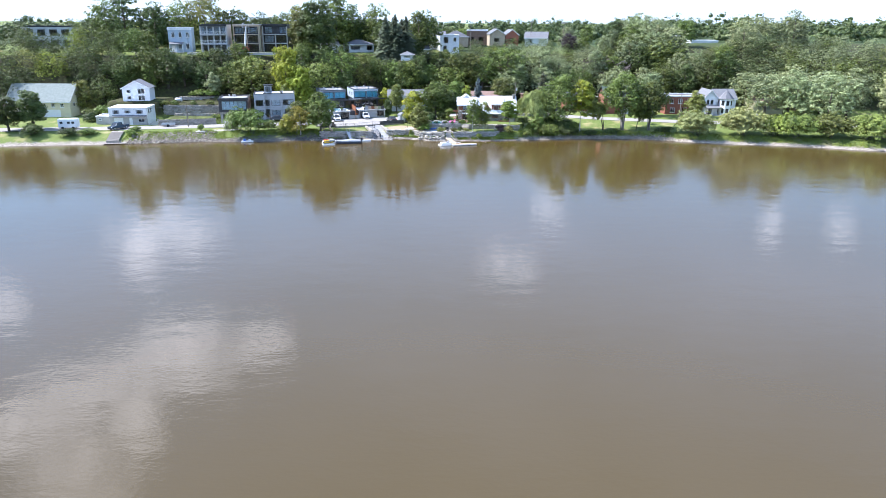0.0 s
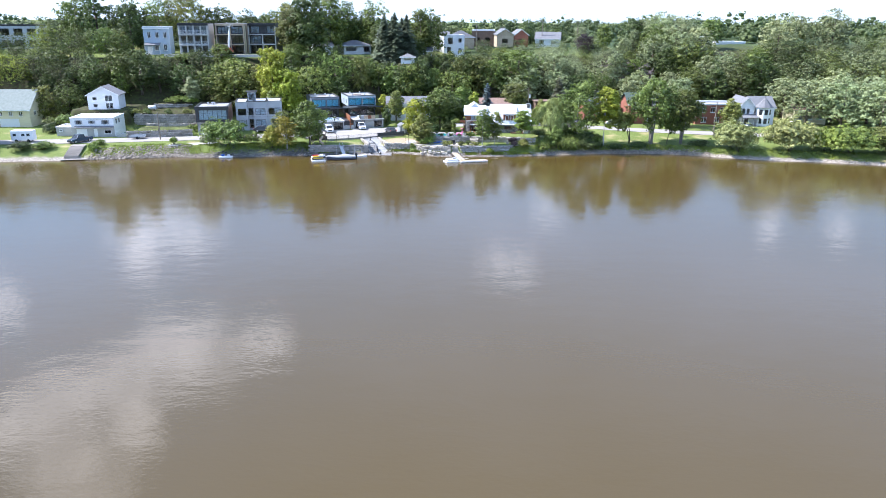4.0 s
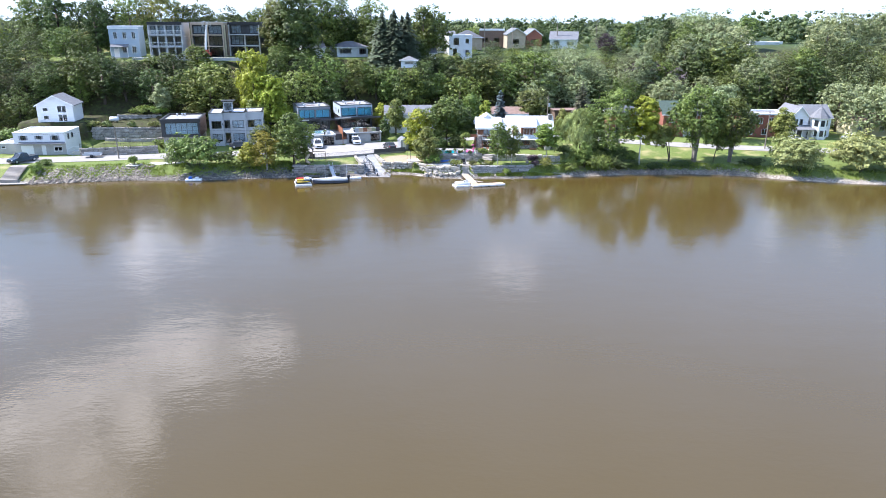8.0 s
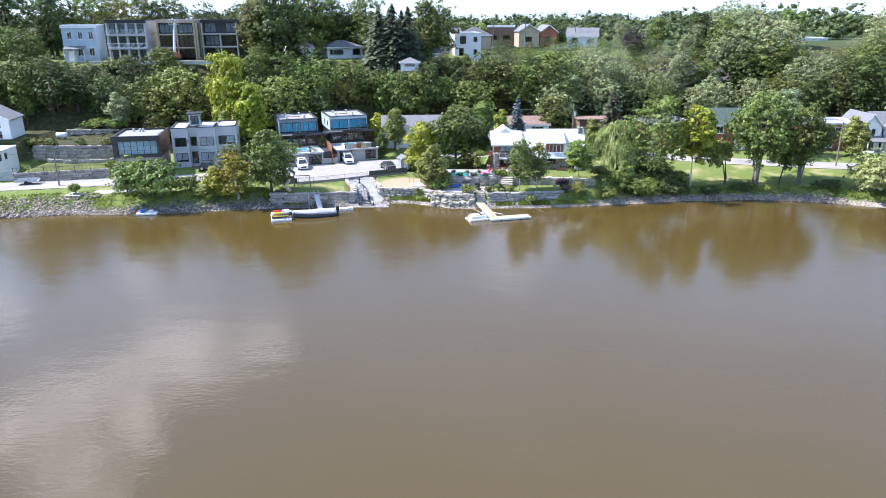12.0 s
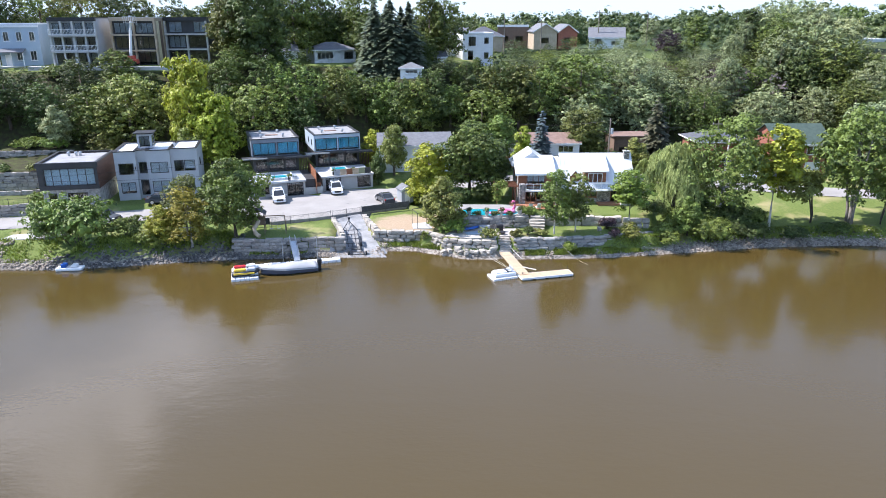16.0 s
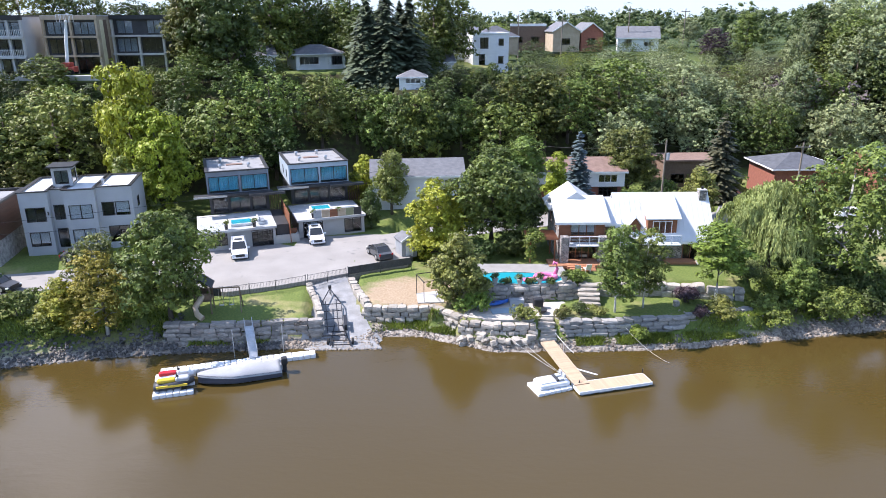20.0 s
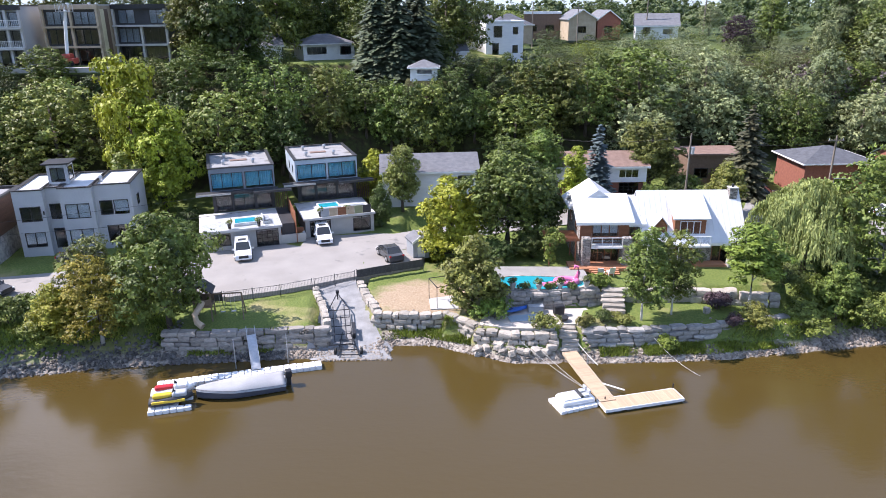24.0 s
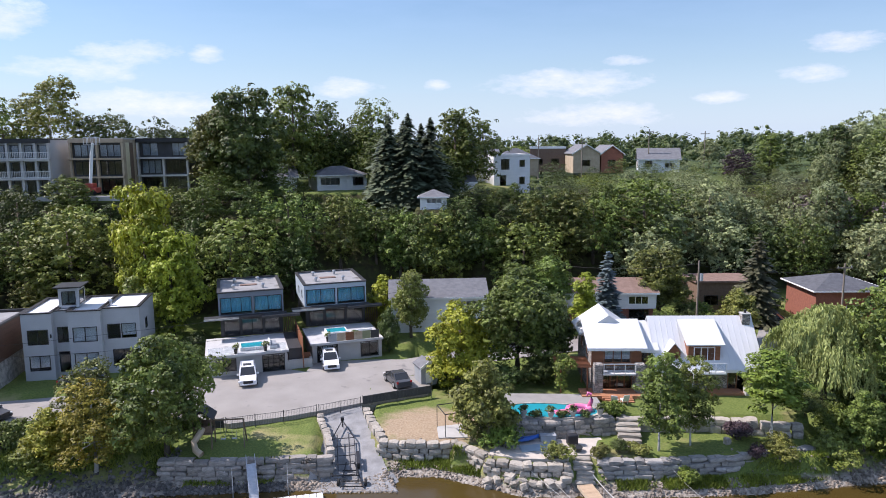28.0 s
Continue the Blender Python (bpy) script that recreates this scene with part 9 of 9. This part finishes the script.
for x, y, h_, k, mt in ((-34, 263, 0.9, "round_a", "mid"), (-29, 271, 0.95, "round_c", "dark"), (-24.5, 266, 0.9, "tall_b", "mid"), (-20, 269, 0.9, "round_b", "olive"), (-9.5, 247.5, 0.8, "round_b", "dark"), (-46, 250, 0.75, "round_a", "dark"), (-38, 245, 0.6, "round_b", "dark"), (-44, 238, 0.55, "wide_b", "mid"), (-20.5, 250, 0.75, "tall_b", "dark"),
                        (10, 318, 0.75, "wide_a", "mid"), (17, 322, 0.72, "wide_a", "olive"), (4, 316, 0.7, "round_a", "dark"), (44, 300, 0.55, "wide_b", "mid"), (52, 292, 0.6, "round_b", "grey"), (34, 316, 0.7, "round_c", "dark")):
    tree(k, x, y, h_, mt, 1.2, label="green tree among hilltop houses", group="hilltop trees")
for x, y, top_ in ((-15.2, 229.8, 17.6), (-12.2, 229.4, 17.7), (-9.2, 229.4, 17.8), (-6.6, 230.2, 17.9), (-16.4, 232.4, 18.0)):
    tree("round_b", x, y, max(0.25, (top_ - land1(x, y)) / 11.6), ("dark", "mid")[int(x) % 2], 0.9, label="dense green tree below a small summer house")
for i, (x, y, top_) in enumerate(((-3.0, 231.5, 16.6), (1.2, 233.5, 17.2), (-1.8, 237.0, 18.4), (4.6, 236.6, 18.6), (2.4, 241.0, 19.6), (-5.0, 240.5, 19.0), (7.6, 241.5, 20.0), (10.4, 236.0, 18.4), (-25.5, 236.0, 18.8), (-29.5, 238.5, 19.4), (-21.6, 233.0, 18.2))):
    tree(("round_b", "tall_b", "round_a")[i % 3], x, y, max(0.3, (top_ - land1(x, y)) / 11.5), ("mid", "dark", "mid", "olive")[i % 4], 1.1, label="green broadleaf tree in dense hillside wood", group="hillside trees")
tree("open", -84.5, 264.0, 1.78, "olive", 1.0, label="wide airy tree behind hilltop houses")
for x, y, h_, k, mt in ((-101, 258, 1.1, "round_a", "dark"), (-94, 264, 1.0, "round_c", "mid"), (-75, 266, 0.95, "wide_a", "dark"), (-66, 270, 0.9, "wide_b", "dark"), (-58, 272, 0.85, "round_b", "mid"), (-51, 262, 1.0, "tall_b", "olive"), (-108, 250, 1.2, "tall_a", "dark"), (-96, 246, 0.95, "tall_b", "dark"), (-118, 258, 1.1, "round_a", "mid")):
    tree(k, x, y, h_ * 1.2, mt, 1.0, label="green tree behind hilltop houses", group="hilltop trees")
for x, y, h_, k, mt in ((73, 268.5, 0.98, "round_c", "grey"), (64, 262, 0.86, "tall_b", "dark"), (80, 262, 1.0, "wide_a", "grey"), (104, 246, 1.1, "round_c", "grey"), (112, 252, 1.1, "wide_a", "grey"), (55, 268, 0.72, "tall_b", "mid"), (48, 266, 0.6, "round_b", "purple"), (122, 248, 1.15, "round_a", "grey"), (68, 255, 0.95, "round_a", "mid"), (92, 270, 0.9, "round_b", "mid")):
    tree(k, x, y, h_, mt, 1.15, label="large tree on the hillside, the grey-green ones coloured for haze", group="hilltop trees")
for x, y, h_ in ((57.5, 246, 0.85), (63, 243, 0.9), (52, 247, 0.8)):
    o = tree("bare", x, y, h_, "bare", 1.0, label="bare grey tree among green ones")

# haze over these far crowns is in their pale leaf colour
for x, y, top_, w_, k in ((71.5, 259, 32.0, 1.0, "round_c"), (66.5, 262, 30.0, 0.95, "tall_a"), (76.0, 256, 30.5, 1.05, "round_a"), (62.5, 258, 27.0, 0.85, "tall_b"), (80.5, 252, 28.0, 1.1, "wide_a"), (58.5, 255, 24.5, 0.8, "round_b"), (73.5, 250, 27.5, 1.1, "wide_b"), (66.0, 248, 25.5, 1.0, "round_a")):
    z_ = land1(x, y)
    full_ = {"round_c": 12.5, "tall_a": 14.5, "round_a": 12, "tall_b": 13, "wide_a": 11, "round_b": 11, "wide_b": 10}[k]
    tree(k, x, y, (top_ - z_) / full_, "grey", w_, label="great tree crowning the hillside, haze put into its grey-green leaves", group="hilltop trees")

# ---- far houses on the plateau ----
simple("long brown flat-roofed building on the plateau", 11.5, 300, 20.5, -6, 8.5, 9, 5.0, PAINT["brown"], ("flat", 0.5), ROOF["flat"], {"front": [(1, 3, 1.2, 2.6, "k", 2), (5, 7, 1.2, 2.6, "k", 2)]})
simple("gabled brick house on the plateau", 20.4, 291, 20.5, 4, 6.2, 10, 4.0, PAINT["tan"], ("gy", 1.9), ROOF["grey"], {"front": [(2, 4, 1.0, 2.4, "k", 2)]})
simple("brown gabled house on the plateau", 27.0, 292, 20.5, 4, 5.2, 10, 3.8, PAINT["brick"], ("gy", 1.9), ROOF["grey"], {"front": [(1.6, 3.4, 1.0, 2.4, "k", 2)]})
simple("white gabled house on the plateau", 34.0, 286.0, 20.4, -12, 8.8, 7, 2.8, PAINT["white"], ("gx", 2.2), ROOF["grey"], {"front": [(1.5, 3.0, 1.0, 2.3, "k", 2), (5.6, 7.8, 0.8, 2.0, "w", 2)], "left": [(2.6, 4.4, 1.0, 2.3, "k", 2)]})
simple("small white garage with a grey roof", -7.6, 252.0, 17.6, 10, 4.2, 5.0, 2.6, PAINT["white"], ("gx", 1.1), ROOF["grey"], {"front": [(0.8, 3.4, 0.2, 1.9, "D")]})
simple("white house with a grey roof behind others", -3.4, 275.0, 19.6, 6, 6.0, 8, 4.4, PAINT["white"], ("gx", 1.6), ROOF["grey"], {"front": [(1, 2.2, 2.2, 3.6, "k", 1)]})
simple("grey-roofed house behind a white house", 2.6, 284.0, 20.2, 4, 9, 8, 3.4, PAINT["tan"], ("hip", 2.2), ROOF["dark"])
simple("dark glass-fronted house among trees", 84.8, 265.0, 18.6, 40, 8.5, 9, 5.8, PAINT["charcoal"], ("flat", 0.4), ROOF["flat"], {"front": row_of(3, 0.3, 8.2, 2.2, 2.8, 4.8, "w", 2)})
simple("white low building among trees", 99.0, 283.0, 18.8, 12, 12, 7, 3.4, PAINT["white"], ("flat", 0.5), ROOF["flat_white"], {"front": row_of(3, 0.5, 11, 1.6, 1.0, 2.4, "k", 2)})
simple("white sided house beside a tall tree", -40.6, 250.5, 18.7, 22, 6, 6, 2.8, PAINT["white"], ("gx", 1.8), ROOF["grey"], {"front": [(1.4, 2.6, 0.8, 2.0, "k", 1)]})
simple("pale apartment block on the hilltop", -142, 247, 18.9, 14, 16, 9, 8.0, PAINT["grey_light"], ("flat", 0.4), ROOF["flat"], {"front": row_of(4, 0.5, 15.5, 2.4, 5.2, 7.2, "k", 3) + row_of(4, 0.5, 15.5, 2.4, 1.6, 3.8, "k", 3)}, trim=BLACK)
simple("tan house at the road's far end", -134, 190, 2.4, 0, 9, 8, 6.0, PAINT["tan"], ("gy", 3.0), ROOF["brown"], {"front": [(2, 3.4, 3.4, 5.0, "k", 1), (5.4, 6.8, 3.4, 5.0, "k", 1)]})
simple("cream low house beyond a turreted house", 97, 215, 3.1, 0, 9, 7, 3.6, PAINT["cream"], ("gx", 1.2), ROOF["brown"], {"front": row_of(3, 0.4, 8.6, 1.2, 1.0, 2.2)})

# extras of the right-hand houses
th = house_at("white shingled turret with a pointed roof", 86.0, 210.0, 3.1, name="turret", category="turret")
oct_ = [(1.9 * math.cos(math.pi / 8 + k * math.pi / 4), 1.9 * math.sin(math.pi / 8 + k * math.pi / 4)) for k in range(8)]
part("wall", Mesh().prism(oct_, -0.4, 5.0), PAINT["white"], th)
M = Mesh()
for k in range(8):
    a, b = oct_[k], oct_[(k + 1) % 8]
    M.poly([(a[0] * 1.22, a[1] * 1.22, 4.9), (b[0] * 1.22, b[1] * 1.22, 4.9), (0, 0, 7.5)])
M.poly([(x * 1.22, y * 1.22, 4.899) for x, y in oct_][::-1])
part("roof", M, ROOF["grey"], th)
part("finial", Mesh().cyl(0, 0, 7.3, 9.6, 0.05, 8, 0.015), BLACK, th)
for k in (4, 5, 6):
    a, b = Vector((*oct_[k], 0)), Vector((*oct_[(k + 1) % 8], 0))
    for z in (0.7, 3.0):
        c_, d_ = a.lerp(b, 0.2), a.lerp(b, 0.8)
        n_ = Vector((c_.x + d_.x, c_.y + d_.y, 0)).normalized() * 0.03
        w_ = part("window", Mesh().hexa([c_ + Vector((0, 0, z)), d_ + Vector((0, 0, z)), d_ + n_ + Vector((0, 0, z)), c_ + n_ + Vector((0, 0, z)), c_ + Vector((0, 0, z + 1.4)), d_ + Vector((0, 0, z + 1.4)), d_ + n_ + Vector((0, 0, z + 1.4)), c_ + n_ + Vector((0, 0, z + 1.4))]), CARGLASS, th)
pc = house_at("white porch with a sloping roof before a gabled house", 80.2, 208.4, 3.1, name="porch", category="porch")
part("roof", Mesh().hexa([(-0.3, -0.3, 2.2), (4.4, -0.3, 2.2), (4.4, 2.2, 2.9), (-0.3, 2.2, 2.9), (-0.3, -0.3, 2.32), (4.4, -0.3, 2.32), (4.4, 2.2, 3.02), (-0.3, 2.2, 3.02)]), ROOF["grey"], pc)
for a in (0.0, 1.4, 2.8, 4.0):
    part("post", Mesh().box(a, a + 0.14, 0, 0.14, -0.2, 2.24), WHITE, pc)
part("deck", Mesh().box(-0.2, 4.3, -0.1, 2.1, -0.3, 0.12), PAINT["concrete"], pc)
# balcony slab under the hilltop houses, lift with a basket
tagged(new("retaining_slab", Mesh().box(-82, -50, 234.2, 235.4, 18.75, 19.45).data("retaining_slab", PAINT["concrete"])), "pale concrete edge slab below hilltop houses", "wall", kind="structure")
REDP = surf("red_machine_paint", (0.42, 0.07, 0.05), (0.52, 0.11, 0.08), 1.5, 0.5, 0.05)
lf = thing("boom_lift", "red boom lift with a raised white arm", "lift", pose(-63.8, 237.4, 19.45))
part("chassis", rounded(-1.2, 1.2, -0.8, 0.8, 0.35, 1.15, 0.1), REDP, lf)
part("turret", rounded(-0.7, 0.7, -0.6, 0.6, 1.152, 1.8, 0.1), REDP, lf)
part("arm", Mesh().beam((0, 0, 1.7), (0.4, 0.3, 6.4), 0.42, 0.42).beam((0.4, 0.3, 6.4), (0.6, 0.5, 8.0), 0.3, 0.3), VINYL, lf)
bk = part("basket", Mesh().box(-0.5, 1.6, -0.2, 0.8, 7.7, 7.78), STEEL, lf)
for a in (-0.5, 0.2, 0.9, 1.56):
    for b in (-0.2, 0.76):
        part("rail", Mesh().box(a, a + 0.04, b, b + 0.04, 7.782, 8.8), VINYL, bk)
part("rail", Mesh().box(-0.5, 1.6, -0.2, -0.16, 8.802, 8.85).box(-0.5, 1.6, 0.76, 0.8, 8.802, 8.85), VINYL, bk)
for a in (-0.8, 0.8):
    for b in (-0.75, 0.75):
        part("wheel", Mesh().tube([(a, b - 0.14, 0.4), (a, b + 0.14, 0.4)], [0.4, 0.4], 12), RUBBER, lf)

# ---- weeds and tall grass along the water and the walls ----
def tufts(name, label, spots, h, mat):
    r = np.random.default_rng(int(len(spots)))
    n = len(spots)
    xy = np.array(spots)
    z = land(xy[:, 0], xy[:, 1])
    p = np.column_stack([xy, z])
    a = r.uniform(0, 6.28, n)
    hh = h * r.uniform(0.5, 1.2, n)
    lean = r.normal(size=(n, 2)) * 0.35 * hh[:, None]
    wv = np.column_stack([np.cos(a), np.sin(a), np.zeros(n)]) * (0.03 + 0.06 * r.random(n))[:, None]
    v = np.stack([p - wv, p + wv, p + np.column_stack([lean, hh])], 1).reshape(-1, 3)
    return tagged(new(name, mesh_np(name, v, np.arange(3 * n).reshape(n, 3), LEAF[mat])), label, "grass", kind="stuff")


R = np.random.default_rng(31)
sp = []
for x0, x1, o0, o1, n in ((5, 22, 0.5, 1.7, 9000), (-13, -5.5, 0.7, 2.0, 2600), (-29, -22, 0.6, 1.5, 900), (22, 62, 1.5, 4.0, 7000), (-50, -31, 2.5, 6, 5000), (-80, -52, 1.0, 6.5, 7000), (62, 110, 1.0, 5, 5000)):
    x = R.uniform(x0, x1, n)
    y = np.interp(x, SHORE_X, SHORE_Y) + R.uniform(o0, o1, n)
    k = np.sin(x * 2.1) + np.sin(x * 0.8 + y) + R.normal(size=n) * 0.7 > -0.6
    sp += list(zip(x[k], y[k]))
tufts("tall_grass", "bright tall weeds along the waterline", sp, 0.36, "weed")
